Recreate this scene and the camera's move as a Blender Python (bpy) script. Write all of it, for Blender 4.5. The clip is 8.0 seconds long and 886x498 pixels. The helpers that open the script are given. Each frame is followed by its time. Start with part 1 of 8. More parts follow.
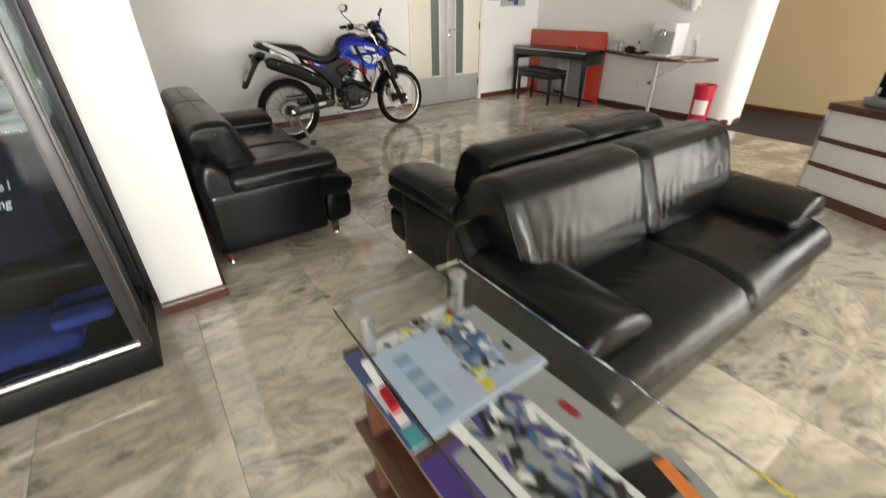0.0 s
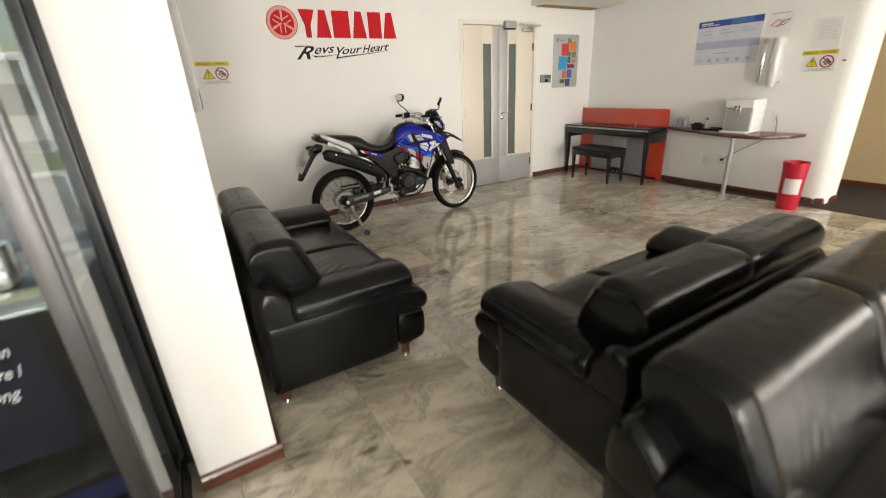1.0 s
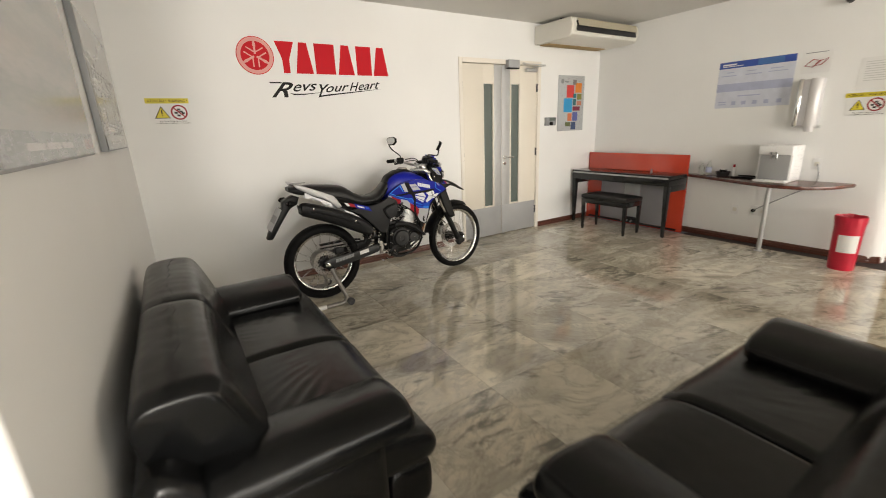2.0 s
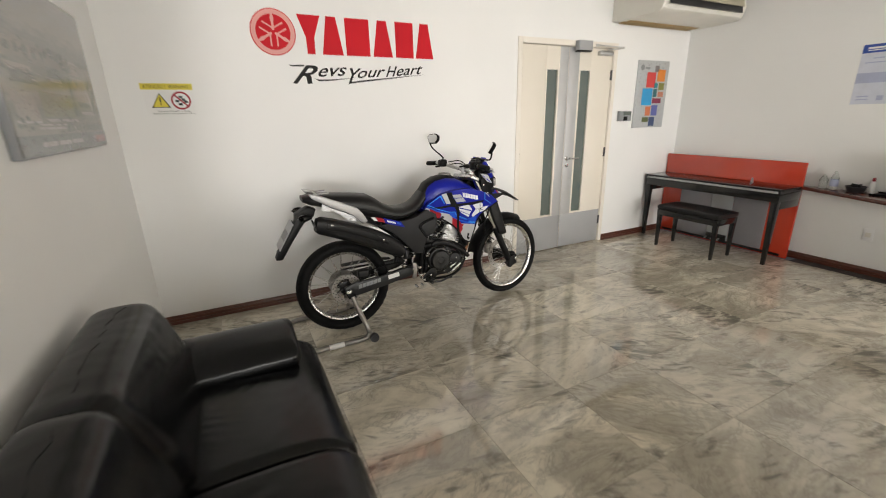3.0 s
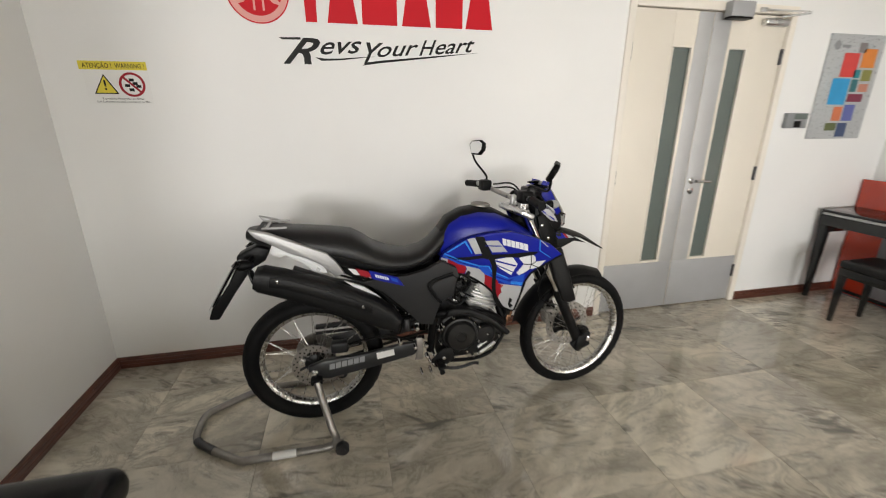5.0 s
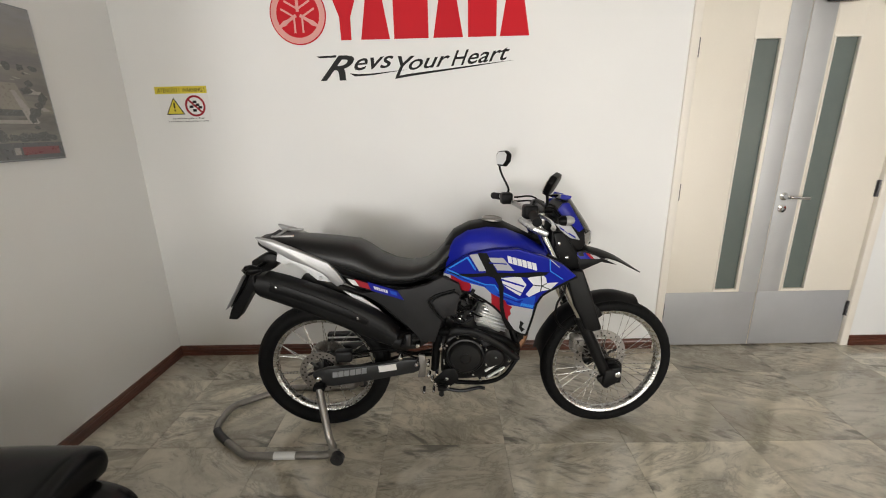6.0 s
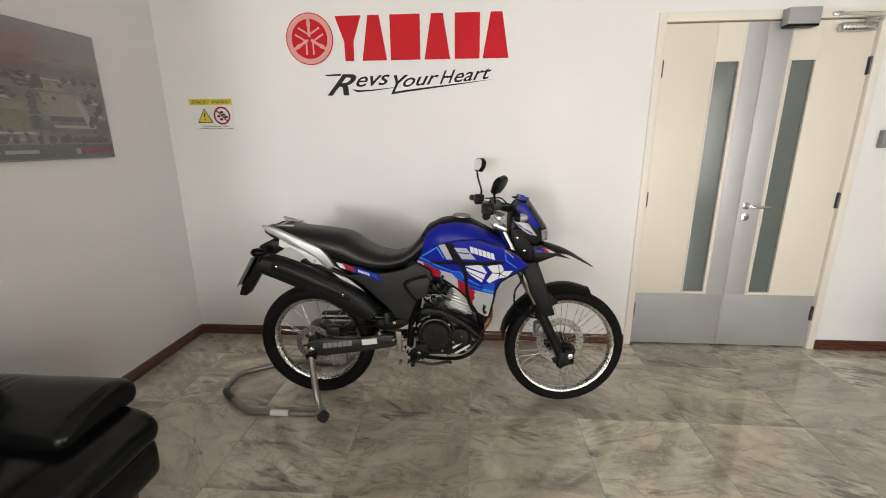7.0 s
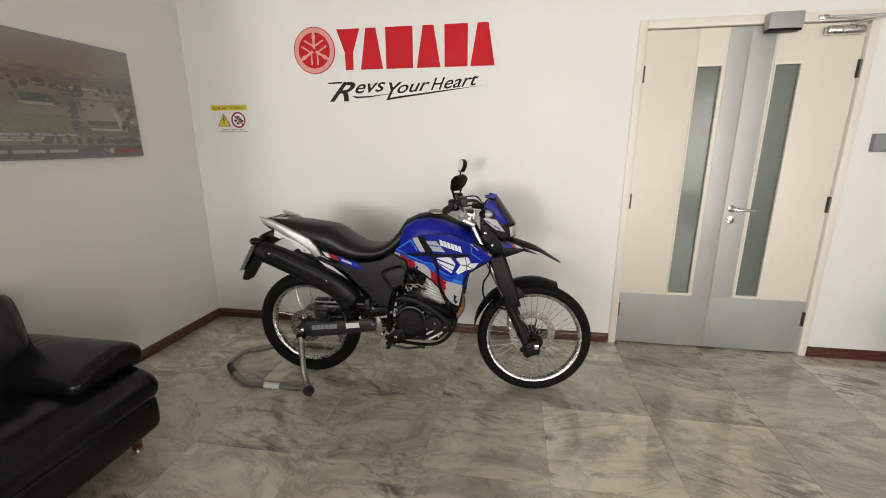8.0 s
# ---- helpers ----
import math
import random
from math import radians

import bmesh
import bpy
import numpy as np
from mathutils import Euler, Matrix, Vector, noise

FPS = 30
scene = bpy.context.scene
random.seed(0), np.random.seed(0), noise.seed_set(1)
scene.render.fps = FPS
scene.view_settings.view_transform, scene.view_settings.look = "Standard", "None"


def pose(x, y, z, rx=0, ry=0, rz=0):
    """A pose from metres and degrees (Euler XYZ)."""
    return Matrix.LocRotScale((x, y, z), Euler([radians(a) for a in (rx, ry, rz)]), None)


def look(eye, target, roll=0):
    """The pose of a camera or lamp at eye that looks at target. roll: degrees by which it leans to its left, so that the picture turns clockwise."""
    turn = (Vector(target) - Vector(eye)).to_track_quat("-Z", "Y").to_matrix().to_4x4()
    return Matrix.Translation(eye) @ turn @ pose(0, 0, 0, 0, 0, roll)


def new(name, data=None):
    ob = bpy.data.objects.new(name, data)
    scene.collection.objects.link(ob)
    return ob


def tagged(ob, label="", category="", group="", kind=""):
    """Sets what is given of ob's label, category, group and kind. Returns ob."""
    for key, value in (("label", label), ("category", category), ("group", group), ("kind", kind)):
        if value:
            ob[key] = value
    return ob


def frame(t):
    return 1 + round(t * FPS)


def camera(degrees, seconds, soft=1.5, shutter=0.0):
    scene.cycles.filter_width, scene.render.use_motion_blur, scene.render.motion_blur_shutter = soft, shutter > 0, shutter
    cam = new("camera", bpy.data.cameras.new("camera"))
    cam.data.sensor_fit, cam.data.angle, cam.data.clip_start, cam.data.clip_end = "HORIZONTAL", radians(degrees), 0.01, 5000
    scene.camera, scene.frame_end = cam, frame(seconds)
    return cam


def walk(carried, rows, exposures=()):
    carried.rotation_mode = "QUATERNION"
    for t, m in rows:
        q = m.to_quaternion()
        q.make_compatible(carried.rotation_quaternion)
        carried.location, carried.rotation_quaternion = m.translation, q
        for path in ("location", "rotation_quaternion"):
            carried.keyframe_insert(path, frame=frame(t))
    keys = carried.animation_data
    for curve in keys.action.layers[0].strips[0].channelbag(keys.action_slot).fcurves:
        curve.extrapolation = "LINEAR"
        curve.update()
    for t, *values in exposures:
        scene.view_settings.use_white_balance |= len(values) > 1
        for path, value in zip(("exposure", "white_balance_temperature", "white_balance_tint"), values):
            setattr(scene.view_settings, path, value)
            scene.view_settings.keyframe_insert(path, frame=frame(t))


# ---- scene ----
cam = camera(93.3, 8.0, soft=1.0, shutter=0.5)
PATH = [
    (0, (0.334, 0.026, 1.295), (1.321, 1.446, 0.29), -0.6),
    (0.5, (0.335, 0.333, 1.351), (1.319, 1.855, 0.506), -1.5),
    (1, (0.367, 0.64, 1.392), (1.311, 2.246, 0.664), -2.8),
    (1.5, (0.576, 1.0, 1.406), (1.548, 2.636, 0.791), -3.4),
    (1.7, (0.624, 1.138, 1.392), (1.661, 2.753, 0.827), -2.1),
    (2.8, (0.953, 1.906, 1.408), (1.855, 3.598, 0.84), -2.1),
    (3, (1.05, 2.032, 1.453), (1.905, 3.736, 0.85), -1.3),
    (3.5, (1.156, 2.394, 1.455), (2.008, 4.088, 0.818), -0.9),
    (4, (1.448, 2.545, 1.439), (2.118, 4.308, 0.775), -1.2),
    (4.5, (1.696, 2.729, 1.453), (2.218, 4.539, 0.782), -0.3),
    (5, (1.858, 2.943, 1.458), (2.286, 4.797, 0.843), 0.1),
    (5.2, (1.932, 2.988, 1.458), (2.271, 4.865, 0.857), -0.8),
    (6.3, (2.363, 2.963, 1.414), (2.278, 4.885, 0.87), -0.8),
    (6.5, (2.395, 2.869, 1.398), (2.31, 4.793, 0.859), -0.5),
    (7, (2.533, 2.668, 1.432), (2.389, 4.597, 0.924), -0.4),
    (7.5, (2.77, 2.579, 1.408), (2.516, 4.502, 0.92), 0.0),
    (8, (2.887, 2.52, 1.422), (2.567, 4.433, 0.931), -0.2),
]
EXPOSURES = [(0, 0.02, 6750, 10), (0.5, 0.02, 6950, 10), (1.0, 0.02, 7050, 10), (1.6, 0.02, 7100, 10), (3, 0.08, 6680, 10), (5, 0.04, 6560, 10), (6.5, 0.0, 6600, 10), (8, -0.03, 6640, 10)]
walk(cam, [(t, look(eye, target, roll)) for t, eye, target, roll in PATH], EXPOSURES)

# ---- sky, sun, daylight of the glazed south front and added side lights ----
world = bpy.data.worlds.new("daylight")
scene.world = world
world.use_nodes = True
_n, _l = world.node_tree.nodes, world.node_tree.links
sky = _n.new("ShaderNodeTexSky")
sky.sky_type, sky.sun_disc = "NISHITA", False
sky.sun_elevation, sky.sun_rotation = radians(56), radians(180)
sky.air_density, sky.dust_density = 1.6, 3.0
_l.new(sky.outputs["Color"], _n["Background"].inputs["Color"])
_n["Background"].inputs["Strength"].default_value = 0.15

sun = new("sun", bpy.data.lights.new("sun", "SUN"))
sun.data.energy, sun.data.angle, sun.data.color = 1.5, radians(20), (1.0, 0.96, 0.9)
sun.matrix_basis = look((2, -8, 18), (2, 4, 0))


def window_light(name, x, y, z, w, h, aim, watts, color=(0.97, 0.98, 1.0)):
    lamp = new(name, bpy.data.lights.new(name, "AREA"))
    lamp.data.shape, lamp.data.size, lamp.data.size_y = "RECTANGLE", w, h
    lamp.data.energy, lamp.data.color = watts, color
    lamp.matrix_basis = look((x, y, z), aim)
    return lamp


# Spans the added hall's full height so light falls on the floor.
window_light("window_daylight", 2.6, -10.86, 3.1, 7.4, 5.6, (2.6, 5.0, 3.1), 760, (1.0, 0.98, 0.955))
# Unseen low source, assumed from the mirror's shadow on the north wall.
window_light("southwest_daylight", -1.75, -10.86, 1.35, 1.7, 2.2, (2.6, 5.0, 1.2), 600, (1.0, 0.98, 0.955))
# No east window is known; added to brighten the west and north walls.
window_light("east_added_light", 7.24, -2.5, 1.36, 3.6, 2.2, (0.8, 1.5, 1.2), 200, (1.0, 0.975, 0.94))
# Unseen west light, added for sofa highlights and the east wall.
window_light("west_added_light", -3.08, -3.1, 1.40, 0.9, 2.0, (3.0, 0.4, 0.2), 85, (1.0, 0.975, 0.94))

# ---- small mesh kit ----
def world_of(ob):
    if ob.parent is None:
        return ob.matrix_basis.copy()
    return world_of(ob.parent) @ ob.matrix_parent_inverse @ ob.matrix_basis


def attach(ob, parent):
    if parent is not None:
        ob.parent = parent
        ob.matrix_parent_inverse = world_of(parent).inverted()
    return ob


def part(name, bm, material, parent=None, label="", sharp=38):
    """Links a bmesh as one mesh object, under a thing or a part."""
    me = bpy.data.meshes.new(name)
    bmesh.ops.recalc_face_normals(bm, faces=bm.faces)
    bm.to_mesh(me)
    bm.free()
    me.materials.append(material)
    me.polygons.foreach_set("use_smooth", [True] * len(me.polygons))
    me.set_sharp_from_angle(angle=radians(sharp))
    ob = attach(new(name, me), parent)
    if label:
        ob["label"] = label
    return ob


def share(name, mesh, m, parent):
    """Another piece on the same mesh."""
    ob = attach(new(name, mesh), parent)
    ob.matrix_basis = m
    return ob


def thing(name, x, y, z, label, category, group="", kind=""):
    ob = new(name)
    ob.empty_display_size = 0.1
    ob.matrix_basis = pose(x, y, z)
    return tagged(ob, label, category, group, kind)


def moved(bm, m):
    bmesh.ops.transform(bm, matrix=m, verts=bm.verts)
    return bm


def joined(*bms):
    out = bmesh.new()
    for b in bms:
        me = bpy.data.meshes.new("tmp")
        b.to_mesh(me)
        b.free()
        out.from_mesh(me)
        bpy.data.meshes.remove(me)
    return out


def bevel(bm, width, seg=2):
    if width > 0:
        bmesh.ops.bevel(bm, geom=list(bm.edges), offset=width, segments=seg, profile=0.5, affect="EDGES", clamp_overlap=True)
    return bm


def box(x0, y0, z0, x1, y1, z1, b=0.0, seg=2):
    bm = bmesh.new()
    m = Matrix.Translation(((x0 + x1) / 2, (y0 + y1) / 2, (z0 + z1) / 2)) @ Matrix.Diagonal((abs(x1 - x0), abs(y1 - y0), abs(z1 - z0), 1))
    bmesh.ops.create_cube(bm, size=1, matrix=m)
    return bevel(bm, b, seg)


def prism(poly, y0, y1, b=0.0, seg=2):
    """A plate: a polygon in x and z, from y0 to y1."""
    bm = bmesh.new()
    a = [bm.verts.new((x, y0, z)) for x, z in poly]
    c = [bm.verts.new((x, y1, z)) for x, z in poly]
    bm.faces.new(a)
    bm.faces.new(c[::-1])
    for i in range(len(a)):
        j = (i + 1) % len(a)
        bm.faces.new((a[j], a[i], c[i], c[j]))
    bmesh.ops.recalc_face_normals(bm, faces=bm.faces)
    return bevel(bm, b, seg)


def slab(poly, z0, z1, b=0.0, seg=2):
    """A board: a polygon in x and y, from z0 to z1."""
    bm = prism([(x, y) for x, y in poly], 0, 1, 0)
    for v in bm.verts:
        v.co = Vector((v.co.x, v.co.z, z0 + (z1 - z0) * v.co.y))
    bmesh.ops.recalc_face_normals(bm, faces=bm.faces)
    return bevel(bm, b, seg)


def spline(pts, n=6, closed=False):
    p = [Vector(q) for q in pts]
    k = len(p)
    out = []
    for i in range(k if closed else k - 1):
        a, b = p[i], p[(i + 1) % k]
        z = p[(i - 1) % k] if closed or i > 0 else a - (b - a)
        c = p[(i + 2) % k] if closed or i + 2 < k else b + (b - a)
        for j in range(n):
            t = j / n
            out.append(0.5 * (2 * a + (b - z) * t + (2 * z - 5 * a + 4 * b - c) * t * t + (3 * a - 3 * b + c - z) * t ** 3))
    if not closed:
        out.append(p[-1])
    return out


def tube(pts, r, seg=10, n=5, closed=False, flat=1.0):
    """A round bar along a smooth line; r may be a list, one radius a point."""
    line = spline(pts, n, closed) if n else [Vector(q) for q in pts]
    k = len(line)
    bm = bmesh.new()
    rings = []
    side = None
    for i, q in enumerate(line):
        a = line[(i - 1) % k] if closed or i else line[0]
        b = line[(i + 1) % k] if closed or i < k - 1 else line[-1]
        d = (b - a).normalized()
        if side is None:
            side = d.orthogonal().normalized()
        side = (side - d * side.dot(d)).normalized()
        up = d.cross(side)
        rr = r if not isinstance(r, (list, tuple)) else r[0] + (r[-1] - r[0]) * i / max(1, k - 1)
        rings.append([bm.verts.new(q + side * (rr * math.cos(u)) + up * (rr * flat * math.sin(u))) for u in (2 * math.pi * s / seg for s in range(seg))])
    for i in range(k if closed else k - 1):
        a, b = rings[i], rings[(i + 1) % k]
        for s in range(seg):
            bm.faces.new((a[s], a[(s + 1) % seg], b[(s + 1) % seg], b[s]))
    if not closed:
        bm.faces.new(rings[0][::-1])
        bm.faces.new(rings[-1])
    return bm


def lathe(profile, centre, axis="z", seg=32, cap=True):
    """Turned: profile of (radius, height) about an axis through centre."""
    bm = bmesh.new()
    rings = []
    for r, h in profile:
        rings.append([bm.verts.new((r * math.cos(u), r * math.sin(u), h)) for u in (2 * math.pi * s / seg for s in range(seg))])
    for a, b in zip(rings, rings[1:]):
        for s in range(seg):
            bm.faces.new((a[s], a[(s + 1) % seg], b[(s + 1) % seg], b[s]))
    if cap:
        bm.faces.new(rings[0][::-1])
        bm.faces.new(rings[-1])
    turn = {"z": Matrix(), "y": Matrix.Rotation(radians(90), 4, "X"), "x": Matrix.Rotation(radians(90), 4, "Y")}[axis]
    bmesh.ops.remove_doubles(bm, verts=bm.verts, dist=1e-6)
    return moved(bm, Matrix.Translation(centre) @ turn)


def ring(R, r, centre, axis="y", seg=64, sides=14, squash=1.0):
    """A tyre or hoop of major radius R."""
    bm = bmesh.new()
    rows = []
    for i in range(seg):
        u = 2 * math.pi * i / seg
        row = []
        for j in range(sides):
            w = 2 * math.pi * j / sides
            d = R + r * math.cos(w)
            row.append(bm.verts.new((d * math.cos(u), r * squash * math.sin(w), d * math.sin(u))))
        rows.append(row)
    for i in range(seg):
        a, b = rows[i], rows[(i + 1) % seg]
        for j in range(sides):
            bm.faces.new((a[j], b[j], b[(j + 1) % sides], a[(j + 1) % sides]))
    return moved(bm, Matrix.Translation(centre))


def loft(rings, cap=True):
    bm = bmesh.new()
    rows = [[bm.verts.new(q) for q in row] for row in rings]
    n = len(rows[0])
    for a, b in zip(rows, rows[1:]):
        for s in range(n):
            bm.faces.new((a[s], a[(s + 1) % n], b[(s + 1) % n], b[s]))
    if cap:
        bm.faces.new(rows[0][::-1])
        bm.faces.new(rows[-1])
    return bm


def pillow(x0, y0, z0, x1, y1, z1, r, puff=0.0, cuts=9, shape=None, rough=0.0, seed=0):
    """A soft upholstered block: rounded edges, a swelling top and, by shape(), a bent outline."""
    bm = bmesh.new()
    bmesh.ops.create_cube(bm, size=2)
    bmesh.ops.subdivide_edges(bm, edges=list(bm.edges), cuts=cuts, use_grid_fill=True)
    h = Vector(((x1 - x0) / 2, (y1 - y0) / 2, (z1 - z0) / 2))
    c = Vector(((x1 + x0) / 2, (y1 + y0) / 2, (z1 + z0) / 2))
    lim = Vector([max(1e-4, k - min(r, k * 0.98)) for k in h])
    for v in bm.verts:
        u = v.co.copy()
        # more rows near the edges, where the rounding needs them
        q = Vector([math.copysign(abs(a) ** 0.72, a) * k for a, k in zip(u, h)])
        inner = Vector([max(-m, min(m, a)) for a, m in zip(q, lim)])
        d = q - inner
        big = max(abs(a) for a in d)
        if d.length > 1e-6:
            q = inner + d.normalized() * min(big, r)
        swell = puff * (1 - u.x ** 2) * (1 - u.y ** 2)
        if u.z > 0:
            q.z += swell * u.z
        v.co = c + q
        if rough:
            p = v.co * 9 + Vector((seed * 3.1, seed * 1.7, 0))
            v.co += (v.co - c).normalized() * rough * (noise.noise(p) + 0.5 * noise.noise(p * 2.3))
        if shape:
            v.co = Vector(shape(*v.co))
    return bm


def text_bm(words, x0, x1, z, height, y, shear=0.0, rise=0.0, depth=0.002, bold=0.0):
    """Flat letters in the built-in font, from x0 to x1 on the line z, facing -y."""
    cu = bpy.data.curves.new("letters", "FONT")
    cu.body, cu.size, cu.shear, cu.extrude, cu.resolution_u = words, 1.0, shear, 0.0, 3
    cu.offset = bold
    ob = bpy.data.objects.new("letters", cu)
    scene.collection.objects.link(ob)
    me = bpy.data.meshes.new_from_object(ob.evaluated_get(bpy.context.evaluated_depsgraph_get()))
    bm = bmesh.new()
    bm.from_mesh(me)
    bpy.data.objects.remove(ob)
    bpy.data.curves.remove(cu)
    bpy.data.meshes.remove(me)
    xs = [v.co.x for v in bm.verts]
    a, b = min(xs), max(xs)
    for v in bm.verts:
        k = (v.co.x - a) / (b - a)
        v.co = Vector((x0 + k * (x1 - x0), y, z + v.co.y / 0.7 * height + k * rise))
    bmesh.ops.recalc_face_normals(bm, faces=bm.faces)
    flat = list(bm.faces)
    ext = bmesh.ops.extrude_face_region(bm, geom=flat)
    for g in ext["geom"]:
        if isinstance(g, bmesh.types.BMVert):
            g.co.y -= depth
    return bm


def on_east(bm, x):
    """Turns what was built flat facing -y at y = 0 (x running right) so that it hangs on a wall that faces -x."""
    for v in bm.verts:
        v.co = Vector((x + v.co.y, -v.co.x, v.co.z))
    return bm


def mirrored(bm, y):
    for v in bm.verts:
        v.co.y = 2 * y - v.co.y
    bmesh.ops.reverse_faces(bm, faces=bm.faces)
    return bm

# ---- materials ----
def nodes_of(name):
    m = bpy.data.materials.new(name)
    m.use_nodes = True
    t = m.node_tree
    return m, t.nodes, t.links, t.nodes["Principled BSDF"]


def mat(name, color, rough=0.5, metal=0.0, vary=0.12, scale=4.0, grain=60.0, bump=0.0, dist=0.002, coat=0.0, rvary=0.1, spec=0.5, island=0.0):
    """A plain surface with stains at a large scale, grain at a small one, and fine relief."""
    m, n, l, p = nodes_of(name)
    tc = n.new("ShaderNodeTexCoord")
    big, fine = n.new("ShaderNodeTexNoise"), n.new("ShaderNodeTexNoise")
    big.inputs["Scale"].default_value, big.inputs["Detail"].default_value = scale, 6
    fine.inputs["Scale"].default_value, fine.inputs["Detail"].default_value = grain, 5
    l.new(tc.outputs["Object"], big.inputs["Vector"])
    l.new(tc.outputs["Object"], fine.inputs["Vector"])
    add = n.new("ShaderNodeMath")
    add.operation = "MULTIPLY_ADD"
    add.inputs[1].default_value = 0.35
    l.new(fine.outputs["Fac"], add.inputs[0])
    l.new(big.outputs["Fac"], add.inputs[2])
    ramp = n.new("ShaderNodeValToRGB")
    ramp.color_ramp.elements[0].position, ramp.color_ramp.elements[1].position = 0.38, 0.98
    ramp.color_ramp.elements[0].color = (*[c * (1 - vary) for c in color], 1)
    ramp.color_ramp.elements[1].color = (*[min(1, c * (1 + vary)) for c in color], 1)
    l.new(add.outputs[0], ramp.inputs[0])
    l.new(ramp.outputs[0], p.inputs["Base Color"])
    rr = n.new("ShaderNodeMapRange")
    rr.inputs["To Min"].default_value, rr.inputs["To Max"].default_value = max(0.02, rough - rvary / 2), min(1, rough + rvary / 2)
    rr.inputs["From Min"].default_value, rr.inputs["From Max"].default_value = 0.3, 0.7
    l.new(fine.outputs["Fac"], rr.inputs[0])
    l.new(rr.outputs[0], p.inputs["Roughness"])
    p.inputs["Metallic"].default_value = metal
    p.inputs["Specular IOR Level"].default_value = spec
    p.inputs["Coat Weight"].default_value = coat
    p.inputs["Coat Roughness"].default_value = 0.05
    if bump:
        b = n.new("ShaderNodeBump")
        b.inputs["Strength"].default_value, b.inputs["Distance"].default_value = bump, dist
        l.new(fine.outputs["Fac"], b.inputs["Height"])
        l.new(b.outputs[0], p.inputs["Normal"])
    return m


def leather_mat():
    m, n, l, p = nodes_of("black_leather")
    tc = n.new("ShaderNodeTexCoord")
    pores = n.new("ShaderNodeTexVoronoi")
    pores.inputs["Scale"].default_value = 420
    crease = n.new("ShaderNodeTexNoise")
    crease.inputs["Scale"].default_value, crease.inputs["Detail"].default_value, crease.inputs["Distortion"].default_value = 4.5, 4, 1.2
    wear = n.new("ShaderNodeTexNoise")
    wear.inputs["Scale"].default_value, wear.inputs["Detail"].default_value = 3.0, 5
    for k in (pores, crease, wear):
        l.new(tc.outputs["Object"], k.inputs["Vector"])
    ramp = n.new("ShaderNodeValToRGB")
    ramp.color_ramp.elements[0].color, ramp.color_ramp.elements[1].color = (0.0038, 0.0041, 0.0044, 1), (0.0075, 0.008, 0.0085, 1)
    ramp.color_ramp.elements[0].position, ramp.color_ramp.elements[1].position = 0.35, 0.72
    l.new(wear.outputs["Fac"], ramp.inputs[0])
    l.new(ramp.outputs[0], p.inputs["Base Color"])
    mr = n.new("ShaderNodeMapRange")
    mr.inputs["From Min"].default_value, mr.inputs["From Max"].default_value = 0.3, 0.7
    mr.inputs["To Min"].default_value, mr.inputs["To Max"].default_value = 0.17, 0.27
    l.new(wear.outputs["Fac"], mr.inputs[0])
    l.new(mr.outputs[0], p.inputs["Roughness"])
    b1, b2 = n.new("ShaderNodeBump"), n.new("ShaderNodeBump")
    b1.inputs["Strength"].default_value, b1.inputs["Distance"].default_value = 0.03, 0.03
    b2.inputs["Strength"].default_value, b2.inputs["Distance"].default_value = 0.12, 0.0006
    ridge = n.new("ShaderNodeMath")
    ridge.operation = "PINGPONG"
    ridge.inputs[1].default_value = 0.13
    l.new(crease.outputs["Fac"], ridge.inputs[0])
    l.new(ridge.outputs[0], b1.inputs["Height"])
    l.new(pores.outputs["Distance"], b2.inputs["Height"])
    l.new(b1.outputs[0], b2.inputs["Normal"])
    l.new(b2.outputs[0], p.inputs["Normal"])
    p.inputs["Specular IOR Level"].default_value = 0.29
    return m


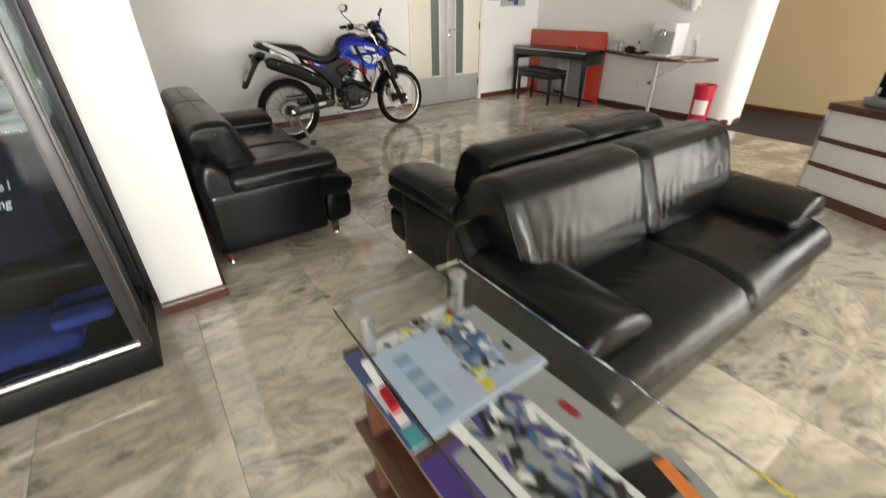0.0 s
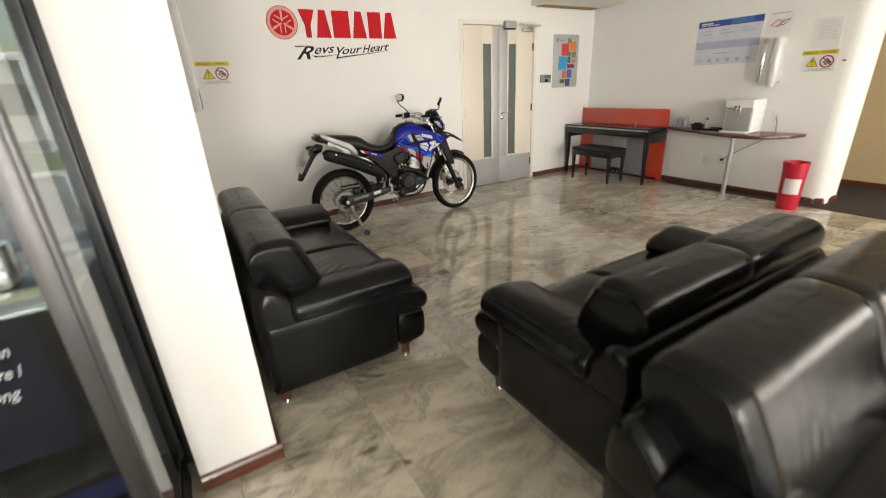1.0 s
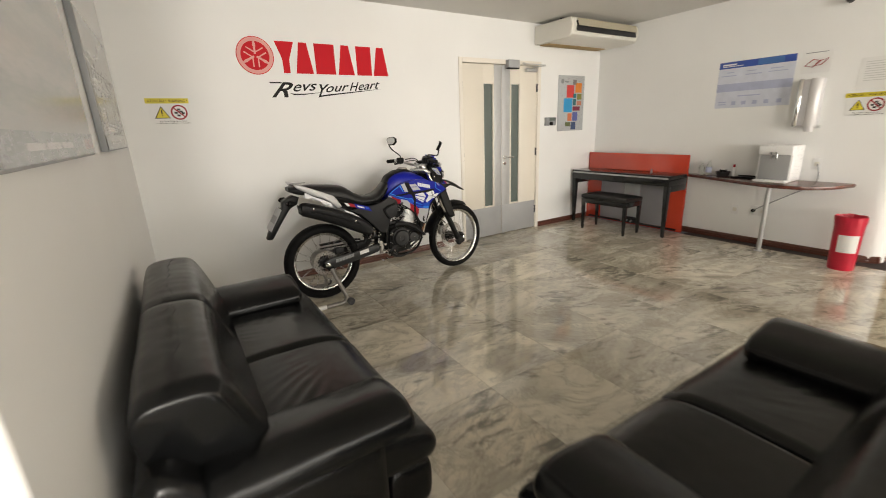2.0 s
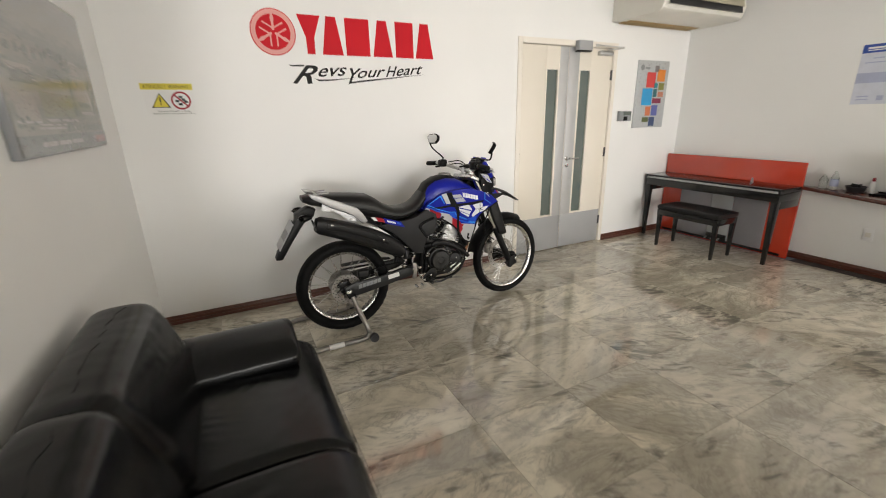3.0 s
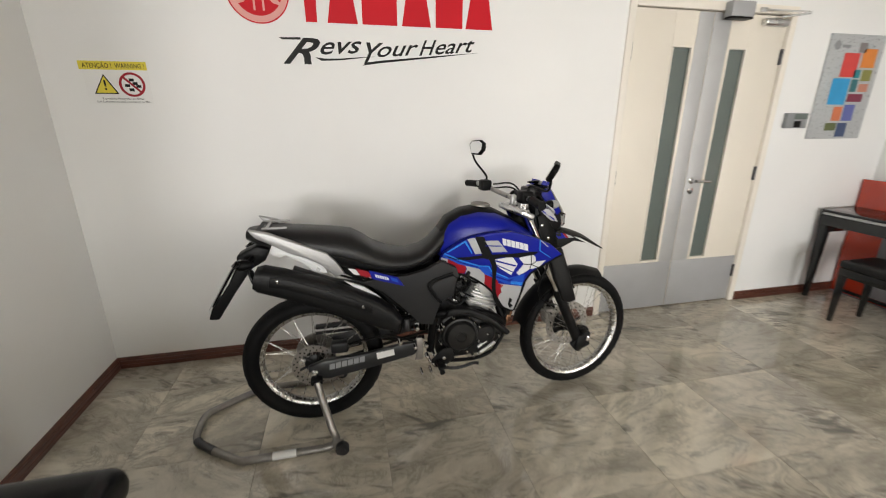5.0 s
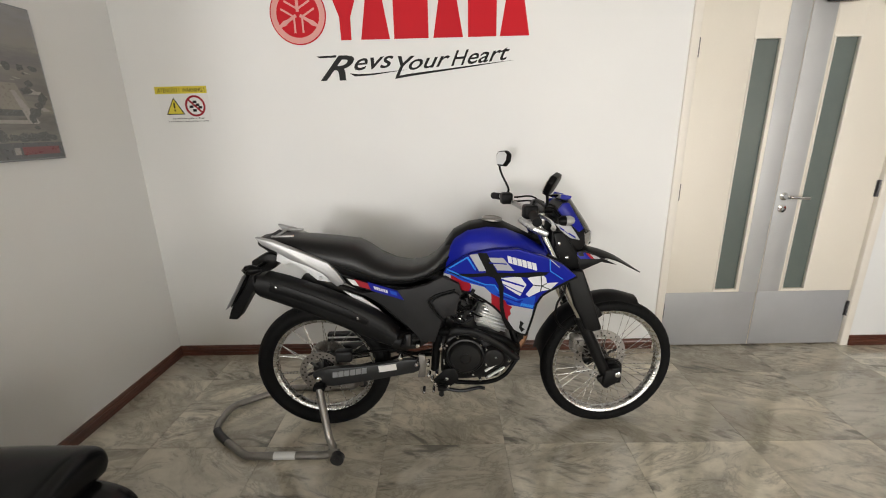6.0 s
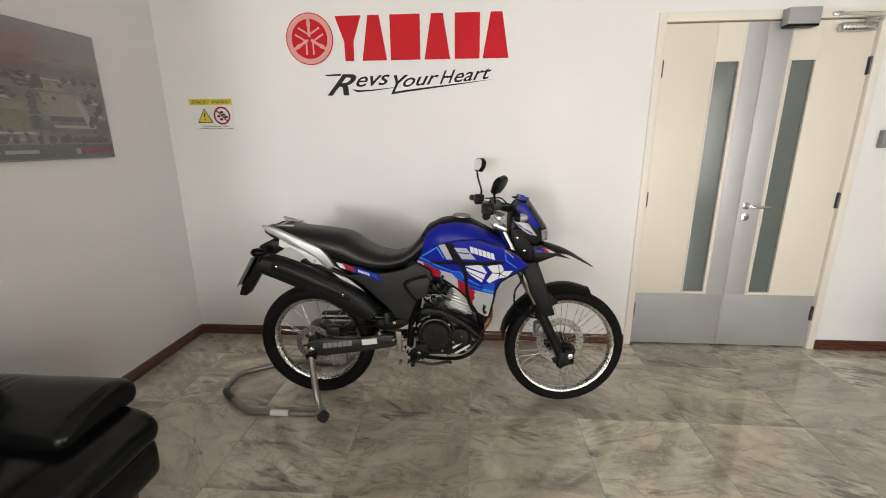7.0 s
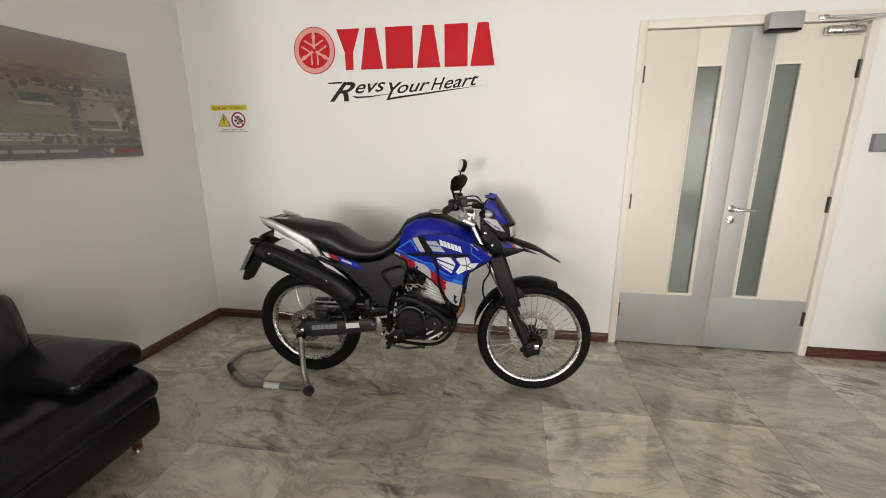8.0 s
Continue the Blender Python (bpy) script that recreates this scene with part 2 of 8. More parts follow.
def marble_mat():
    """Polished marble tile: cream ground, grey clouds, slanting brown-grey streaks, each tile cut from another place."""
    m, n, l, p = nodes_of("marble")
    tc, oi = n.new("ShaderNodeTexCoord"), n.new("ShaderNodeObjectInfo")
    wn = n.new("ShaderNodeTexWhiteNoise")
    wn.noise_dimensions = "1D"
    l.new(oi.outputs["Random"], wn.inputs["W"])
    off = n.new("ShaderNodeVectorMath")
    off.operation = "MULTIPLY_ADD"
    off.inputs[1].default_value = (40, 40, 40)
    l.new(wn.outputs["Color"], off.inputs[0])
    l.new(tc.outputs["Object"], off.inputs[2])
    rot = n.new("ShaderNodeVectorRotate")
    rot.rotation_type = "Z_AXIS"
    turn = n.new("ShaderNodeMapRange")
    turn.inputs["To Min"].default_value, turn.inputs["To Max"].default_value = -0.35, 0.55
    l.new(oi.outputs["Random"], turn.inputs[0])
    l.new(turn.outputs[0], rot.inputs["Angle"])
    l.new(off.outputs[0], rot.inputs["Vector"])
    st = n.new("ShaderNodeMapping")
    st.inputs["Rotation"].default_value = (0, 0, radians(38))
    st.inputs["Scale"].default_value = (0.85, 1.75, 1)
    l.new(rot.outputs[0], st.inputs["Vector"])

    def nz(vec, scale, detail, dist, rough=0.55):
        k = n.new("ShaderNodeTexNoise")
        k.inputs["Scale"].default_value, k.inputs["Detail"].default_value = scale, detail
        k.inputs["Distortion"].default_value, k.inputs["Roughness"].default_value = dist, rough
        l.new(vec, k.inputs["Vector"])
        return k.outputs["Fac"]

    clouds = nz(st.outputs[0], 1.9, 7, 0.9, 0.62)
    wisps = nz(st.outputs[0], 3.4, 9, 2.4, 0.68)
    ms = n.new("ShaderNodeMapping")
    ms.inputs["Scale"].default_value = (1.0, 2.1, 1)
    l.new(st.outputs[0], ms.inputs["Vector"])
    spots = nz(ms.outputs[0], 7.0, 5, 0.9, 0.58)
    mask = nz(st.outputs[0], 1.5, 4, 0.8, 0.6)
    fine = nz(rot.outputs[0], 26.0, 7, 0.6, 0.65)

    def ramp(src, stops):
        r = n.new("ShaderNodeValToRGB")
        e = r.color_ramp.elements
        while len(e) < len(stops):
            e.new(0.5)
        for k, (pos, c) in zip(e, stops):
            k.position, k.color = pos, (*c, 1)
        l.new(src, r.inputs[0])
        return r.outputs[0]

    def mix(kind, fac, a, b):
        k = n.new("ShaderNodeMix")
        k.data_type, k.blend_type = "RGBA", kind
        if isinstance(fac, float):
            k.inputs[0].default_value = fac
        else:
            l.new(fac, k.inputs[0])
        for s, v in ((6, a), (7, b)):
            if isinstance(v, tuple):
                k.inputs[s].default_value = (*v, 1)
            else:
                l.new(v, k.inputs[s])
        return k.outputs[2]

    def plus(a, k, b):
        m = n.new("ShaderNodeMath")
        m.operation = "MULTIPLY_ADD"
        m.inputs[1].default_value = k
        l.new(a, m.inputs[0])
        if isinstance(b, float):
            m.inputs[2].default_value = b
        else:
            l.new(b, m.inputs[2])
        return m.outputs[0]

    # some slabs are pale cream and nearly plain, others grey or tan and heavily clouded
    tone = ramp(wn.outputs["Value"], [(0.0, (0.66, 0.61, 0.51)), (0.25, (0.90, 0.835, 0.69)), (0.45, (0.62, 0.58, 0.495)), (0.65, (0.86, 0.785, 0.64)), (0.82, (0.90, 0.84, 0.70)), (1.0, (0.74, 0.655, 0.52))])
    shift = plus(wn.outputs["Value"], -0.12, 0.06)
    c_fac = ramp(plus(fine, 0.14, plus(clouds, 1.0, plus(shift, 1.0, -0.07))), [(0.38, (0.88, 0.88, 0.88)), (0.45, (0.66, 0.66, 0.66)), (0.52, (0.30, 0.30, 0.30)), (0.62, (0.0, 0.0, 0.0))])
    base = mix("MIX", c_fac, tone, (0.41, 0.373, 0.30))
    w_fac = ramp(plus(shift, 0.5, wisps), [(0.38, (0.05, 0.05, 0.05)), (0.45, (0.55, 0.55, 0.55)), (0.48, (0.20, 0.20, 0.20)), (0.58, (0, 0, 0))])
    veined = mix("MIX", w_fac, base, (0.26, 0.24, 0.195))
    d_fac = ramp(plus(mask, 0.75, plus(shift, 0.4, plus(spots, 0.6, 0.0))), [(0.50, (0.85, 0.85, 0.85)), (0.555, (0.50, 0.50, 0.50)), (0.60, (0.14, 0.14, 0.14)), (0.64, (0, 0, 0))])
    out = mix("MIX", d_fac, veined, (0.155, 0.145, 0.125))
    l.new(out, p.inputs["Base Color"])
    mr = n.new("ShaderNodeMapRange")
    mr.inputs["To Min"].default_value, mr.inputs["To Max"].default_value = 0.02, 0.09
    l.new(clouds, mr.inputs[0])
    l.new(mr.outputs[0], p.inputs["Roughness"])
    b = n.new("ShaderNodeBump")
    p.inputs["IOR"].default_value = 1.70
    p.inputs["Coat Weight"].default_value, p.inputs["Coat Roughness"].default_value = 0.2, 0.12
    b.inputs["Strength"].default_value, b.inputs["Distance"].default_value = 0.04, 0.002
    l.new(clouds, b.inputs["Height"])
    l.new(b.outputs[0], p.inputs["Normal"])
    return m


def wood_mat(name, dark, light, rough=0.35, axis=(12, 1, 12), coat=0.2):
    m, n, l, p = nodes_of(name)
    tc, mp = n.new("ShaderNodeTexCoord"), n.new("ShaderNodeMapping")
    mp.inputs["Scale"].default_value = axis
    l.new(tc.outputs["Object"], mp.inputs["Vector"])
    k = n.new("ShaderNodeTexNoise")
    k.inputs["Scale"].default_value, k.inputs["Detail"].default_value, k.inputs["Distortion"].default_value = 6, 8, 0.6
    l.new(mp.outputs[0], k.inputs["Vector"])
    r = n.new("ShaderNodeValToRGB")
    r.color_ramp.elements[0].color, r.color_ramp.elements[1].color = (*dark, 1), (*light, 1)
    r.color_ramp.elements[0].position, r.color_ramp.elements[1].position = 0.32, 0.7
    l.new(k.outputs["Fac"], r.inputs[0])
    l.new(r.outputs[0], p.inputs["Base Color"])
    p.inputs["Roughness"].default_value, p.inputs["Coat Weight"].default_value = rough, coat
    b = n.new("ShaderNodeBump")
    b.inputs["Strength"].default_value, b.inputs["Distance"].default_value = 0.15, 0.001
    l.new(k.outputs["Fac"], b.inputs["Height"])
    l.new(b.outputs[0], p.inputs["Normal"])
    return m


def glass_mat(name, color=(0.93, 0.97, 0.95), rough=0.0, ior=1.45):
    m, n, l, p = nodes_of(name)
    p.inputs["Base Color"].default_value = (*color, 1)
    p.inputs["Transmission Weight"].default_value = 1.0
    p.inputs["Roughness"].default_value, p.inputs["IOR"].default_value = rough, ior
    return m


def photo_mat():
    """A printed aerial view under glare: hazy hills, fields, roofs and trees, a dark caption band below."""
    m, n, l, p = nodes_of("aerial_print")
    tc, sp = n.new("ShaderNodeTexCoord"), n.new("ShaderNodeSeparateXYZ")
    l.new(tc.outputs["Generated"], sp.inputs[0])
    nz = n.new("ShaderNodeTexNoise")
    nz.inputs["Scale"].default_value, nz.inputs["Detail"].default_value = 4, 9
    mp = n.new("ShaderNodeMapping")
    mp.inputs["Scale"].default_value = (1, 3, 9)
    l.new(tc.outputs["Generated"], mp.inputs["Vector"])
    l.new(mp.outputs[0], nz.inputs["Vector"])
    ad = n.new("ShaderNodeMath")
    ad.operation = "MULTIPLY_ADD"
    ad.inputs[1].default_value = 0.22
    l.new(nz.outputs["Fac"], ad.inputs[0])
    l.new(sp.outputs["Z"], ad.inputs[2])
    r = n.new("ShaderNodeValToRGB")
    stops = [(0.0, (0.05, 0.05, 0.05)), (0.26, (0.14, 0.125, 0.10)), (0.36, (0.06, 0.06, 0.045)), (0.46, (0.17, 0.15, 0.12)), (0.58, (0.09, 0.085, 0.07)), (0.70, (0.15, 0.13, 0.105)), (0.78, (0.09, 0.085, 0.08)), (0.88, (0.175, 0.158, 0.135)), (1.0, (0.17, 0.16, 0.155)), (1.12, (0.20, 0.20, 0.205))]
    e = r.color_ramp.elements
    while len(e) < len(stops):
        e.new(0.5)
    for k, (pos, c) in zip(e, stops):
        k.position, k.color = min(1.0, pos / 1.15), (*c, 1)
    sc = n.new("ShaderNodeMath")
    sc.operation = "MULTIPLY"
    sc.inputs[1].default_value = 1 / 1.15
    l.new(ad.outputs[0], sc.inputs[0])
    l.new(sc.outputs[0], r.inputs[0])
    l.new(r.outputs[0], p.inputs["Base Color"])
    p.inputs["Roughness"].default_value, p.inputs["Coat Weight"].default_value, p.inputs["Coat Roughness"].default_value = 0.3, 1.0, 0.15
    p.inputs["Coat IOR"].default_value = 1.7
    return m


WALL = mat("wall_paint", (0.82, 0.822, 0.812), 0.62, vary=0.03, scale=1.3, grain=180, bump=0.06, dist=0.001)
CEIL = mat("ceiling_paint", (0.72, 0.71, 0.68), 0.8, vary=0.03, scale=1.0, grain=140, bump=0.05)
BEIGE = mat("beige_wall_paint", (0.56, 0.43, 0.26), 0.75, vary=0.06, scale=1.5, grain=120, bump=0.06)
CARPET = mat("dark_carpet", (0.045, 0.036, 0.034), 0.95, vary=0.4, scale=30, grain=400, bump=0.6, dist=0.004)
MARBLE = marble_mat()
GROUT = mat("grout", (0.40, 0.37, 0.32), 0.9, grain=300)
MAHOG = wood_mat("mahogany", (0.055, 0.016, 0.010), (0.15, 0.050, 0.030), 0.3, (2, 2, 30), 0.3)
SHELFWOOD = wood_mat("reddish_shelf_wood", (0.05, 0.014, 0.010), (0.16, 0.045, 0.03), 0.25, (14, 1.5, 14), 0.5)
BOARD = wood_mat("brown_laminate", (0.07, 0.028, 0.014), (0.15, 0.062, 0.032), 0.4, (12, 2, 12))
LEATHER = leather_mat()
DOOR_PAINT = mat("cream_door_paint", (0.76, 0.71, 0.62), 0.42, vary=0.03, scale=2, grain=90, bump=0.04)
FRAME_PAINT = mat("cream_frame_paint", (0.80, 0.755, 0.68), 0.4, vary=0.03, scale=3, grain=90)
STEEL = mat("brushed_steel", (0.52, 0.525, 0.53), 0.55, 0.45, vary=0.08, scale=3, grain=120, bump=0.03, rvary=0.12)
STEEL_SOFT = mat("dull_steel_sheet", (0.40, 0.405, 0.415), 0.6, 0.3, vary=0.08, scale=4, grain=200, bump=0.04)
CHROME = mat("chrome", (0.75, 0.75, 0.75), 0.12, 1.0, vary=0.05, grain=40)
ALU = mat("aluminium", (0.62, 0.62, 0.62), 0.3, 1.0, vary=0.1, grain=90, bump=0.04)
DARKMETAL = mat("dark_metal", (0.09, 0.09, 0.095), 0.4, 0.9, vary=0.2, grain=80)
FILM_GLASS = mat("frosted_dark_glass", (0.125, 0.15, 0.138), 0.22, 0.0, vary=0.08, scale=2.5, grain=30, coat=0.2)
GLASS = glass_mat("clear_glass")
GREEN_GLASS = glass_mat("greenish_table_glass", (0.935, 0.97, 0.955), 0.0, 1.35)
# Darkness inside the showcase is put into this tint; low index cuts reflections.
CASE_GLASS = glass_mat("showcase_glass", (0.80, 0.86, 0.88), 0.0, 1.22)
BLACK_PLASTIC = mat("black_plastic", (0.003, 0.003, 0.0032), 0.42, vary=0.2, grain=220, bump=0.12, dist=0.0008, spec=0.14)
MATT_BLACK = mat("matt_black_plastic", (0.0045, 0.0045, 0.0048), 0.46, vary=0.2, scale=9, grain=420, bump=0.3, dist=0.0008, spec=0.24)
GLOSS_BLACK = mat("black_lacquer", (0.010, 0.010, 0.010), 0.16, vary=0.2, coat=0.25, grain=40, spec=0.35)
RUBBER = mat("tyre_rubber", (0.0062, 0.0062, 0.0064), 0.65, vary=0.25, scale=12, grain=160, bump=0.25, dist=0.001, spec=0.14)
BLUE_PAINT = mat("blue_paint", (0.007, 0.013, 0.27), 0.30, vary=0.06, scale=6, grain=200, coat=0.0, rvary=0.05, spec=0.25)
LIGHT_BLUE = mat("light_blue_decal", (0.012, 0.075, 0.50), 0.35, vary=0.04, spec=0.3)
CYAN_DECAL = mat("bright_blue_decal", (0.03, 0.26, 0.78), 0.35, vary=0.04, spec=0.3)
WHITE_DECAL = mat("white_decal", (0.74, 0.75, 0.76), 0.35, vary=0.05, spec=0.3)
SILVER_DECAL = mat("silver_decal", (0.46, 0.465, 0.48), 0.42, 0.1, vary=0.08, spec=0.3)
RED_DECAL = mat("red_decal", (0.32, 0.010, 0.020), 0.35, vary=0.06, spec=0.3)
SILVER_PLASTIC = mat("silver_painted_plastic", (0.42, 0.42, 0.42), 0.42, 0.5, vary=0.06, grain=300)
SEAT_VINYL = mat("black_seat_vinyl", (0.0085, 0.0085, 0.009), 0.42, vary=0.2, scale=10, grain=500, bump=0.25, dist=0.0008, spec=0.38)
SIGN_RED = mat("red_sign_vinyl", (0.56, 0.010, 0.020), 0.5, vary=0.04, grain=200, spec=0.15)
SIGN_PINK = mat("pale_red_sign_vinyl", (0.74, 0.36, 0.33), 0.5, vary=0.04, spec=0.2)
INK = mat("black_print", (0.007, 0.007, 0.007), 0.5, vary=0.2, spec=0.2)
PAPER = mat("white_paper", (0.80, 0.80, 0.79), 0.6, vary=0.03, scale=6)
YELLOW = mat("yellow_print", (0.72, 0.60, 0.05), 0.5, vary=0.05)
RED_LACQUER = mat("red_lacquer", (0.50, 0.040, 0.014), 0.16, vary=0.05, scale=3, coat=0.7)
GREY_PANEL = mat("grey_panel", (0.24, 0.23, 0.245), 0.45, vary=0.08)
WHITE_PLASTIC = mat("white_plastic", (0.80, 0.80, 0.80), 0.3, vary=0.03, scale=5)
GREY_PLASTIC = mat("grey_plastic", (0.24, 0.25, 0.26), 0.35, vary=0.06)
AC_WHITE = mat("aged_white_plastic", (0.72, 0.70, 0.64), 0.42, vary=0.05, scale=4)
DUST_BROWN = mat("dusty_brown_grille", (0.36, 0.24, 0.10), 0.8, vary=0.25, scale=14, grain=160)
RED_BAG = mat("red_bin_plastic", (0.56, 0.016, 0.045), 0.36, vary=0.1, scale=9, grain=60, bump=0.2, dist=0.004)
SILVER_BOARD = mat("silver_poster_board", (0.46, 0.48, 0.49), 0.3, 0.2, vary=0.05, scale=3)
PHOTO = photo_mat()
NAVY = mat("navy_cloth", (0.006, 0.008, 0.020), 0.9, vary=0.3, scale=14, grain=420, bump=0.05, spec=0.1)
ROYAL = mat("royal_blue_cloth", (0.006, 0.022, 0.17), 0.85, vary=0.25, scale=14, grain=420, bump=0.4)
GRASS = mat("grass", (0.09, 0.14, 0.025), 0.9, vary=0.4, scale=0.8, grain=30)
ASPHALT = mat("asphalt", (0.16, 0.155, 0.15), 0.9, vary=0.25, scale=0.7, grain=60)
CONCRETE = mat("concrete", (0.42, 0.41, 0.39), 0.85, vary=0.15, scale=0.9, grain=40)
ORANGE = mat("orange_plastic", (0.75, 0.20, 0.02), 0.4)
LAMP_CLEAR = glass_mat("lamp_lens", (0.95, 0.96, 0.97), 0.06)
MIRROR = mat("mirror_glass", (0.85, 0.86, 0.87), 0.02, 1.0, vary=0.01, rvary=0.0)
RUST_PIPE = mat("heat_browned_steel", (0.20, 0.095, 0.045), 0.5, 0.4, vary=0.3, scale=20, grain=160, bump=0.1)
SWING_GREY = mat("dark_grey_swingarm_paint", (0.020, 0.021, 0.0225), 0.4, 0.1, vary=0.15)


def print_mat(name, color):
    return mat(name, color, 0.4, vary=0.08, scale=14, grain=160)


RIM_ALU = mat("grey_rim_aluminium", (0.52, 0.515, 0.50), 0.27, 1.0, vary=0.12, grain=70)
DISC_STEEL = mat("dull_disc_steel", (0.36, 0.345, 0.325), 0.38, 1.0, vary=0.15, grain=140)
BIKE_METAL = mat("dark_cycle_metal", (0.028, 0.028, 0.029), 0.38, 0.7, vary=0.2, grain=80)
CAST_ALU = mat("cast_aluminium", (0.74, 0.74, 0.73), 0.42, 0.7, vary=0.12, scale=14, grain=200, bump=0.1)
WORN_STEEL = mat("worn_grey_steel_tube", (0.30, 0.285, 0.265), 0.42, 0.8, vary=0.3, scale=12, grain=120, bump=0.06)
DARK_GREY_PLASTIC = mat("dark_grey_plastic", (0.016, 0.016, 0.0172), 0.55, vary=0.12, scale=8, grain=500, bump=0.2, dist=0.0006, spec=0.3)
ENGINE_BLACK = mat("engine_black_enamel", (0.0055, 0.0055, 0.006), 0.36, 0.1, vary=0.15, scale=10, grain=300, bump=0.15, dist=0.0006)

PRINT_LAWN = mat("printed_lawn", (0.100, 0.106, 0.045), 0.3, vary=0.12, scale=9, grain=90, coat=1.0)
PRINT_ROOF = mat("printed_roof", (0.19, 0.165, 0.13), 0.3, vary=0.1, scale=12, grain=80, coat=1.0)
PRINT_DARK = mat("printed_trees", (0.030, 0.031, 0.026), 0.3, vary=0.35, scale=30, grain=140, coat=1.0)
PRINT_PALE = mat("printed_pale_road", (0.27, 0.25, 0.22), 0.3, vary=0.15, scale=20, grain=90, coat=1.0)
PRINT_BAND = mat("printed_caption_band", (0.045, 0.045, 0.046), 0.3, vary=0.08, coat=1.0)
for m in (PRINT_LAWN, PRINT_ROOF, PRINT_DARK, PRINT_PALE, PRINT_BAND):
    m.node_tree.nodes["Principled BSDF"].inputs["Coat Roughness"].default_value = 0.15
    m.node_tree.nodes["Principled BSDF"].inputs["Coat IOR"].default_value = 1.7
FAINT_INK = mat("faint_grey_print", (0.62, 0.62, 0.61), 0.6, vary=0.05)
AC_PANEL = mat("tan_outlet_flap", (0.40, 0.36, 0.27), 0.5, vary=0.06)

# ---- the room: north wall y 5.5, west wall x 0.45, east wall x 6.06 ----
NY, WX, EX, CEILING = 5.5, 0.452, 6.06, 2.58
FRONT, LOFT, HALL = -11.0, -2.2, 6.2  # unseen high hall south of the low ceiling, added to light the floor


def west_x(y):
    """The west wall runs a little out of square."""
    return 0.416 + (WX - 0.416) * (y - 2.13) / (NY - 2.13)



def structure(name, bm, material, label, category):
    return tagged(part(name, bm, material), label, category, kind="structure")


structure("wall_north", joined(
    box(WX - 0.3, NY, 0, 3.615, NY + 0.2, CEILING),
    box(4.903, NY, 0, EX + 0.35, NY + 0.2, CEILING),
    box(3.615, NY, 2.145, 4.903, NY + 0.2, CEILING)), WALL, "off-white painted wall with a double door and red sign", "wall")
structure("wall_west", slab([(0.138, 2.13), (0.412, 2.13), (0.416, 2.134), (WX, NY), (0.138, NY)], 0, CEILING), WALL, "off-white painted wall with framed aerial pictures", "wall")
# the east wall ends in a rounded corner beside the carpeted passage
structure("wall_east", slab([(EX, NY), (EX, 2.42), (EX + 0.012, 2.352), (EX + 0.05, 2.300), (EX + 0.11, 2.272), (EX + 0.35, 2.265), (EX + 0.35, NY)], 0, CEILING), WALL, "off-white painted wall ending in a rounded corner", "wall")
structure("wall_passage", box(7.33, -0.60, 0, 7.45, 4.1, CEILING), BEIGE, "beige painted wall of a carpeted passage", "wall")
structure("wall_passage_south", joined(box(7.33, FRONT - 0.1, 0, 7.45, -4.40, HALL), box(7.33, -4.40, 0, 7.45, -0.60, 0.2), box(7.33, -4.40, 2.52, 7.45, -0.60, CEILING), box(7.33, -4.40, CEILING, 7.45, LOFT, HALL)), BEIGE, "beige painted wall round an added unseen window", "wall")
structure("wall_passage_end", box(EX + 0.35, 4.0, 0, 7.33, 4.1, CEILING), BEIGE, "beige painted end wall of the passage", "wall")
structure("wall_far_west", joined(box(-3.3, FRONT - 0.1, 0, -3.14, -4.53, HALL), box(-3.3, -1.87, 0, -3.14, 2.3, CEILING), box(-3.3, -4.53, 0, -3.14, -1.87, 0.2), box(-3.3, -4.53, 2.52, -3.14, -1.87, CEILING), box(-3.3, -4.53, CEILING, -3.14, LOFT, HALL)), WALL, "plain off-white wall", "wall")
structure("ceiling", box(-3.3, LOFT, CEILING, 7.45, NY + 0.2, CEILING + 0.12), CEIL, "pale painted flat ceiling", "ceiling")
# Unseen hall roof and upper wall, added to let high daylight in.
structure("added_hall_ceiling", box(-3.3, FRONT - 0.2, HALL, 7.45, LOFT, HALL + 0.12), CEIL, "pale painted ceiling of the added, unseen high front hall", "ceiling")
structure("added_loft_wall", box(-3.3, LOFT, CEILING + 0.12, 7.45, LOFT + 0.12, HALL + 0.12), WALL, "plain off-white wall added above the low ceiling's edge, unseen", "wall")
structure("wall_behind_door", joined(box(3.5, 6.9, 0, 5.0, 7.0, 2.4), box(3.5, NY + 0.2, 0, 3.6, 6.9, 2.4), box(4.93, NY + 0.2, 0, 5.03, 6.9, 2.4), box(3.5, NY + 0.2, 2.4, 5.03, 7.0, 2.5)), WALL, "plain wall behind the double door", "wall")


def skirting(name, bm):
    structure(name, bm, MAHOG, "dark mahogany baseboard with a grooved face", "baseboard")


def base_profile(x0, y0, x1, y1, nx, ny):
    """A baseboard 68 mm high from one point to another, standing out along (nx, ny)."""
    rows = []
    for x, y in ((x0, y0), (x1, y1)):
        rows.append([(x + nx * d, y + ny * d, z) for d, z in ((-0.002, 0), (0.016, 0), (0.016, 0.020), (0.0125, 0.023), (0.016, 0.026), (0.016, 0.044), (0.0125, 0.047), (0.015, 0.050), (0.011, 0.064), (0.006, 0.068), (-0.002, 0.068))])
    return loft(rows)


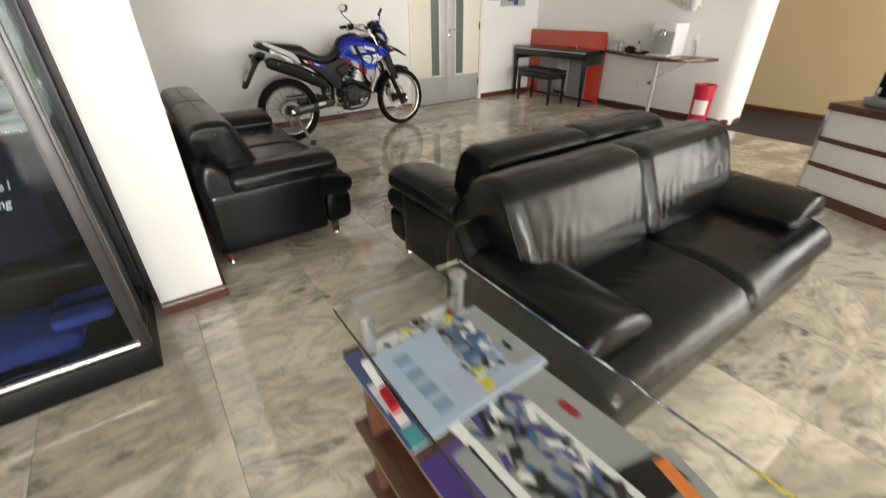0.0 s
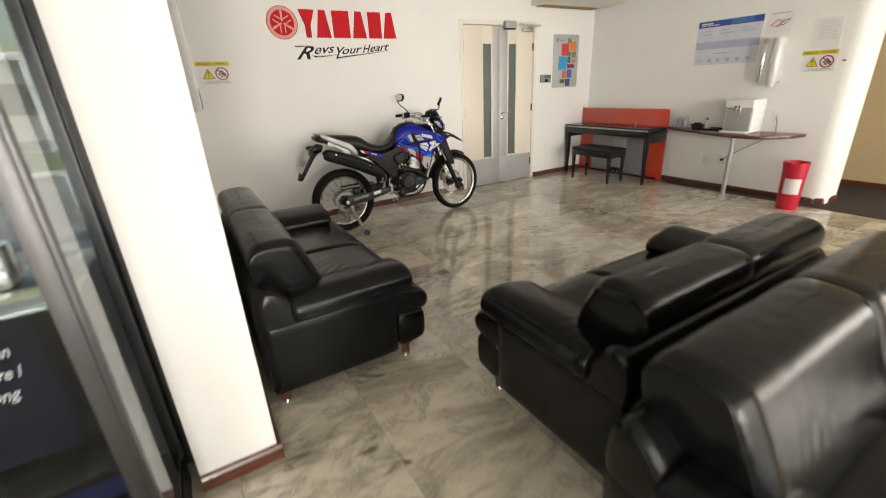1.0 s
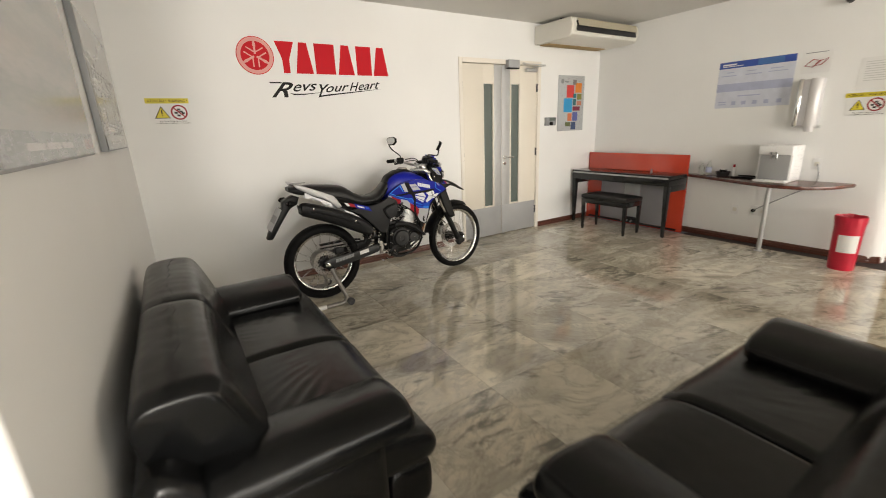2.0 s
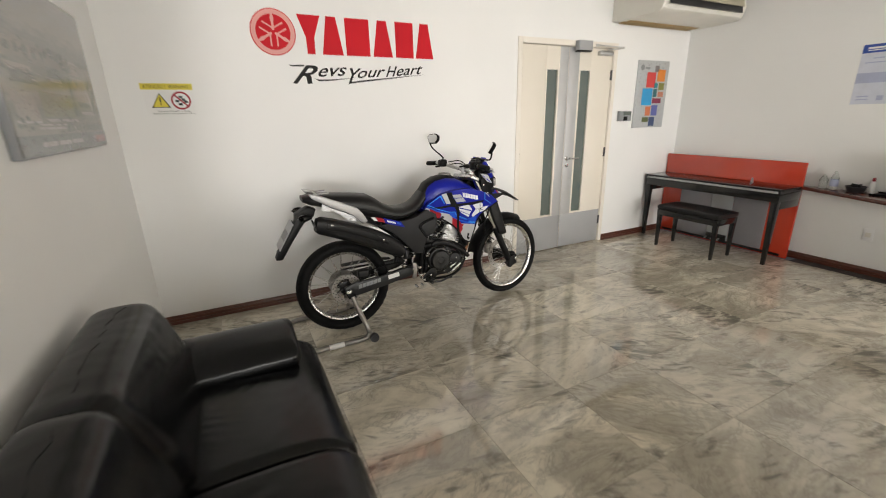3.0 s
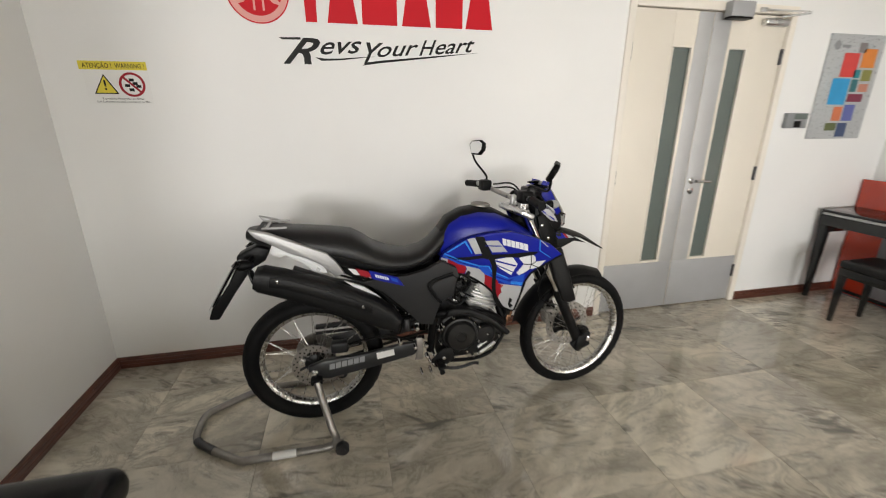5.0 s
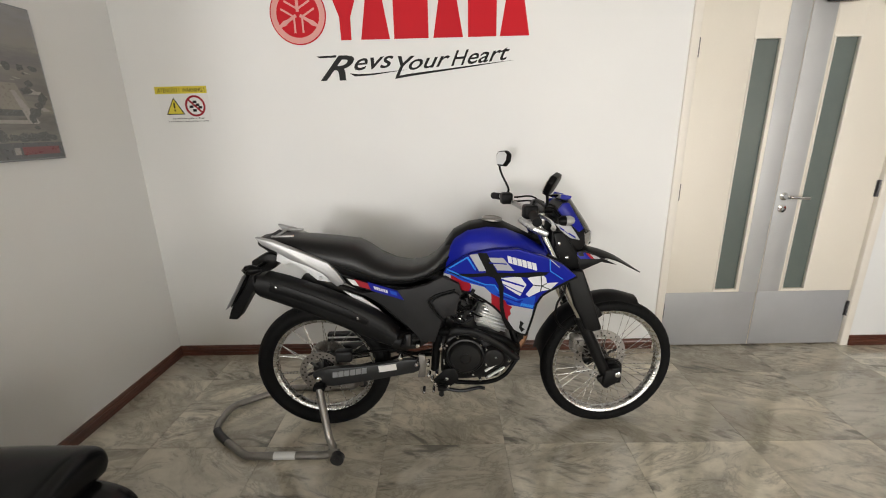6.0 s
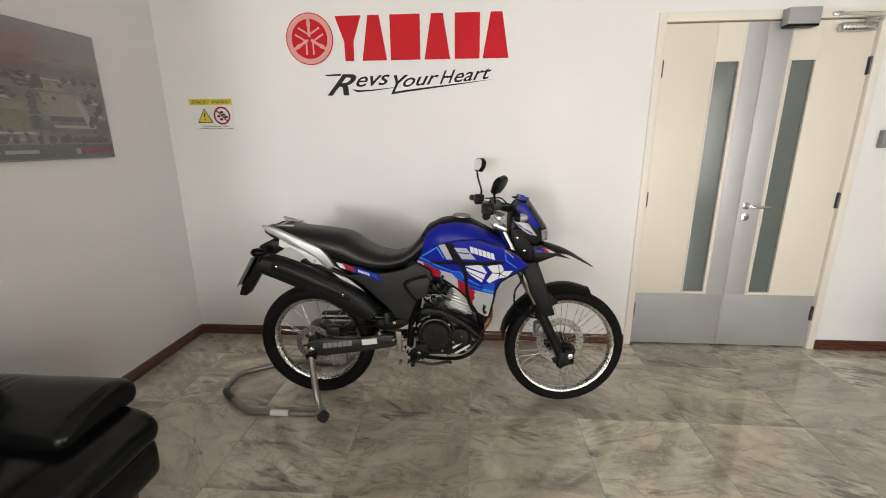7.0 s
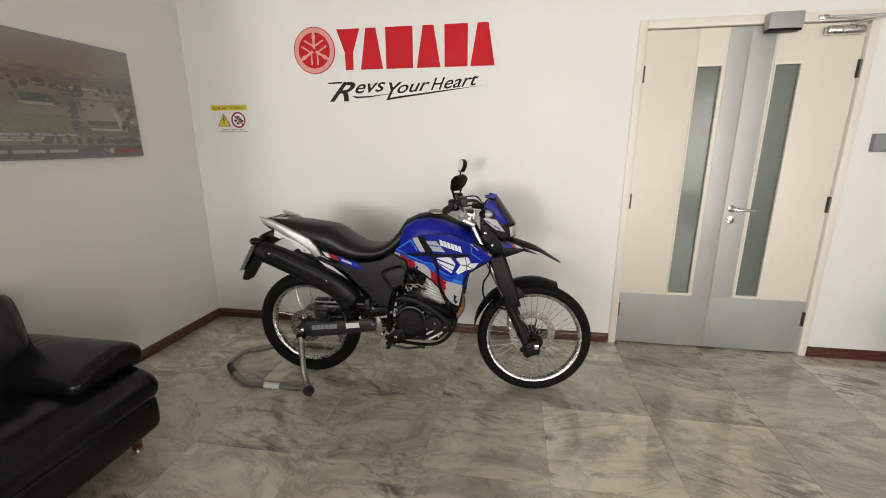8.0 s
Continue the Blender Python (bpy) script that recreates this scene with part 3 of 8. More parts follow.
skirting("baseboard_north_a", base_profile(WX, NY, 3.612, NY, 0, -1))
skirting("baseboard_north_b", base_profile(4.906, NY, EX, NY, 0, -1))
skirting("baseboard_west", base_profile(0.416, 2.130, WX, NY - 0.016, 1, 0))
skirting("baseboard_west_end", base_profile(0.138, 2.13, 0.432, 2.13, 0, -1))
skirting("baseboard_east", base_profile(EX, NY - 0.016, EX, 2.42, -1, 0))
skirting("baseboard_east_corner", joined(base_profile(EX, 2.42, EX + 0.05, 2.300, -0.92, -0.39), base_profile(EX + 0.05, 2.300, EX + 0.35, 2.265, -0.11, -0.99)))
skirting("baseboard_passage", base_profile(7.33, FRONT, 7.33, 4.0, -1, 0))

# glazed fronts: dark aluminium posts and clear panes
def glazing(name, x0, x1, y, z0, z1, bays, label):
    w = tagged(thing(name, (x0 + x1) / 2, y, z0, label, "window"), kind="structure")
    step = (x1 - x0) / bays
    part("window_frame", joined(*[box(x0 + i * step - 0.03, y - 0.04, z0, x0 + i * step + 0.03, y + 0.04, z1, 0.004) for i in range(bays + 1)],
                                box(x0 + 0.03, y - 0.04, z0, x1 - 0.03, y + 0.04, z0 + 0.06), box(x0 + 0.03, y - 0.04, z1 - 0.06, x1 - 0.03, y + 0.04, z1)), DARKMETAL, w)
    for i in range(bays):
        g = part("pane", box(x0 + i * step + 0.03, y - 0.004, z0 + 0.06, x0 + (i + 1) * step - 0.03, y + 0.004, z1 - 0.06), GLASS, w)
        g.visible_shadow = False
    return w


glazing("window_1", -3.1, 0.10, 2.34, 0.0, 2.5, 3, "dark-framed full-height window behind the showcase")
glazing("window_2", -2.9, 6.5, FRONT, 0.2, HALL - 0.2, 8, "wide dark-framed front window, unseen, made high to throw light on the floor")
# Unseen posts for the added east light.
part("window_frame", joined(*[box(7.35, -4.37 + 1.247 * k - 0.03, 0.2, 7.43, -4.37 + 1.247 * k + 0.03, 2.52) for k in range(4)]), DARKMETAL, tagged(thing("added_window_east", 7.39, -2.5, 0.2, "unseen dark-framed side window added to bring in light", "window"), kind="structure"))
# Made-up opening round the west light, out of view.
part("window_frame", joined(*[box(-3.26, -4.5 + 1.3 * k - 0.03, 0.2, -3.18, -4.5 + 1.3 * k + 0.03, 2.52) for k in range(3)]), DARKMETAL, tagged(thing("added_window_west", -3.22, -3.2, 0.2, "unseen dark-framed side window added to bring in light", "window"), kind="structure"))
structure("wall_south", joined(box(6.53, FRONT - 0.1, 0, 7.33, FRONT + 0.1, HALL), box(-3.14, FRONT - 0.1, 0, -2.93, FRONT + 0.1, HALL), box(-2.93, FRONT - 0.1, 0, 6.53, FRONT + 0.1, 0.2), box(-2.93, FRONT - 0.1, HALL - 0.2, 6.53, FRONT + 0.1, HALL)), WALL, "plain wall under and over the front window", "wall")
structure("lintel_showcase", box(-3.14, 2.28, 2.5, 0.138, 2.40, CEILING), WALL, "plain wall strip above the showcase window", "wall")
structure("reveal", box(0.10, 2.28, 0, 0.138, 2.40, CEILING), DARKMETAL, "dark metal window reveal", "trim")

# outdoors
structure("ground", box(-300, -300, -0.30, 300, 300, -0.12), ASPHALT, "grey asphalt yard outside the building", "ground")
structure("lawn", box(-40, 13.4, -0.12, -0.4, 19.0, -0.02, 0.03), GRASS, "strip of green lawn across the road", "lawn")
structure("kerb", box(-40, 13.2, -0.12, -0.4, 13.4, 0.0, 0.02), CONCRETE, "pale concrete kerb along the lawn", "kerb")
structure("kerb_far", box(-40, 19.0, -0.12, -0.4, 19.2, 0.0, 0.02), CONCRETE, "pale concrete kerb behind the lawn", "kerb")
structure("terrace", box(-6, 2.42, -0.12, 0.12, 6.5, -0.03, 0.02), CONCRETE, "pale concrete terrace outside the window", "terrace")


def far_building():
    b = thing("low_building", -9, 27, -0.12, "long low pale building with dark window openings beyond the road", "building")
    part("wall", box(-22, 27, -0.12, 0.5, 33, 3.2), CONCRETE, b)
    part("roof", box(-22.4, 26.5, 3.2, 0.9, 33.4, 3.5, 0.03), WHITE_PLASTIC, b)
    for i in range(7):
        part("window", box(-21 + i * 3, 26.96, 1.0, -19 + i * 3, 27.02, 2.3, 0.01), DARKMETAL, b)


far_building()

# double door
def door_leaf(name, x0, x1, gx0, gx1, sx0, sx1, parent, hinge_x):
    """A cream leaf with a slot window between gx0 and gx1, a steel edge plate from sx0 to sx1 and a kick plate."""
    y = NY + 0.012
    ob = part(name, joined(box(x0, y, 0.008, gx0, y + 0.04, 2.088, 0.002), box(gx1, y, 0.008, x1, y + 0.04, 2.088, 0.002),
                           box(gx0, y, 0.008, gx1, y + 0.04, 0.402), box(gx0, y, 1.875, gx1, y + 0.04, 2.088)), DOOR_PAINT, parent, "cream painted leaf with a narrow slot window")
    part("pane", box(gx0, y + 0.016, 0.402, gx1, y + 0.022, 1.875), FILM_GLASS, ob, "dark grey-green frosted glass strip")
    part("glazing_bead", joined(box(gx0, y - 0.006, 0.402, gx0 + 0.009, y + 0.014, 1.875, 0.002), box(gx1 - 0.009, y - 0.006, 0.402, gx1, y + 0.014, 1.875, 0.002),
                                box(gx0, y - 0.006, 0.395, gx1, y + 0.014, 0.404, 0.002), box(gx0, y - 0.006, 1.872, gx1, y + 0.014, 1.881, 0.002)), FRAME_PAINT, ob)
    part("edge_plate", box(sx0, y - 0.0025, 0.384, sx1, y + 0.001, 2.086, 0.0008), STEEL, ob, "brushed steel edge plate")
    part("kick_plate", box(x0 + 0.002, y - 0.003, 0.010, x1 - 0.002, y + 0.001, 0.384, 0.0008), STEEL_SOFT, ob, "dull steel kick plate")
    for z in (0.26, 1.037, 1.836):
        part("hinge", joined(lathe([(0.009, -0.05), (0.009, 0.05)], (hinge_x, y - 0.007, z), "z", 12), box(hinge_x - 0.014, y - 0.003, z - 0.05, hinge_x + 0.014, y, z + 0.05)), DARKMETAL, ob)
    return ob


d = tagged(thing("door_1", 4.265, NY, 0, "cream double door with slot windows, steel edge and kick plates", "door"), kind="structure")
part("frame", joined(box(3.615, NY - 0.012, 0, 3.663, NY + 0.12, 2.145, 0.004), box(4.855, NY - 0.012, 0, 4.903, NY + 0.12, 2.145, 0.004), box(3.663, NY - 0.012, 2.094, 4.855, NY + 0.12, 2.145, 0.003)), FRAME_PAINT, d, "cream painted door frame")
door_leaf("leaf", 3.666, 4.2525, 3.972, 4.124, 4.140, 4.2515, d, 3.664)
right_leaf = door_leaf("leaf", 4.2565, 4.852, 4.405, 4.555, 4.2575, 4.392, d, 4.854)
part("handle", joined(lathe([(0.024, 0), (0.024, 0.008), (0.013, 0.012), (0.011, 0.05)], (4.302, NY + 0.012, 1.0), "y", 20), tube([(4.302, NY - 0.04, 1.0), (4.34, NY - 0.043, 0.998), (4.42, NY - 0.040, 0.994)], 0.0095, 10)), CHROME, right_leaf, "chrome lever handle")
part("lock", lathe([(0.024, 0), (0.024, 0.006), (0.010, 0.008), (0.010, 0.012)], (4.305, NY + 0.010, 0.925), "y", 20), CHROME, right_leaf)
part("magnet_lock", joined(box(4.30, NY - 0.075, 2.052, 4.475, NY - 0.014, 2.140, 0.004)), STEEL_SOFT, d, "grey steel magnet lock box")
part("magnet_plate", box(4.303, NY - 0.073, 2.040, 4.472, NY - 0.016, 2.0515, 0.002), BLACK_PLASTIC, d)
closer = part("door_closer", box(4.625, NY - 0.040, 2.018, 4.825, NY + 0.011, 2.066, 0.018, 4), ALU, d, "silver overhead door closer")
part("closer_arm", joined(tube([(4.74, NY - 0.03, 2.072), (4.86, NY - 0.13, 2.082)], 0.007, 8, 0), tube([(4.86, NY - 0.13, 2.088), (4.60, NY - 0.025, 2.112)], 0.006, 8, 0), box(4.575, NY - 0.03, 2.10, 4.62, NY - 0.012, 2.124, 0.003)), ALU, closer)

# marble floor: 0.566 m slabs, laid square to the walls
TP, TX0, TY0 = 0.566, 0.26 - 0.566 * 6, 4.06 - 0.566 * 13
floor = structure("floor", box(TX0, FRONT, -0.12, TX0 + TP * 16, TY0 + TP * 16, -0.003), GROUT, "polished marble tile floor, cream with grey-brown streaks", "floor")
structure("carpet", box(TX0 + TP * 16, FRONT, -0.12, 7.33, 4.0, 0.002), CARPET, "dark brown carpet in the passage", "carpet")

# ---- on the north wall ----
def logo_sign():
    y = NY
    s = thing("wall_sign", 2.2, y, 1.9, "red emblem and bold red shapes above a black wall slogan", "sign")
    cx, cz = 1.484, 2.050
    em = part("emblem", lathe([(0.152, 0), (0.152, 0.0035)], (cx, y, cz), "y", 64), SIGN_RED, s, "round red emblem with a pale ring")
    part("emblem_ring", lathe([(0.146, 0.0037), (0.146, 0.0050), (0.116, 0.0050), (0.116, 0.0037)], (cx, y, cz), "y", 64, cap=False), SIGN_PINK, em)
    for k in range(3):
        a = radians(90 + 120 * k)
        bar = box(-0.008, 0, 0.012, 0.008, 0.001, 0.118)
        part("emblem_spike", moved(prism([(-0.007, 0.060), (-0.013, 0.088), (0, 0.146), (0.013, 0.088), (0.007, 0.060)], 0, 0.001), Matrix.Translation((cx, y - 0.0066, cz)) @ Matrix.Rotation(radians(120 * k), 4, "Y")), SIGN_PINK, em)
        part("emblem_bar", moved(bar, Matrix.Translation((cx, y - 0.0062, cz)) @ Matrix.Rotation(radians(120 * k), 4, "Y")), SIGN_PINK, em)
        for o in (-0.022, 0.022):
            bar2 = box(o - 0.005, 0, 0.02, o + 0.005, 0.001, 0.092)
            part("emblem_bar", moved(bar2, Matrix.Translation((cx, y - 0.0062, cz)) @ Matrix.Rotation(radians(60 + 120 * k), 4, "Y")), SIGN_PINK, em)
    z0, z1 = 1.917, 2.178
    blocks = [
        [(1.654, z1), (1.819, z1), (1.766, 2.03), (1.764, z0), (1.708, z0), (1.706, 2.03)],
        [(1.818, z0), (1.976, z0), (1.932, z1), (1.862, z1)],
        [(2.000, z0), (2.188, z0), (2.188, z1), (2.000, z1)],
        [(2.214, z0), (2.376, z0), (2.330, z1), (2.258, z1)],
        [(2.404, z0), (2.558, z0), (2.558, z1), (2.404, z1)],
        [(2.577, z0), (2.737, z0), (2.692, z1), (2.622, z1)],
    ]
    for b in blocks:
        part("red_block", prism(b, y - 0.0035, y), SIGN_RED, s)
    part("slogan", joined(
        text_bm("R", 1.574, 1.772, 1.714, 0.127, y, 0.62, 0, 0.0035, 0.014), prism([(1.562, 1.838), (1.580, 1.829), (1.672, 1.831), (1.672, 1.842)], y - 0.0035, y),
        text_bm("evs", 1.768, 1.990, 1.762, 0.088, y, 0.42, 0.014, 0.0035, 0.008),
        text_bm("Y", 1.996, 2.108, 1.722, 0.109, y, 0.55, 0, 0.0035, 0.010), text_bm("our", 2.072, 2.304, 1.757, 0.078, y, 0.42, 0.019, 0.0035, 0.008),
        text_bm("H", 2.308, 2.408, 1.772, 0.078, y, 0.42, 0.006, 0.0035, 0.008), text_bm("eart", 2.400, 2.634, 1.780, 0.078, y, 0.42, 0.021, 0.0035, 0.008)), INK, s, "black slanted slogan letters")
    part("swoosh", prism([(1.738, 1.748), (1.772, 1.730), (1.868, 1.735), (2.062, 1.760), (1.868, 1.744), (1.790, 1.742)], y - 0.003, y), INK, s)
    part("swoosh", prism([(1.990, 1.712), (2.086, 1.726), (2.40, 1.763), (2.660, 1.796), (2.40, 1.771), (2.086, 1.739), (2.010, 1.728)], y - 0.003, y), INK, s)


logo_sign()


def triangle_ring(cx, cz, r, y, t):
    pts = [(cx + r * math.cos(radians(a)), cz + r * math.sin(radians(a))) for a in (90, 210, 330)]
    return prism(pts, y - t, y)


def warning_sign(place):
    """A notice facing -y, built at the origin; place() puts each of its meshes on a wall."""
    w, h = 0.283, 0.198
    s = thing("warning_sign", *place(None), "white warning notice with yellow heading, triangle and red no-photo circle", "notice", "warning notices")
    part("sheet", place(box(0, -0.0025, 0, w, 0, h)), PAPER, s)
    part("heading", place(box(-0.012, -0.0036, h - 0.038, w + 0.001, -0.0024, h + 0.001)), YELLOW, s, "yellow heading strip")
    part("heading_text", place(text_bm("ATENÇÃO !  WARNING !", 0.004, w - 0.010, h - 0.030, 0.022, -0.0037, 0, 0, 0.0008)), INK, s)
    part("triangle", place(triangle_ring(0.086, 0.078, 0.062, -0.0025, 0.0012)), INK, s)
    part("triangle_fill", place(triangle_ring(0.086, 0.078, 0.052, -0.0038, 0.0008)), YELLOW, s)
    part("mark", place(joined(box(0.082, -0.0056, 0.082, 0.090, -0.0047, 0.112), lathe([(0.0048, 0), (0.0048, 0.0009)], (0.086, -0.0047, 0.070), "y", 14))), INK, s)
    part("circle", place(lathe([(0.058, 0.0025), (0.058, 0.0040), (0.047, 0.0040), (0.047, 0.0025)], (0.205, 0, 0.092), "y", 40, cap=False)), RED_DECAL, s)
    part("camera_marks", place(joined(*[box(0.205 + a - 0.011, -0.0034, 0.092 + b - 0.007, 0.205 + a + 0.011, -0.0026, 0.092 + b + 0.007, 0.0003) for a, b in ((0.0, 0.022), (-0.022, -0.004), (0.014, 0.006), (-0.006, -0.024), (0.028, -0.008))])), INK, s)
    part("slash", place(moved(box(-0.005, -0.0048, -0.05, 0.005, -0.0041, 0.05), Matrix.Translation((0.205, 0, 0.092)) @ Matrix.Rotation(radians(-45), 4, "Y"))), RED_DECAL, s)
    part("small_text", place(joined(text_bm("É proibido fotografar ou filmar.", 0.062, 0.250, 0.021, 0.009, -0.0026, 0, 0, 0.0006), text_bm("It is forbidden to take pictures or to film.", 0.036, w - 0.010, 0.006, 0.009, -0.0026, 0, 0, 0.0006))), INK, s)


def place_north(bm, x=0.634, z=1.503):
    if bm is None:
        return x, NY, z
    return moved(bm, Matrix.Translation((x, NY, z)))


def place_east(bm, y=2.751, z=1.349):
    if bm is None:
        return EX, y, z
    return on_east(moved(bm, Matrix.Translation((-y, 0, z))), EX)


warning_sign(place_north)
warning_sign(place_east)


def colour_poster():
    x0, x1, z0, z1 = 5.236, 5.745, 1.283, 2.0
    s = thing("poster", (x0 + x1) / 2, NY, z0, "silver board with a mosaic of small bright colour prints", "poster")
    part("board", box(x0, NY - 0.014, z0, x1, NY, z1, 0.003), SILVER_BOARD, s)
    part("emblem", lathe([(0.030, 0.014), (0.030, 0.0152)], (x0 + 0.07, NY, z1 - 0.075), "y", 24), GREY_PLASTIC, s)
    part("caption_bar", box(x0 + 0.115, NY - 0.0152, z1 - 0.09, x0 + 0.19, NY - 0.0138, z1 - 0.07), GREY_PLASTIC, s)
    # each print: left, bottom, right, top within the board, and its colour
    prints = [(0.275, 0.60, 0.345, 0.665, (0.2, 0.18, 0.18)), (0.155, 0.435, 0.30, 0.595, (0.62, 0.05, 0.045)), (0.325, 0.50, 0.455, 0.625, (0.70, 0.22, 0.03)),
              (0.285, 0.43, 0.345, 0.485, (0.02, 0.22, 0.26)), (0.365, 0.41, 0.455, 0.485, (0.22, 0.22, 0.05)), (0.285, 0.335, 0.345, 0.42, (0.02, 0.14, 0.16)),
              (0.365, 0.335, 0.455, 0.39, (0.50, 0.20, 0.13)), (0.105, 0.245, 0.27, 0.425, (0.02, 0.30, 0.60)), (0.285, 0.265, 0.43, 0.32, (0.20, 0.02, 0.05)),
              (0.185, 0.13, 0.27, 0.23, (0.60, 0.17, 0.07)), (0.285, 0.13, 0.385, 0.245, (0.10, 0.12, 0.36)), (0.145, 0.06, 0.25, 0.115, (0.10, 0.12, 0.04)), (0.26, 0.015, 0.355, 0.115, (0.04, 0.07, 0.16))]
    for i, (a, b, c, e, col) in enumerate(prints):
        part("print", box(x0 + a, NY - 0.0155, z0 + b, x0 + c, NY - 0.0138, z0 + e), print_mat("poster_print", col), s)


colour_poster()

t = thing("access_reader", 5.08, NY, 1.36, "grey wall reader with a small dark display", "control panel")
part("case", box(4.992, NY - 0.035, 1.362, 5.180, NY, 1.468, 0.006), GREY_PLASTIC, t)
part("display", box(5.052, NY - 0.038, 1.424, 5.172, NY - 0.0345, 1.461, 0.001), FILM_GLASS, t)
part("keypad", box(5.058, NY - 0.038, 1.368, 5.118, NY - 0.0345, 1.412, 0.001), BLACK_PLASTIC, t)


# ---- framed pictures on the west wall ----
def picture(y0, y1, z0, z1, frame_mat, plain=False):
    ym = (y0 + y1) / 2
    WX = west_x(ym)

    def hung(name, bm, *rest):
        for v in bm.verts:
            v.co.x += west_x(v.co.y) - WX
        return part(name, bm, *rest)

    p = thing("picture", WX, (y0 + y1) / 2, z0, "framed aerial photograph of factory roofs, glossy and thin-framed", "picture", "pictures on the wall")
    hung("box_frame", box(WX + 0.002, y0, z0, WX + 0.030, y1, z1, 0.003), frame_mat, p, "thin metal frame")
    hung("print", box(WX + 0.0295, y0 + 0.008, z0 + 0.008, WX + 0.0315, y1 - 0.008, z1 - 0.008), PHOTO, p)
    # halls, lawn, roads and trees in the print
    w, h = y1 - y0, z1 - z0
    lift = [0.0317]

    def patch(poly, m):
        q = prism([(y0 + a * w, z0 + b * h) for a, b in poly], 0, 0.00004)
        for v in q.verts:
            v.co = Vector((WX + lift[0] + v.co.y, v.co.x, v.co.z))
        lift[0] += 0.000012
        hung("printed_patch", q, m, p)

    def block(a, b, c, e, m, lean=-0.025):
        patch([(a, b), (c, b), (c + lean, e), (a + lean * 0.6, e)], m)

    if not plain:
        block(0.28, 0.225, 0.615, 0.37, PRINT_LAWN, -0.01)
        block(0.30, 0.195, 0.64, 0.212, PRINT_PALE)
        block(0.20, 0.150, 0.60, 0.163, PRINT_PALE)
        block(0.22, 0.172, 0.56, 0.182, PRINT_PALE)
        block(0.70, 0.335, 0.90, 0.505, PRINT_ROOF, -0.035)
        block(0.70, 0.295, 0.905, 0.335, PRINT_DARK, 0.0)
        block(0.72, 0.245, 0.92, 0.268, PRINT_PALE)
        block(0.41, 0.440, 0.57, 0.462, PRINT_PALE)
        block(0.42, 0.465, 0.57, 0.53, PRINT_DARK)
        block(0.10, 0.40, 0.30, 0.46, PRINT_DARK)
        block(0.08, 0.47, 0.28, 0.50, PRINT_ROOF)
        block(0.66, 0.52, 0.80, 0.565, PRINT_ROOF)
        block(0.60, 0.60, 0.86, 0.612, PRINT_PALE)
        block(0.905, 0.44, 0.955, 0.475, PRINT_PALE)
        block(0.955, 0.43, 0.985, 0.46, PRINT_PALE)
        block(0.88, 0.25, 0.925, 0.46, PRINT_PALE, -0.07)
        block(0.95, 0.33, 0.985, 0.355, PRINT_PALE)
        block(0.06, 0.20, 0.24, 0.36, PRINT_ROOF)
        block(0.05, 0.185, 0.25, 0.20, PRINT_PALE)
        rnd = random.Random(5)
        spots = [(0.64, 0.26 + 0.05 * i) for i in range(5)] + [(0.49 + 0.05 * i, 0.155) for i in range(6)] + [(0.44 + 0.06 * i, 0.60 + 0.02 * (i % 2)) for i in range(5)] + [(0.90 + 0.02 * (i % 4), 0.28 + 0.045 * i) for i in range(6)] + [(0.12 + 0.07 * i, 0.58) for i in range(5)] + [(0.80 + 0.05 * i, 0.61) for i in range(4)] + [(0.76 + 0.04 * i, 0.155) for i in range(6)] + [(0.60 + 0.03 * i, 0.56) for i in range(4)]
        for a, b in spots:
            n = 9
            rx, rz = rnd.uniform(0.014, 0.032), rnd.uniform(0.022, 0.045)
            patch([(min(0.985, a + rx * rnd.uniform(0.6, 1.2) * math.cos(2 * math.pi * k / n)), max(0.125, b + rz * rnd.uniform(0.6, 1.2) * math.sin(2 * math.pi * k / n))) for k in range(n)], PRINT_DARK)
        for i in range(70):
            # scattered shrubs and shadows
            a, b = rnd.uniform(0.03, 0.96), rnd.choice((rnd.uniform(0.40, 0.66), rnd.uniform(0.13, 0.22)))
            r = rnd.uniform(0.004, 0.012)
            patch([(a - r, b), (a, b + r * 1.6), (a + r * 1.2, b + r * 0.8), (a + r * 1.6, b - r), (a + r * 0.2, b - r * 1.2)], PRINT_DARK)
        for i in range(26):
            a, b = rnd.uniform(0.05, 0.95), rnd.uniform(0.42, 0.64)
            block(a, b, min(0.985, a + rnd.uniform(0.01, 0.04)), b + rnd.uniform(0.005, 0.012), PRINT_PALE if i % 3 else PRINT_ROOF)
    hung("caption_band", box(WX + 0.0338, y0 + 0.008, z0 + 0.008, WX + 0.0340, y1 - 0.008, z0 + 0.075), PRINT_BAND, p)
    for i in range(3):
        hung("caption_bar", box(WX + 0.0341, y0 + 0.20 + 0.17 * i, z0 + 0.034, WX + 0.0342, y0 + 0.35 + 0.17 * i, z0 + 0.050), PRINT_PALE, p)
    hung("red_mark", box(WX + 0.0341, y1 - 0.20, z0 + 0.025, WX + 0.0342, y1 - 0.03, z0 + 0.058), DULL_RED, p)
    hung("red_mark_disc", box(WX + 0.0341, y1 - 0.235, z0 + 0.027, WX + 0.0342, y1 - 0.210, z0 + 0.056), PRINT_PALE, p)


DULL_RED = mat("dull_red_print", (0.16, 0.018, 0.022), 0.3, vary=0.1, coat=1.0)
picture(3.87, 4.985, 1.345, 1.972, GREY_PLASTIC)
picture(2.33, 3.44, 1.345, 1.972, STEEL_SOFT, True)


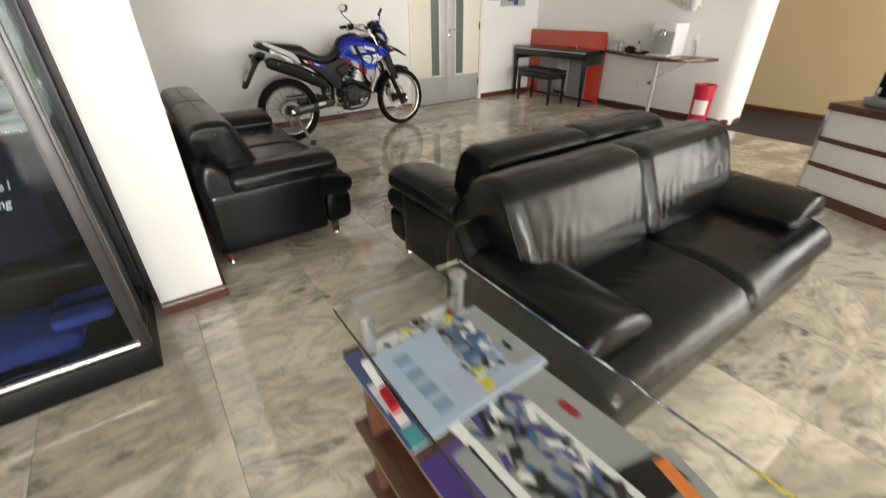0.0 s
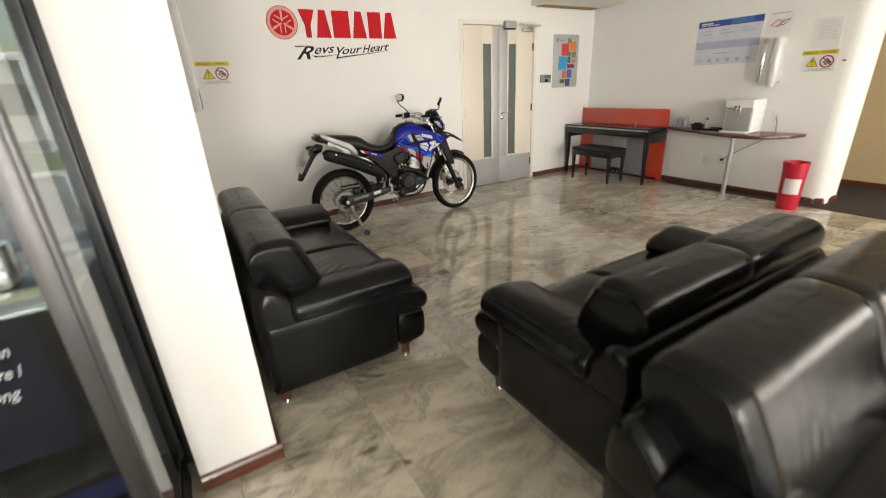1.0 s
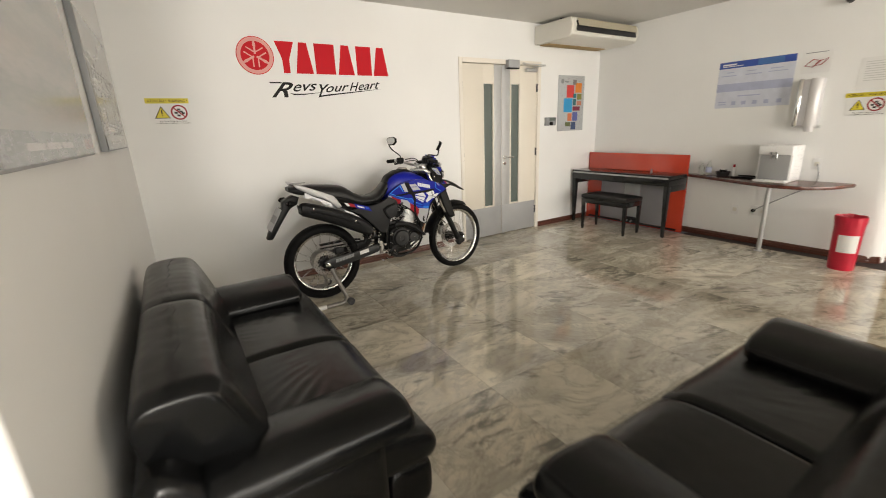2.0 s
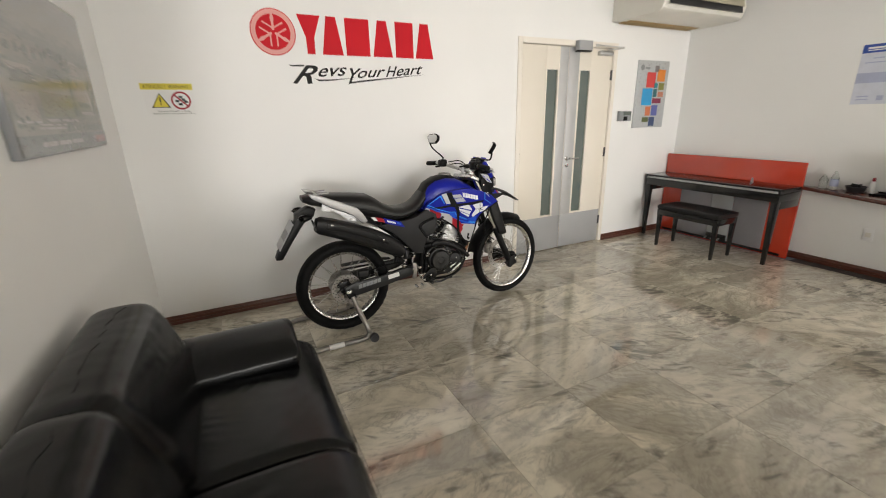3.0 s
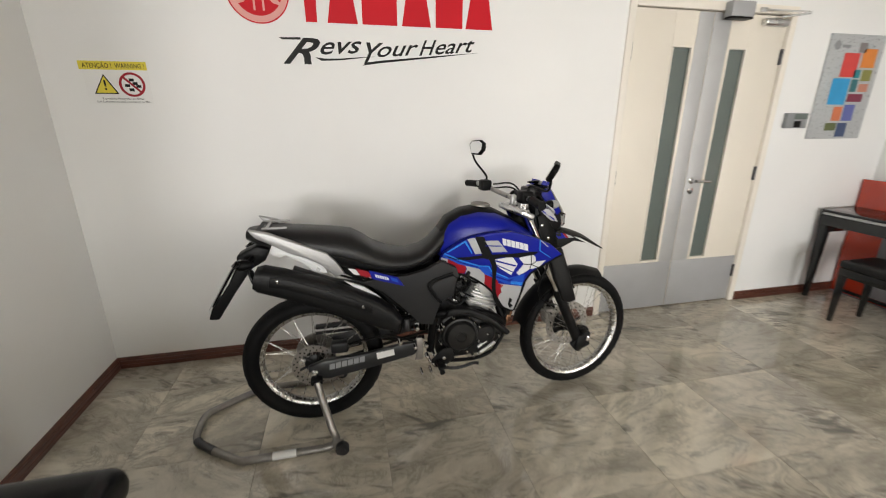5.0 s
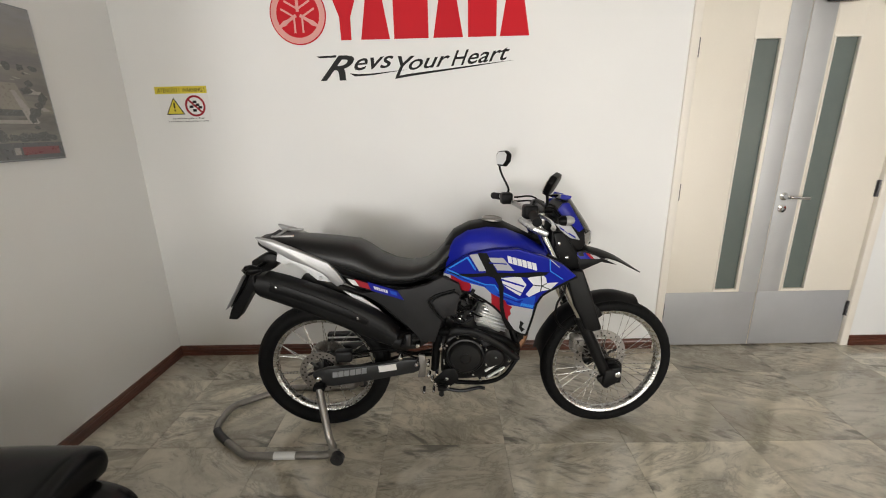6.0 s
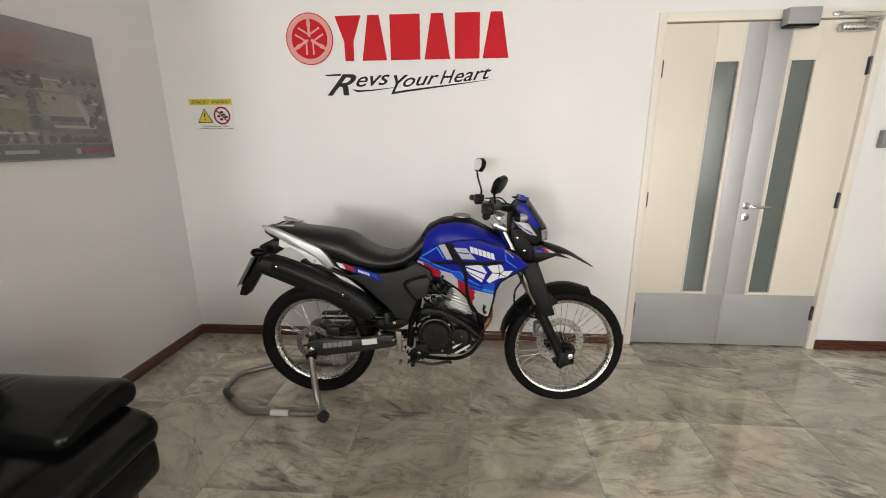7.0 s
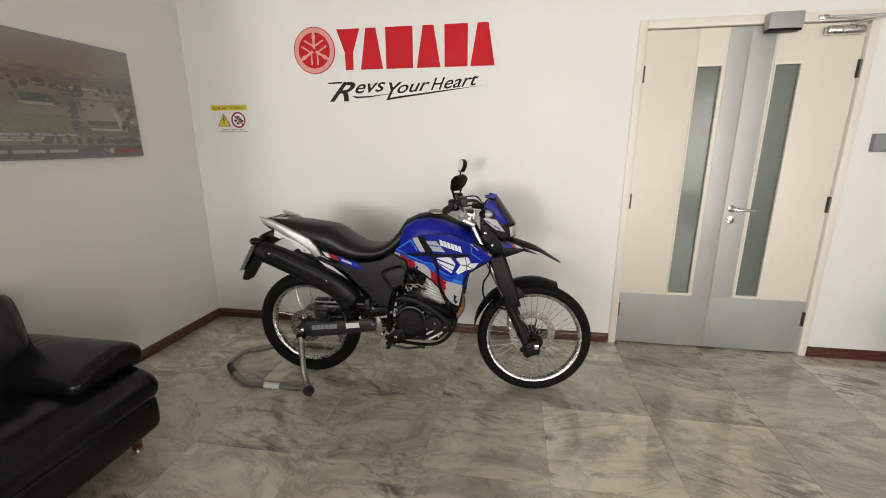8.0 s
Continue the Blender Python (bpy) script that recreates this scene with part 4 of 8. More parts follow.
# ---- on the east wall ----
def east_sheet(name, y0, y1, z0, z1, label, category, material=PAPER):
    s = thing(name, EX, (y0 + y1) / 2, z0, label, category)
    part("sheet", box(EX - 0.003, y0, z0, EX, y1, z1), material, s)
    return s


def bars(s, rows, y0, y1, z0, z1, material):
    """Unreadable print: rows of (from, to, height, thickness) in parts of the sheet, from its left edge."""
    for a, b, c, h in rows:
        part("text_bar", box(EX - 0.0052, y1 - b * (y1 - y0), z0 + c * (z1 - z0), EX - 0.0042, y1 - a * (y1 - y0), z0 + (c + h) * (z1 - z0)), material, s)


PALE_BLUE = print_mat("pale_blue_print", (0.42, 0.46, 0.62))
CHART_BLUE = print_mat("chart_blue_print", (0.035, 0.085, 0.36))
CHART_SKY = print_mat("chart_sky_print", (0.06, 0.17, 0.44))
CHART_BASE = print_mat("chart_paper", (0.62, 0.65, 0.74))
y0, y1, z0, z1 = 3.19, 3.892, 1.478, 1.957
chart = east_sheet("wall_chart", y0, y1, z0, z1, "pale blue wall chart with a dark blue heading band", "chart", CHART_BASE)
part("heading", box(EX - 0.0042, y0, z0 + 0.86 * (z1 - z0), EX - 0.003, y1, z1), CHART_BLUE, chart)
part("heading_photo", box(EX - 0.0050, y0 + 0.10, z0 + 0.87 * (z1 - z0), EX - 0.0042, y0 + 0.33, z1 - 0.004), CHART_SKY, chart)
part("band", box(EX - 0.0042, y0, z0 + 0.36 * (z1 - z0), EX - 0.003, y1, z0 + 0.53 * (z1 - z0)), PALE_BLUE, chart)
bars(chart, [(0.05, 0.24, 0.925, 0.03), (0.05, 0.34, 0.895, 0.015)], y0, y1, z0, z1, PAPER)
bars(chart, [(0.12, 0.22, 0.76, 0.02), (0.40, 0.52, 0.76, 0.02), (0.70, 0.86, 0.76, 0.02), (0.05, 0.26, 0.69, 0.02), (0.38, 0.60, 0.69, 0.02), (0.68, 0.92, 0.70, 0.015),
             (0.05, 0.24, 0.43, 0.025), (0.32, 0.39, 0.44, 0.03), (0.46, 0.53, 0.44, 0.03), (0.60, 0.67, 0.44, 0.03), (0.74, 0.81, 0.44, 0.03), (0.87, 0.93, 0.44, 0.03),
             (0.32, 0.62, 0.24, 0.025), (0.05, 0.16, 0.12, 0.025), (0.05, 0.16, 0.07, 0.02), (0.24, 0.30, 0.06, 0.08), (0.38, 0.44, 0.06, 0.08), (0.53, 0.59, 0.06, 0.08), (0.68, 0.74, 0.06, 0.08), (0.84, 0.90, 0.06, 0.08)], y0, y1, z0, z1, PALE_BLUE)

tag = east_sheet("logo_notice", 2.917, 3.145, 1.757, 1.954, "white notice with a red outlined flag shape", "notice")
for q in ([(0.03, 0.07), (0.09, 0.125), (0.145, 0.105), (0.095, 0.055)], [(0.09, 0.065), (0.14, 0.105), (0.205, 0.125), (0.155, 0.07)]):
    loop = [Vector((a, 0, b)) for a, b in q]
    part("red_outline", on_east(moved(tube([tuple(v) for v in loop], 0.0042, 6, 0, True), Matrix.Translation((-3.145, -0.004, 1.757))), EX), RED_DECAL, tag)
bars(tag, [(0.1, 0.85, 0.92, 0.03)], 2.917, 3.145, 1.757, 1.954, GREY_PLASTIC)
sheet = east_sheet("paper_notice", 2.487, 2.706, 1.562, 1.842, "white printed paper sheet in a clear sleeve", "notice")
bars(sheet, [(0.18, 0.85, 0.86 - 0.07 * i, 0.022) for i in range(9)], 2.487, 2.706, 1.562, 1.842, FAINT_INK)
tag2 = east_sheet("red_label", 2.395, 2.425, 1.436, 1.450, "tiny red label on the wall", "label", RED_DECAL)

SATIN_WHITE = mat("satin_white_plastic", (0.70, 0.69, 0.695), 0.32, 0.15, vary=0.04)
PALE_LILAC = mat("pale_satin_panel", (0.60, 0.585, 0.60), 0.38, 0.2, vary=0.05)
c = thing("cup_dispenser", EX, 3.0, 1.24, "tall pale cup dispenser with a bright steel edge on the wall", "dispenser")
part("body", joined(lathe([(0.046, 0), (0.050, 0.006), (0.050, 0.43), (0.044, 0.44)], (EX - 0.068, 2.972, 1.265), "z", 32), box(EX - 0.078, 2.925, 1.27, EX, 3.095, 1.70, 0.006)), SATIN_WHITE, c)
part("front_plate", box(EX - 0.098, 3.000, 1.272, EX - 0.070, 3.075, 1.698, 0.006), PALE_LILAC, c)
part("steel_edge", lathe([(0.018, 0), (0.022, 0.006), (0.022, 0.434), (0.018, 0.44)], (EX - 0.088, 3.085, 1.265), "z", 24), CHROME, c, "bright polished steel edge")
part("cup_end", joined(lathe([(0.034, 0), (0.038, 0.06), (0.040, 0.065)], (EX - 0.068, 2.972, 1.215), "z", 24), lathe([(0.010, 0), (0.010, 0.03)], (EX - 0.068, 2.915, 1.262), "y", 12)), SATIN_WHITE, c)

for k, (yy, zz) in enumerate(((3.525, 0.362), (3.335, 0.375), (3.25, 0.372), (2.87, 0.905))):
    o = thing("socket", EX, yy, zz, "white wall socket plate", "socket", "wall sockets")
    part("plate", box(EX - 0.008, yy - 0.037, zz - 0.055, EX, yy + 0.037, zz + 0.055, 0.003), WHITE_PLASTIC, o)
    part("insert", box(EX - 0.011, yy - 0.020, zz - 0.020, EX - 0.0075, yy + 0.020, zz + 0.020, 0.002), AC_WHITE, o)
    if k == 1:
        part("plug", moved(lathe([(0.018, 0.0), (0.016, 0.03), (0.006, 0.04)], (0, 0, 0), "x", 14), Matrix.Translation((EX - 0.010, yy, zz)) @ Matrix.Rotation(radians(180), 4, "Z")), BLACK_PLASTIC, o, "black plug")

# Small speaker-like device high on the east wall; it gives no light.
k = thing("wall_device", EX - 0.02, 2.87, 2.30, "small dark wall device on a short arm", "lamp")
part("arm", tube([(EX, 2.87, 2.335), (EX - 0.06, 2.87, 2.335)], 0.008, 8, 0), ALU, k)
part("head", lathe([(0.018, 0), (0.027, 0.02), (0.027, 0.06), (0.0, 0.065)], (EX - 0.115, 2.85, 2.335), "x", 18), DARKMETAL, k)
v = thing("ceiling_fitting", 5.5, 3.4, CEILING - 0.012, "small round fitting on the ceiling", "fitting")
part("disc", lathe([(0.055, 0), (0.06, 0.012)], (5.5, 3.4, CEILING - 0.012), "z", 24), GREY_PLASTIC, v)


def air_conditioner():
    x0, x1, yb, yf, z0, z1 = 4.78, 6.02, NY - 0.002, 4.90, 2.33, 2.545
    a = thing("air_conditioner", (x0 + x1) / 2, NY, z0, "aged white ceiling-hung air conditioner with a dusty underside", "air conditioner")
    sec = [(yb, z0 + 0.01), (yb, z1), (yf + 0.06, z1), (yf + 0.02, z1 - 0.02), (yf, z0 + 0.12), (yf + 0.03, z0 + 0.03), (yf + 0.07, z0 + 0.006), (yb - 0.12, z0)]
    part("case", loft([[(x, y, z) for y, z in sec] for x in (x0 + 0.03, x1 - 0.03)]), AC_WHITE, a)
    for x, b in ((x0, x0 + 0.034), (x1 - 0.034, x1)):
        big = [(y - 0.004 if y < 5.3 else y, z - 0.004) for y, z in sec]
        part("end_cap", bevel(loft([[(q, y, z) for y, z in big] for q in (x, b)]), 0.012, 3), AC_WHITE, a)
    part("intake_grille", box(x0 + 0.08, yb - 0.17, z0 - 0.006, x1 - 0.08, yb - 0.02, z0 + 0.006, 0.002), DUST_BROWN, a, "dust-browned intake grille")
    part("outlet", moved(box(x0 + 0.07, -0.004, -0.055, x1 - 0.07, 0.006, 0.055), Matrix.Translation((0, yf + 0.002, z0 + 0.115)) @ Matrix.Rotation(radians(-10), 4, "X")), DARKMETAL, a, "dark air outlet")
    part("louvre", moved(box(x0 + 0.075, -0.022, -0.042, x1 - 0.075, -0.017, 0.040, 0.002), Matrix.Translation((0, yf + 0.006, z0 + 0.150)) @ Matrix.Rotation(radians(-14), 4, "X")), AC_PANEL, a, "tan outlet flap")
    part("hanger", joined(box(x0 + 0.10, yf + 0.25, z1 - 0.001, x0 + 0.14, yf + 0.29, CEILING, 0.002), box(x1 - 0.14, yf + 0.25, z1 - 0.001, x1 - 0.10, yf + 0.29, CEILING, 0.002)), DARKMETAL, a)


air_conditioner()

# ---- leather sofas ----
SOFA_D = 0.845


def swept_rows(profile, along, a, b, r, n=22, flat=False, wave=None, fine=5, crest=(0.9, 0.9)):
    """Soft upholstery: a closed outline of control points, carried from a to b along u or v, its ends rounded by r or, if flat, eased into a piped edge. crest tells how far each end draws in at the top."""
    line = [(q.x, q.y) for q in spline([(x, y, 0) for x, y in profile], fine, True)]
    cx, cy = sum(p[0] for p in line) / len(line), sum(p[1] for p in line) / len(line)
    hx, hy = max(abs(p[0] - cx) for p in line), max(abs(p[1] - cy) for p in line)
    foot = min(p[1] for p in line) if flat else cy
    rear = min(p[0] for p in line) + 0.03 if flat else cx
    if flat:
        border = [(0.0, r * 0.80), (r * 0.10, r * 0.63), (r * 0.26, r * 0.44), (r * 0.46, r * 0.25), (r * 0.66, r * 0.11), (r * 0.84, r * 0.03), (r, 0.0)]
    else:
        border = [(r * (1 - math.cos(t)), r * (1 - math.sin(t))) for t in (math.pi / 2 * k / 6 for k in range(7))]
    stops = [(a - 0.002, r * 1.5), (a - 0.001, r * 1.12)] + [(a + d, e) for d, e in border]
    stops += [(a + r + (b - a - 2 * r) * k / n, 0.0) for k in range(1, n)]
    stops += [(b - d, e) for d, e in border[::-1]] + [(b + 0.001, r * 1.12), (b + 0.002, r * 1.5)]
    rows = []
    for at, inset in stops:
        sx, sy = 1 - inset / hx * (0.42 if flat else 0.9), 1 - inset / hy * crest[0 if at < (a + b) / 2 else 1]
        row = []
        for x, y in line:
            p, q = rear + (x - rear) * sx, foot + (y - foot) * sy
            c = Vector((at, p, q)) if along == "u" else Vector((p, at, q))
            out = Vector((0, x - cx, y - cy) if along == "u" else (x - cx, 0, y - cy)).normalized()
            c += out * (0.0028 * noise.noise(c * 5) + 0.0010 * noise.noise(c * 19))
            if wave:
                c += out * wave(c, out)
            row.append(c)
        rows.append(row)
    return rows


def swept(*outline):
    return loft(swept_rows(*outline))


def sofa(width, label, m, back=0.785, depth=SOFA_D, folds=0.25):
    """A two-seat sofa, built with its back at v = 0 and its width along u, then put at the pose m."""
    W, D = width, depth
    cutback = SOFA_D - depth
    s = tagged(new("sofa"), label, "sofa", "black leather sofas")
    s.empty_display_size = 0.1

    def front(outline):
        return [(y - cutback if y > 0.6 else y, z) for y, z in outline]

    def P(name, bm, material=LEATHER, lab="", parent=s, sharp=60):
        return part(name, bm, material, parent, lab, sharp)

    P("base", pillow(0.03, 0.05, 0.085, W - 0.03, D - 0.20, 0.36, 0.03, cuts=4))
    P("apron", swept(front([(0.66, 0.110), (0.76, 0.105), (0.808, 0.125), (0.818, 0.20), (0.808, 0.275), (0.74, 0.290), (0.66, 0.285)]), "u", 0.010, W - 0.010, 0.030, 16))
    for i, (a, b) in enumerate(((0.0, 0.055), (W - 0.055, W))):
        side = P("side_panel", pillow(a, 0.015, 0.085, b, 0.648 - cutback, 0.445, 0.020, cuts=9, rough=0.003, seed=i))
        e = a - 0.0004 if i == 0 else b + 0.0004
        part("panel_seam", tube([(e, 0.335, 0.10), (e, 0.335, 0.43)], 0.0016, 5, 0), LEATHER, side)
    half = W / 2
    # seat cushions roll over the front edge, their ends flush with the sides
    for i, (a, b) in enumerate(((0.010, half - 0.001), (half + 0.001, W - 0.010))):
        def creased(c, out, a=a, b=b, i=i):
            up = max(0.0, out.z)
            du, dv = c.x - (a + b) / 2 - 0.02, c.y - 0.46
            turn = math.atan2(du + 0.30, 0.34 - dv)
            fan = 0.0060 * max(-0.35, math.sin(40 * turn + 2.2 * math.sin(11 * dv))) * math.exp(-(du / 0.17) ** 2 - (dv / 0.105) ** 2)
            near = 0.0022 * math.sin(150 * (0.9 * c.x - 0.35 * c.y)) * math.exp(-((c.x - b + 0.28) / 0.09) ** 2 - ((c.y - 0.36) / 0.09) ** 2)
            return up * folds * (fan * (1.0 if i == 1 else 0.2) + near)
        P("seat_cushion", swept(front([(0.20, 0.30), (0.19, 0.38), (0.23, 0.425), (0.36, 0.442), (0.54, 0.446), (0.68, 0.440), (0.765, 0.424), (0.822, 0.390), (0.846, 0.345), (0.838, 0.300), (0.800, 0.276), (0.70, 0.272), (0.45, 0.275)]), "u", a, b, 0.042, 110, False, creased, 15))
    # arms: soft pads that roll over the side, slope in towards the seat and end short of its front
    for i in (0, 1):
        def pleated(c, out):
            return 0.0045 * max(0.0, out.z) * math.sin(120 * (c.y + 0.25 * c.x)) * math.exp(-((c.y - 0.30) / 0.07) ** 2)
        prof = [(-0.010, 0.438), (-0.026, 0.470), (-0.018, 0.514), (0.020, 0.546), (0.085, 0.556), (0.165, 0.545), (0.240, 0.526), (0.286, 0.500), (0.302, 0.468), (0.288, 0.438), (0.200, 0.434), (0.10, 0.434), (0.01, 0.430)]
        arm = P("arm", swept([(x if i == 0 else W - x, z) for x, z in prof], "v", 0.150, D - 0.092, 0.040, 30, False, pleated))
        e = -0.0255 if i == 0 else W + 0.0255
        o = 0.022 if i == 0 else -0.022
        part("arm_seam", tube([(e + o, 0.17, 0.463), (e - o * 0.06, 0.24, 0.461), (e - o * 0.06, 0.62, 0.461), (e + o, D - 0.098, 0.463)], 0.0022, 6), LEATHER, arm)
    # back: a leaning shell whose soft end wedges show beside and below the cushions
    P("back_wedge", swept([(0.03, 0.36), (0.000, 0.46), (0.008, 0.560), (0.045, 0.612), (0.095, 0.606), (0.150, 0.545), (0.215, 0.470), (0.240, 0.420), (0.22, 0.36), (0.12, 0.34)], "u", 0.004, W - 0.004, 0.045, 14))
    P("back_frame", pillow(0.035, 0.004, 0.085, W - 0.035, 0.10, 0.575, 0.030, cuts=8, rough=0.003, seed=31))
    lift = back - 0.785
    for i, (a, b) in enumerate(((0.088, half + 0.002), (half - 0.002, W - 0.088))):
        mid = (a + b) / 2

        def pulled(c, out, mid=mid):
            # pleats drawn up from the lap
            k = math.exp(-((c.z - 0.54) / 0.085) ** 2) * max(0.0, out.y) * (0.55 + 0.45 * math.sin(9 * c.x + 1))
            return 0.0016 * math.sin(120 * c.x + 8 * math.sin(9 * c.z)) * k
        prof = [(0.350, 0.443), (0.360, 0.462), (0.341, 0.550), (0.306, 0.640), (0.272, 0.722 + lift), (0.243, 0.769 + lift), (0.200, 0.787 + lift), (0.110, 0.789 + lift), (0.050, 0.772 + lift), (0.026, 0.722 + lift), (0.036, 0.640), (0.062, 0.560), (0.110, 0.492), (0.190, 0.450), (0.275, 0.438)]
        rows = swept_rows(prof, "u", a, b, 0.060, 52, True, pulled, 8, (0.22, 0.08) if i == 0 else (0.08, 0.22))

        def drawn(u, z, i=i, a=a, b=b):
            k = max(0.0, min(1.0, (0.72 - z) / 0.27))
            d = u - a if i == 0 else b - u
            return (0.035 if i == 0 else -0.035) * k * max(0.0, 1 - d / 0.30)
        for row in rows:
            for c in row:
                c.x += drawn(c.x, c.z)
        cush = P("back_cushion", loft(rows))
        crown = [max((c for c in row if c.y > 0.12), key=lambda c: c.z) for row in rows[9:-9:4]]
        part("top_seam", tube([(c.x, c.y, c.z + 0.0004) for c in crown], 0.0016, 5, 2), LEATHER, cush)
        for row in (rows[2], rows[-3]):
            edge = [c for c in row[8:48] if c.y > 0.06]
            part("piping", tube(edge[::3], 0.0028, 6, 2), LEATHER, cush)
    for u, vv in ((0.072, 0.062), (W - 0.072, 0.062), (0.072, D - 0.135), (W - 0.072, D - 0.135)):
        leg = P("leg", lathe([(0.021, 0.018), (0.027, 0.11)], (u, vv, 0), "z", 18), MAHOG, "turned dark wooden leg")
        part("glide", lathe([(0.022, 0.0), (0.025, 0.006), (0.022, 0.019)], (u, vv, 0), "z", 18), CHROME, leg)
    for o in s.children:
        o.matrix_parent_inverse = Matrix()
    s.matrix_basis = m
    return s


# against the west wall; then two back to back, one facing north and one facing south
sofa(1.64, "black leather two-seat sofa against the wall, creased seat", pose(0.455, 4.030, 0, 0, 0, -90), folds=1.0)
sofa(1.46, "black leather two-seat sofa facing the motorcycle", pose(1.350, 1.238, 0, 0, 0, 0), 0.765)
sofa(1.65, "wide black leather two-seat sofa, glossy worn back cushions", pose(2.765, 1.155, 0, 0, 0, 180), 0.785, 0.785)


# ---- magazine stand with a glass top ----
def magazine_stand():
    x0, x1, y0, y1 = 0.500, 0.764, -0.36, 0.590
    s = thing("magazine_stand", (x0 + x1) / 2, 0.1, 0, "brown wooden magazine stand with a clear glass top", "magazine stand")
    for z in (0.755, 0.56, 0.38, 0.20):
        part("shelf", box(x0 + 0.004, y0, z - 0.018, x1 - 0.002, y1 + 0.005, z, 0.002), BOARD, s)
    for y in (y0 + 0.01, y1 - 0.05):
        part("upright", box(x0 + 0.02, y, 0.0, x1 - 0.02, y + 0.018, 0.737), BOARD, s)
    g = part("glass_top", box(x0, y0 - 0.03, 0.850, x1, y1, 0.859, 0.0), GREEN_GLASS, s, "clear greenish glass top with polished edge")
    g.visible_shadow = False
    for x in (x0 + 0.037, x1 - 0.037):
        for y in (y0 + 0.03, y1 - 0.045):
            part("standoff", joined(lathe([(0.012, 0.755), (0.012, 0.850)], (x, y, 0), "z", 18), lathe([(0.017, 0.859), (0.017, 0.863), (0.012, 0.865)], (x, y, 0), "z", 18)), ALU, s, "round aluminium standoff")


magazine_stand()


def magazine(x, y, z, w, h, turn, cover, title, label, marks=(), scatter=()):
    m = thing("magazine", x, y, z, label, "magazine", "magazines on the stand")
    M = pose(x, y, z, 0, 0, turn)
    part("pages", moved(box(-w / 2, -h / 2, 0, w / 2, h / 2, 0.005, 0.001), M), PAPER, m)
    part("cover", moved(box(-w / 2 - 0.001, -h / 2 - 0.001, 0.005, w / 2 + 0.001, h / 2 + 0.001, 0.0058), M), cover, m)
    rnd = random.Random(int(1000 * (x + y)))
    for a, b, c, e, n, inks in scatter:
        # a printed machine: many small slanted patches of ink
        for i in range(n):
            u, v = rnd.uniform(a, c), rnd.uniform(b, e)
            q = moved(box(-w * rnd.uniform(0.012, 0.04), -h * rnd.uniform(0.02, 0.09), 0.0058, w * rnd.uniform(0.012, 0.04), h * rnd.uniform(0.02, 0.09), 0.00642 + 0.00001 * i), Matrix.Translation((-w / 2 + u * w, -h / 2 + v * h, 0)) @ Matrix.Rotation(rnd.uniform(-0.9, 0.9), 4, "Z"))
            part("printed_area", moved(q, M), inks[i % len(inks)], m)
    for a, b, c, e, mt in marks:
        part("printed_area", moved(box(-w / 2 + a * w, -h / 2 + b * h, 0.0058, -w / 2 + c * w, -h / 2 + e * h, 0.0064), M), mt, m)
    return m


SKY_COVER = print_mat("pale_blue_cover", (0.40, 0.50, 0.66))
GREY_COVER = print_mat("grey_cover", (0.30, 0.31, 0.32))
BIKE_INK = print_mat("printed_machine", (0.05, 0.09, 0.17))
TEAL = print_mat("teal_print", (0.06, 0.32, 0.33))
PURPLE = print_mat("purple_cover", (0.06, 0.03, 0.20))
NAVY_COVER = print_mat("dark_blue_cover", (0.07, 0.10, 0.24))
MID_BLUE = print_mat("mid_blue_print", (0.20, 0.31, 0.44))
DEEP_BLUE = print_mat("deep_blue_print", (0.045, 0.11, 0.27))
LIME = print_mat("lime_yellow_print", (0.55, 0.52, 0.06))
MACHINE = (BIKE_INK, DEEP_BLUE, INK, MID_BLUE, DEEP_BLUE, WHITE_DECAL, BIKE_INK, GREY_COVER)
magazine(0.606, 0.462, 0.757, 0.215, 0.225, 1, NAVY_COVER, 0, "dark blue magazine lying under others", [(0.02, 0.34, 0.11, 0.62, WHITE_DECAL), (0.02, 0.0, 0.13, 0.16, TEAL), (0.04, 0.18, 0.12, 0.34, PAPER)])
magazine(0.640, 0.520, 0.763, 0.215, 0.115, 4, GREY_COVER, 0, "grey magazine with white headings", [(0.04, 0.62, 0.40, 0.92, PAPER), (0.62, 0.66, 0.84, 0.98, WHITE_DECAL), (0.80, 0.55, 0.90, 0.8, RED_DECAL)], [(0.05, 0.5, 0.95, 0.95, 30, (YELLOW, WHITE_DECAL, INK, PAPER, GREY_COVER))])
magazine(0.648, 0.437, 0.769, 0.235, 0.186, 2, SKY_COVER, 0, "pale blue magazine with a blue and yellow machine printed on it", [
    (0.80, 0.12, 0.995, 0.97, GREY_COVER), (0.30, 0.02, 0.56, 0.40, PALE_BLUE), (0.86, 0.30, 0.90, 0.46, YELLOW),
    (0.12, 0.72, 0.24, 0.86, MID_BLUE), (0.12, 0.52, 0.24, 0.66, MID_BLUE), (0.12, 0.32, 0.24, 0.46, MID_BLUE), (0.12, 0.12, 0.24, 0.26, MID_BLUE)],
    [(0.54, 0.34, 0.80, 0.95, 70, MACHINE), (0.50, 0.08, 0.62, 0.42, 9, (LIME, YELLOW, LIME)), (0.66, 0.86, 0.74, 0.98, 4, (LIME, YELLOW)), (0.48, 0.20, 0.86, 0.55, 22, (WHITE_DECAL, GREY_COVER, MID_BLUE, INK))])
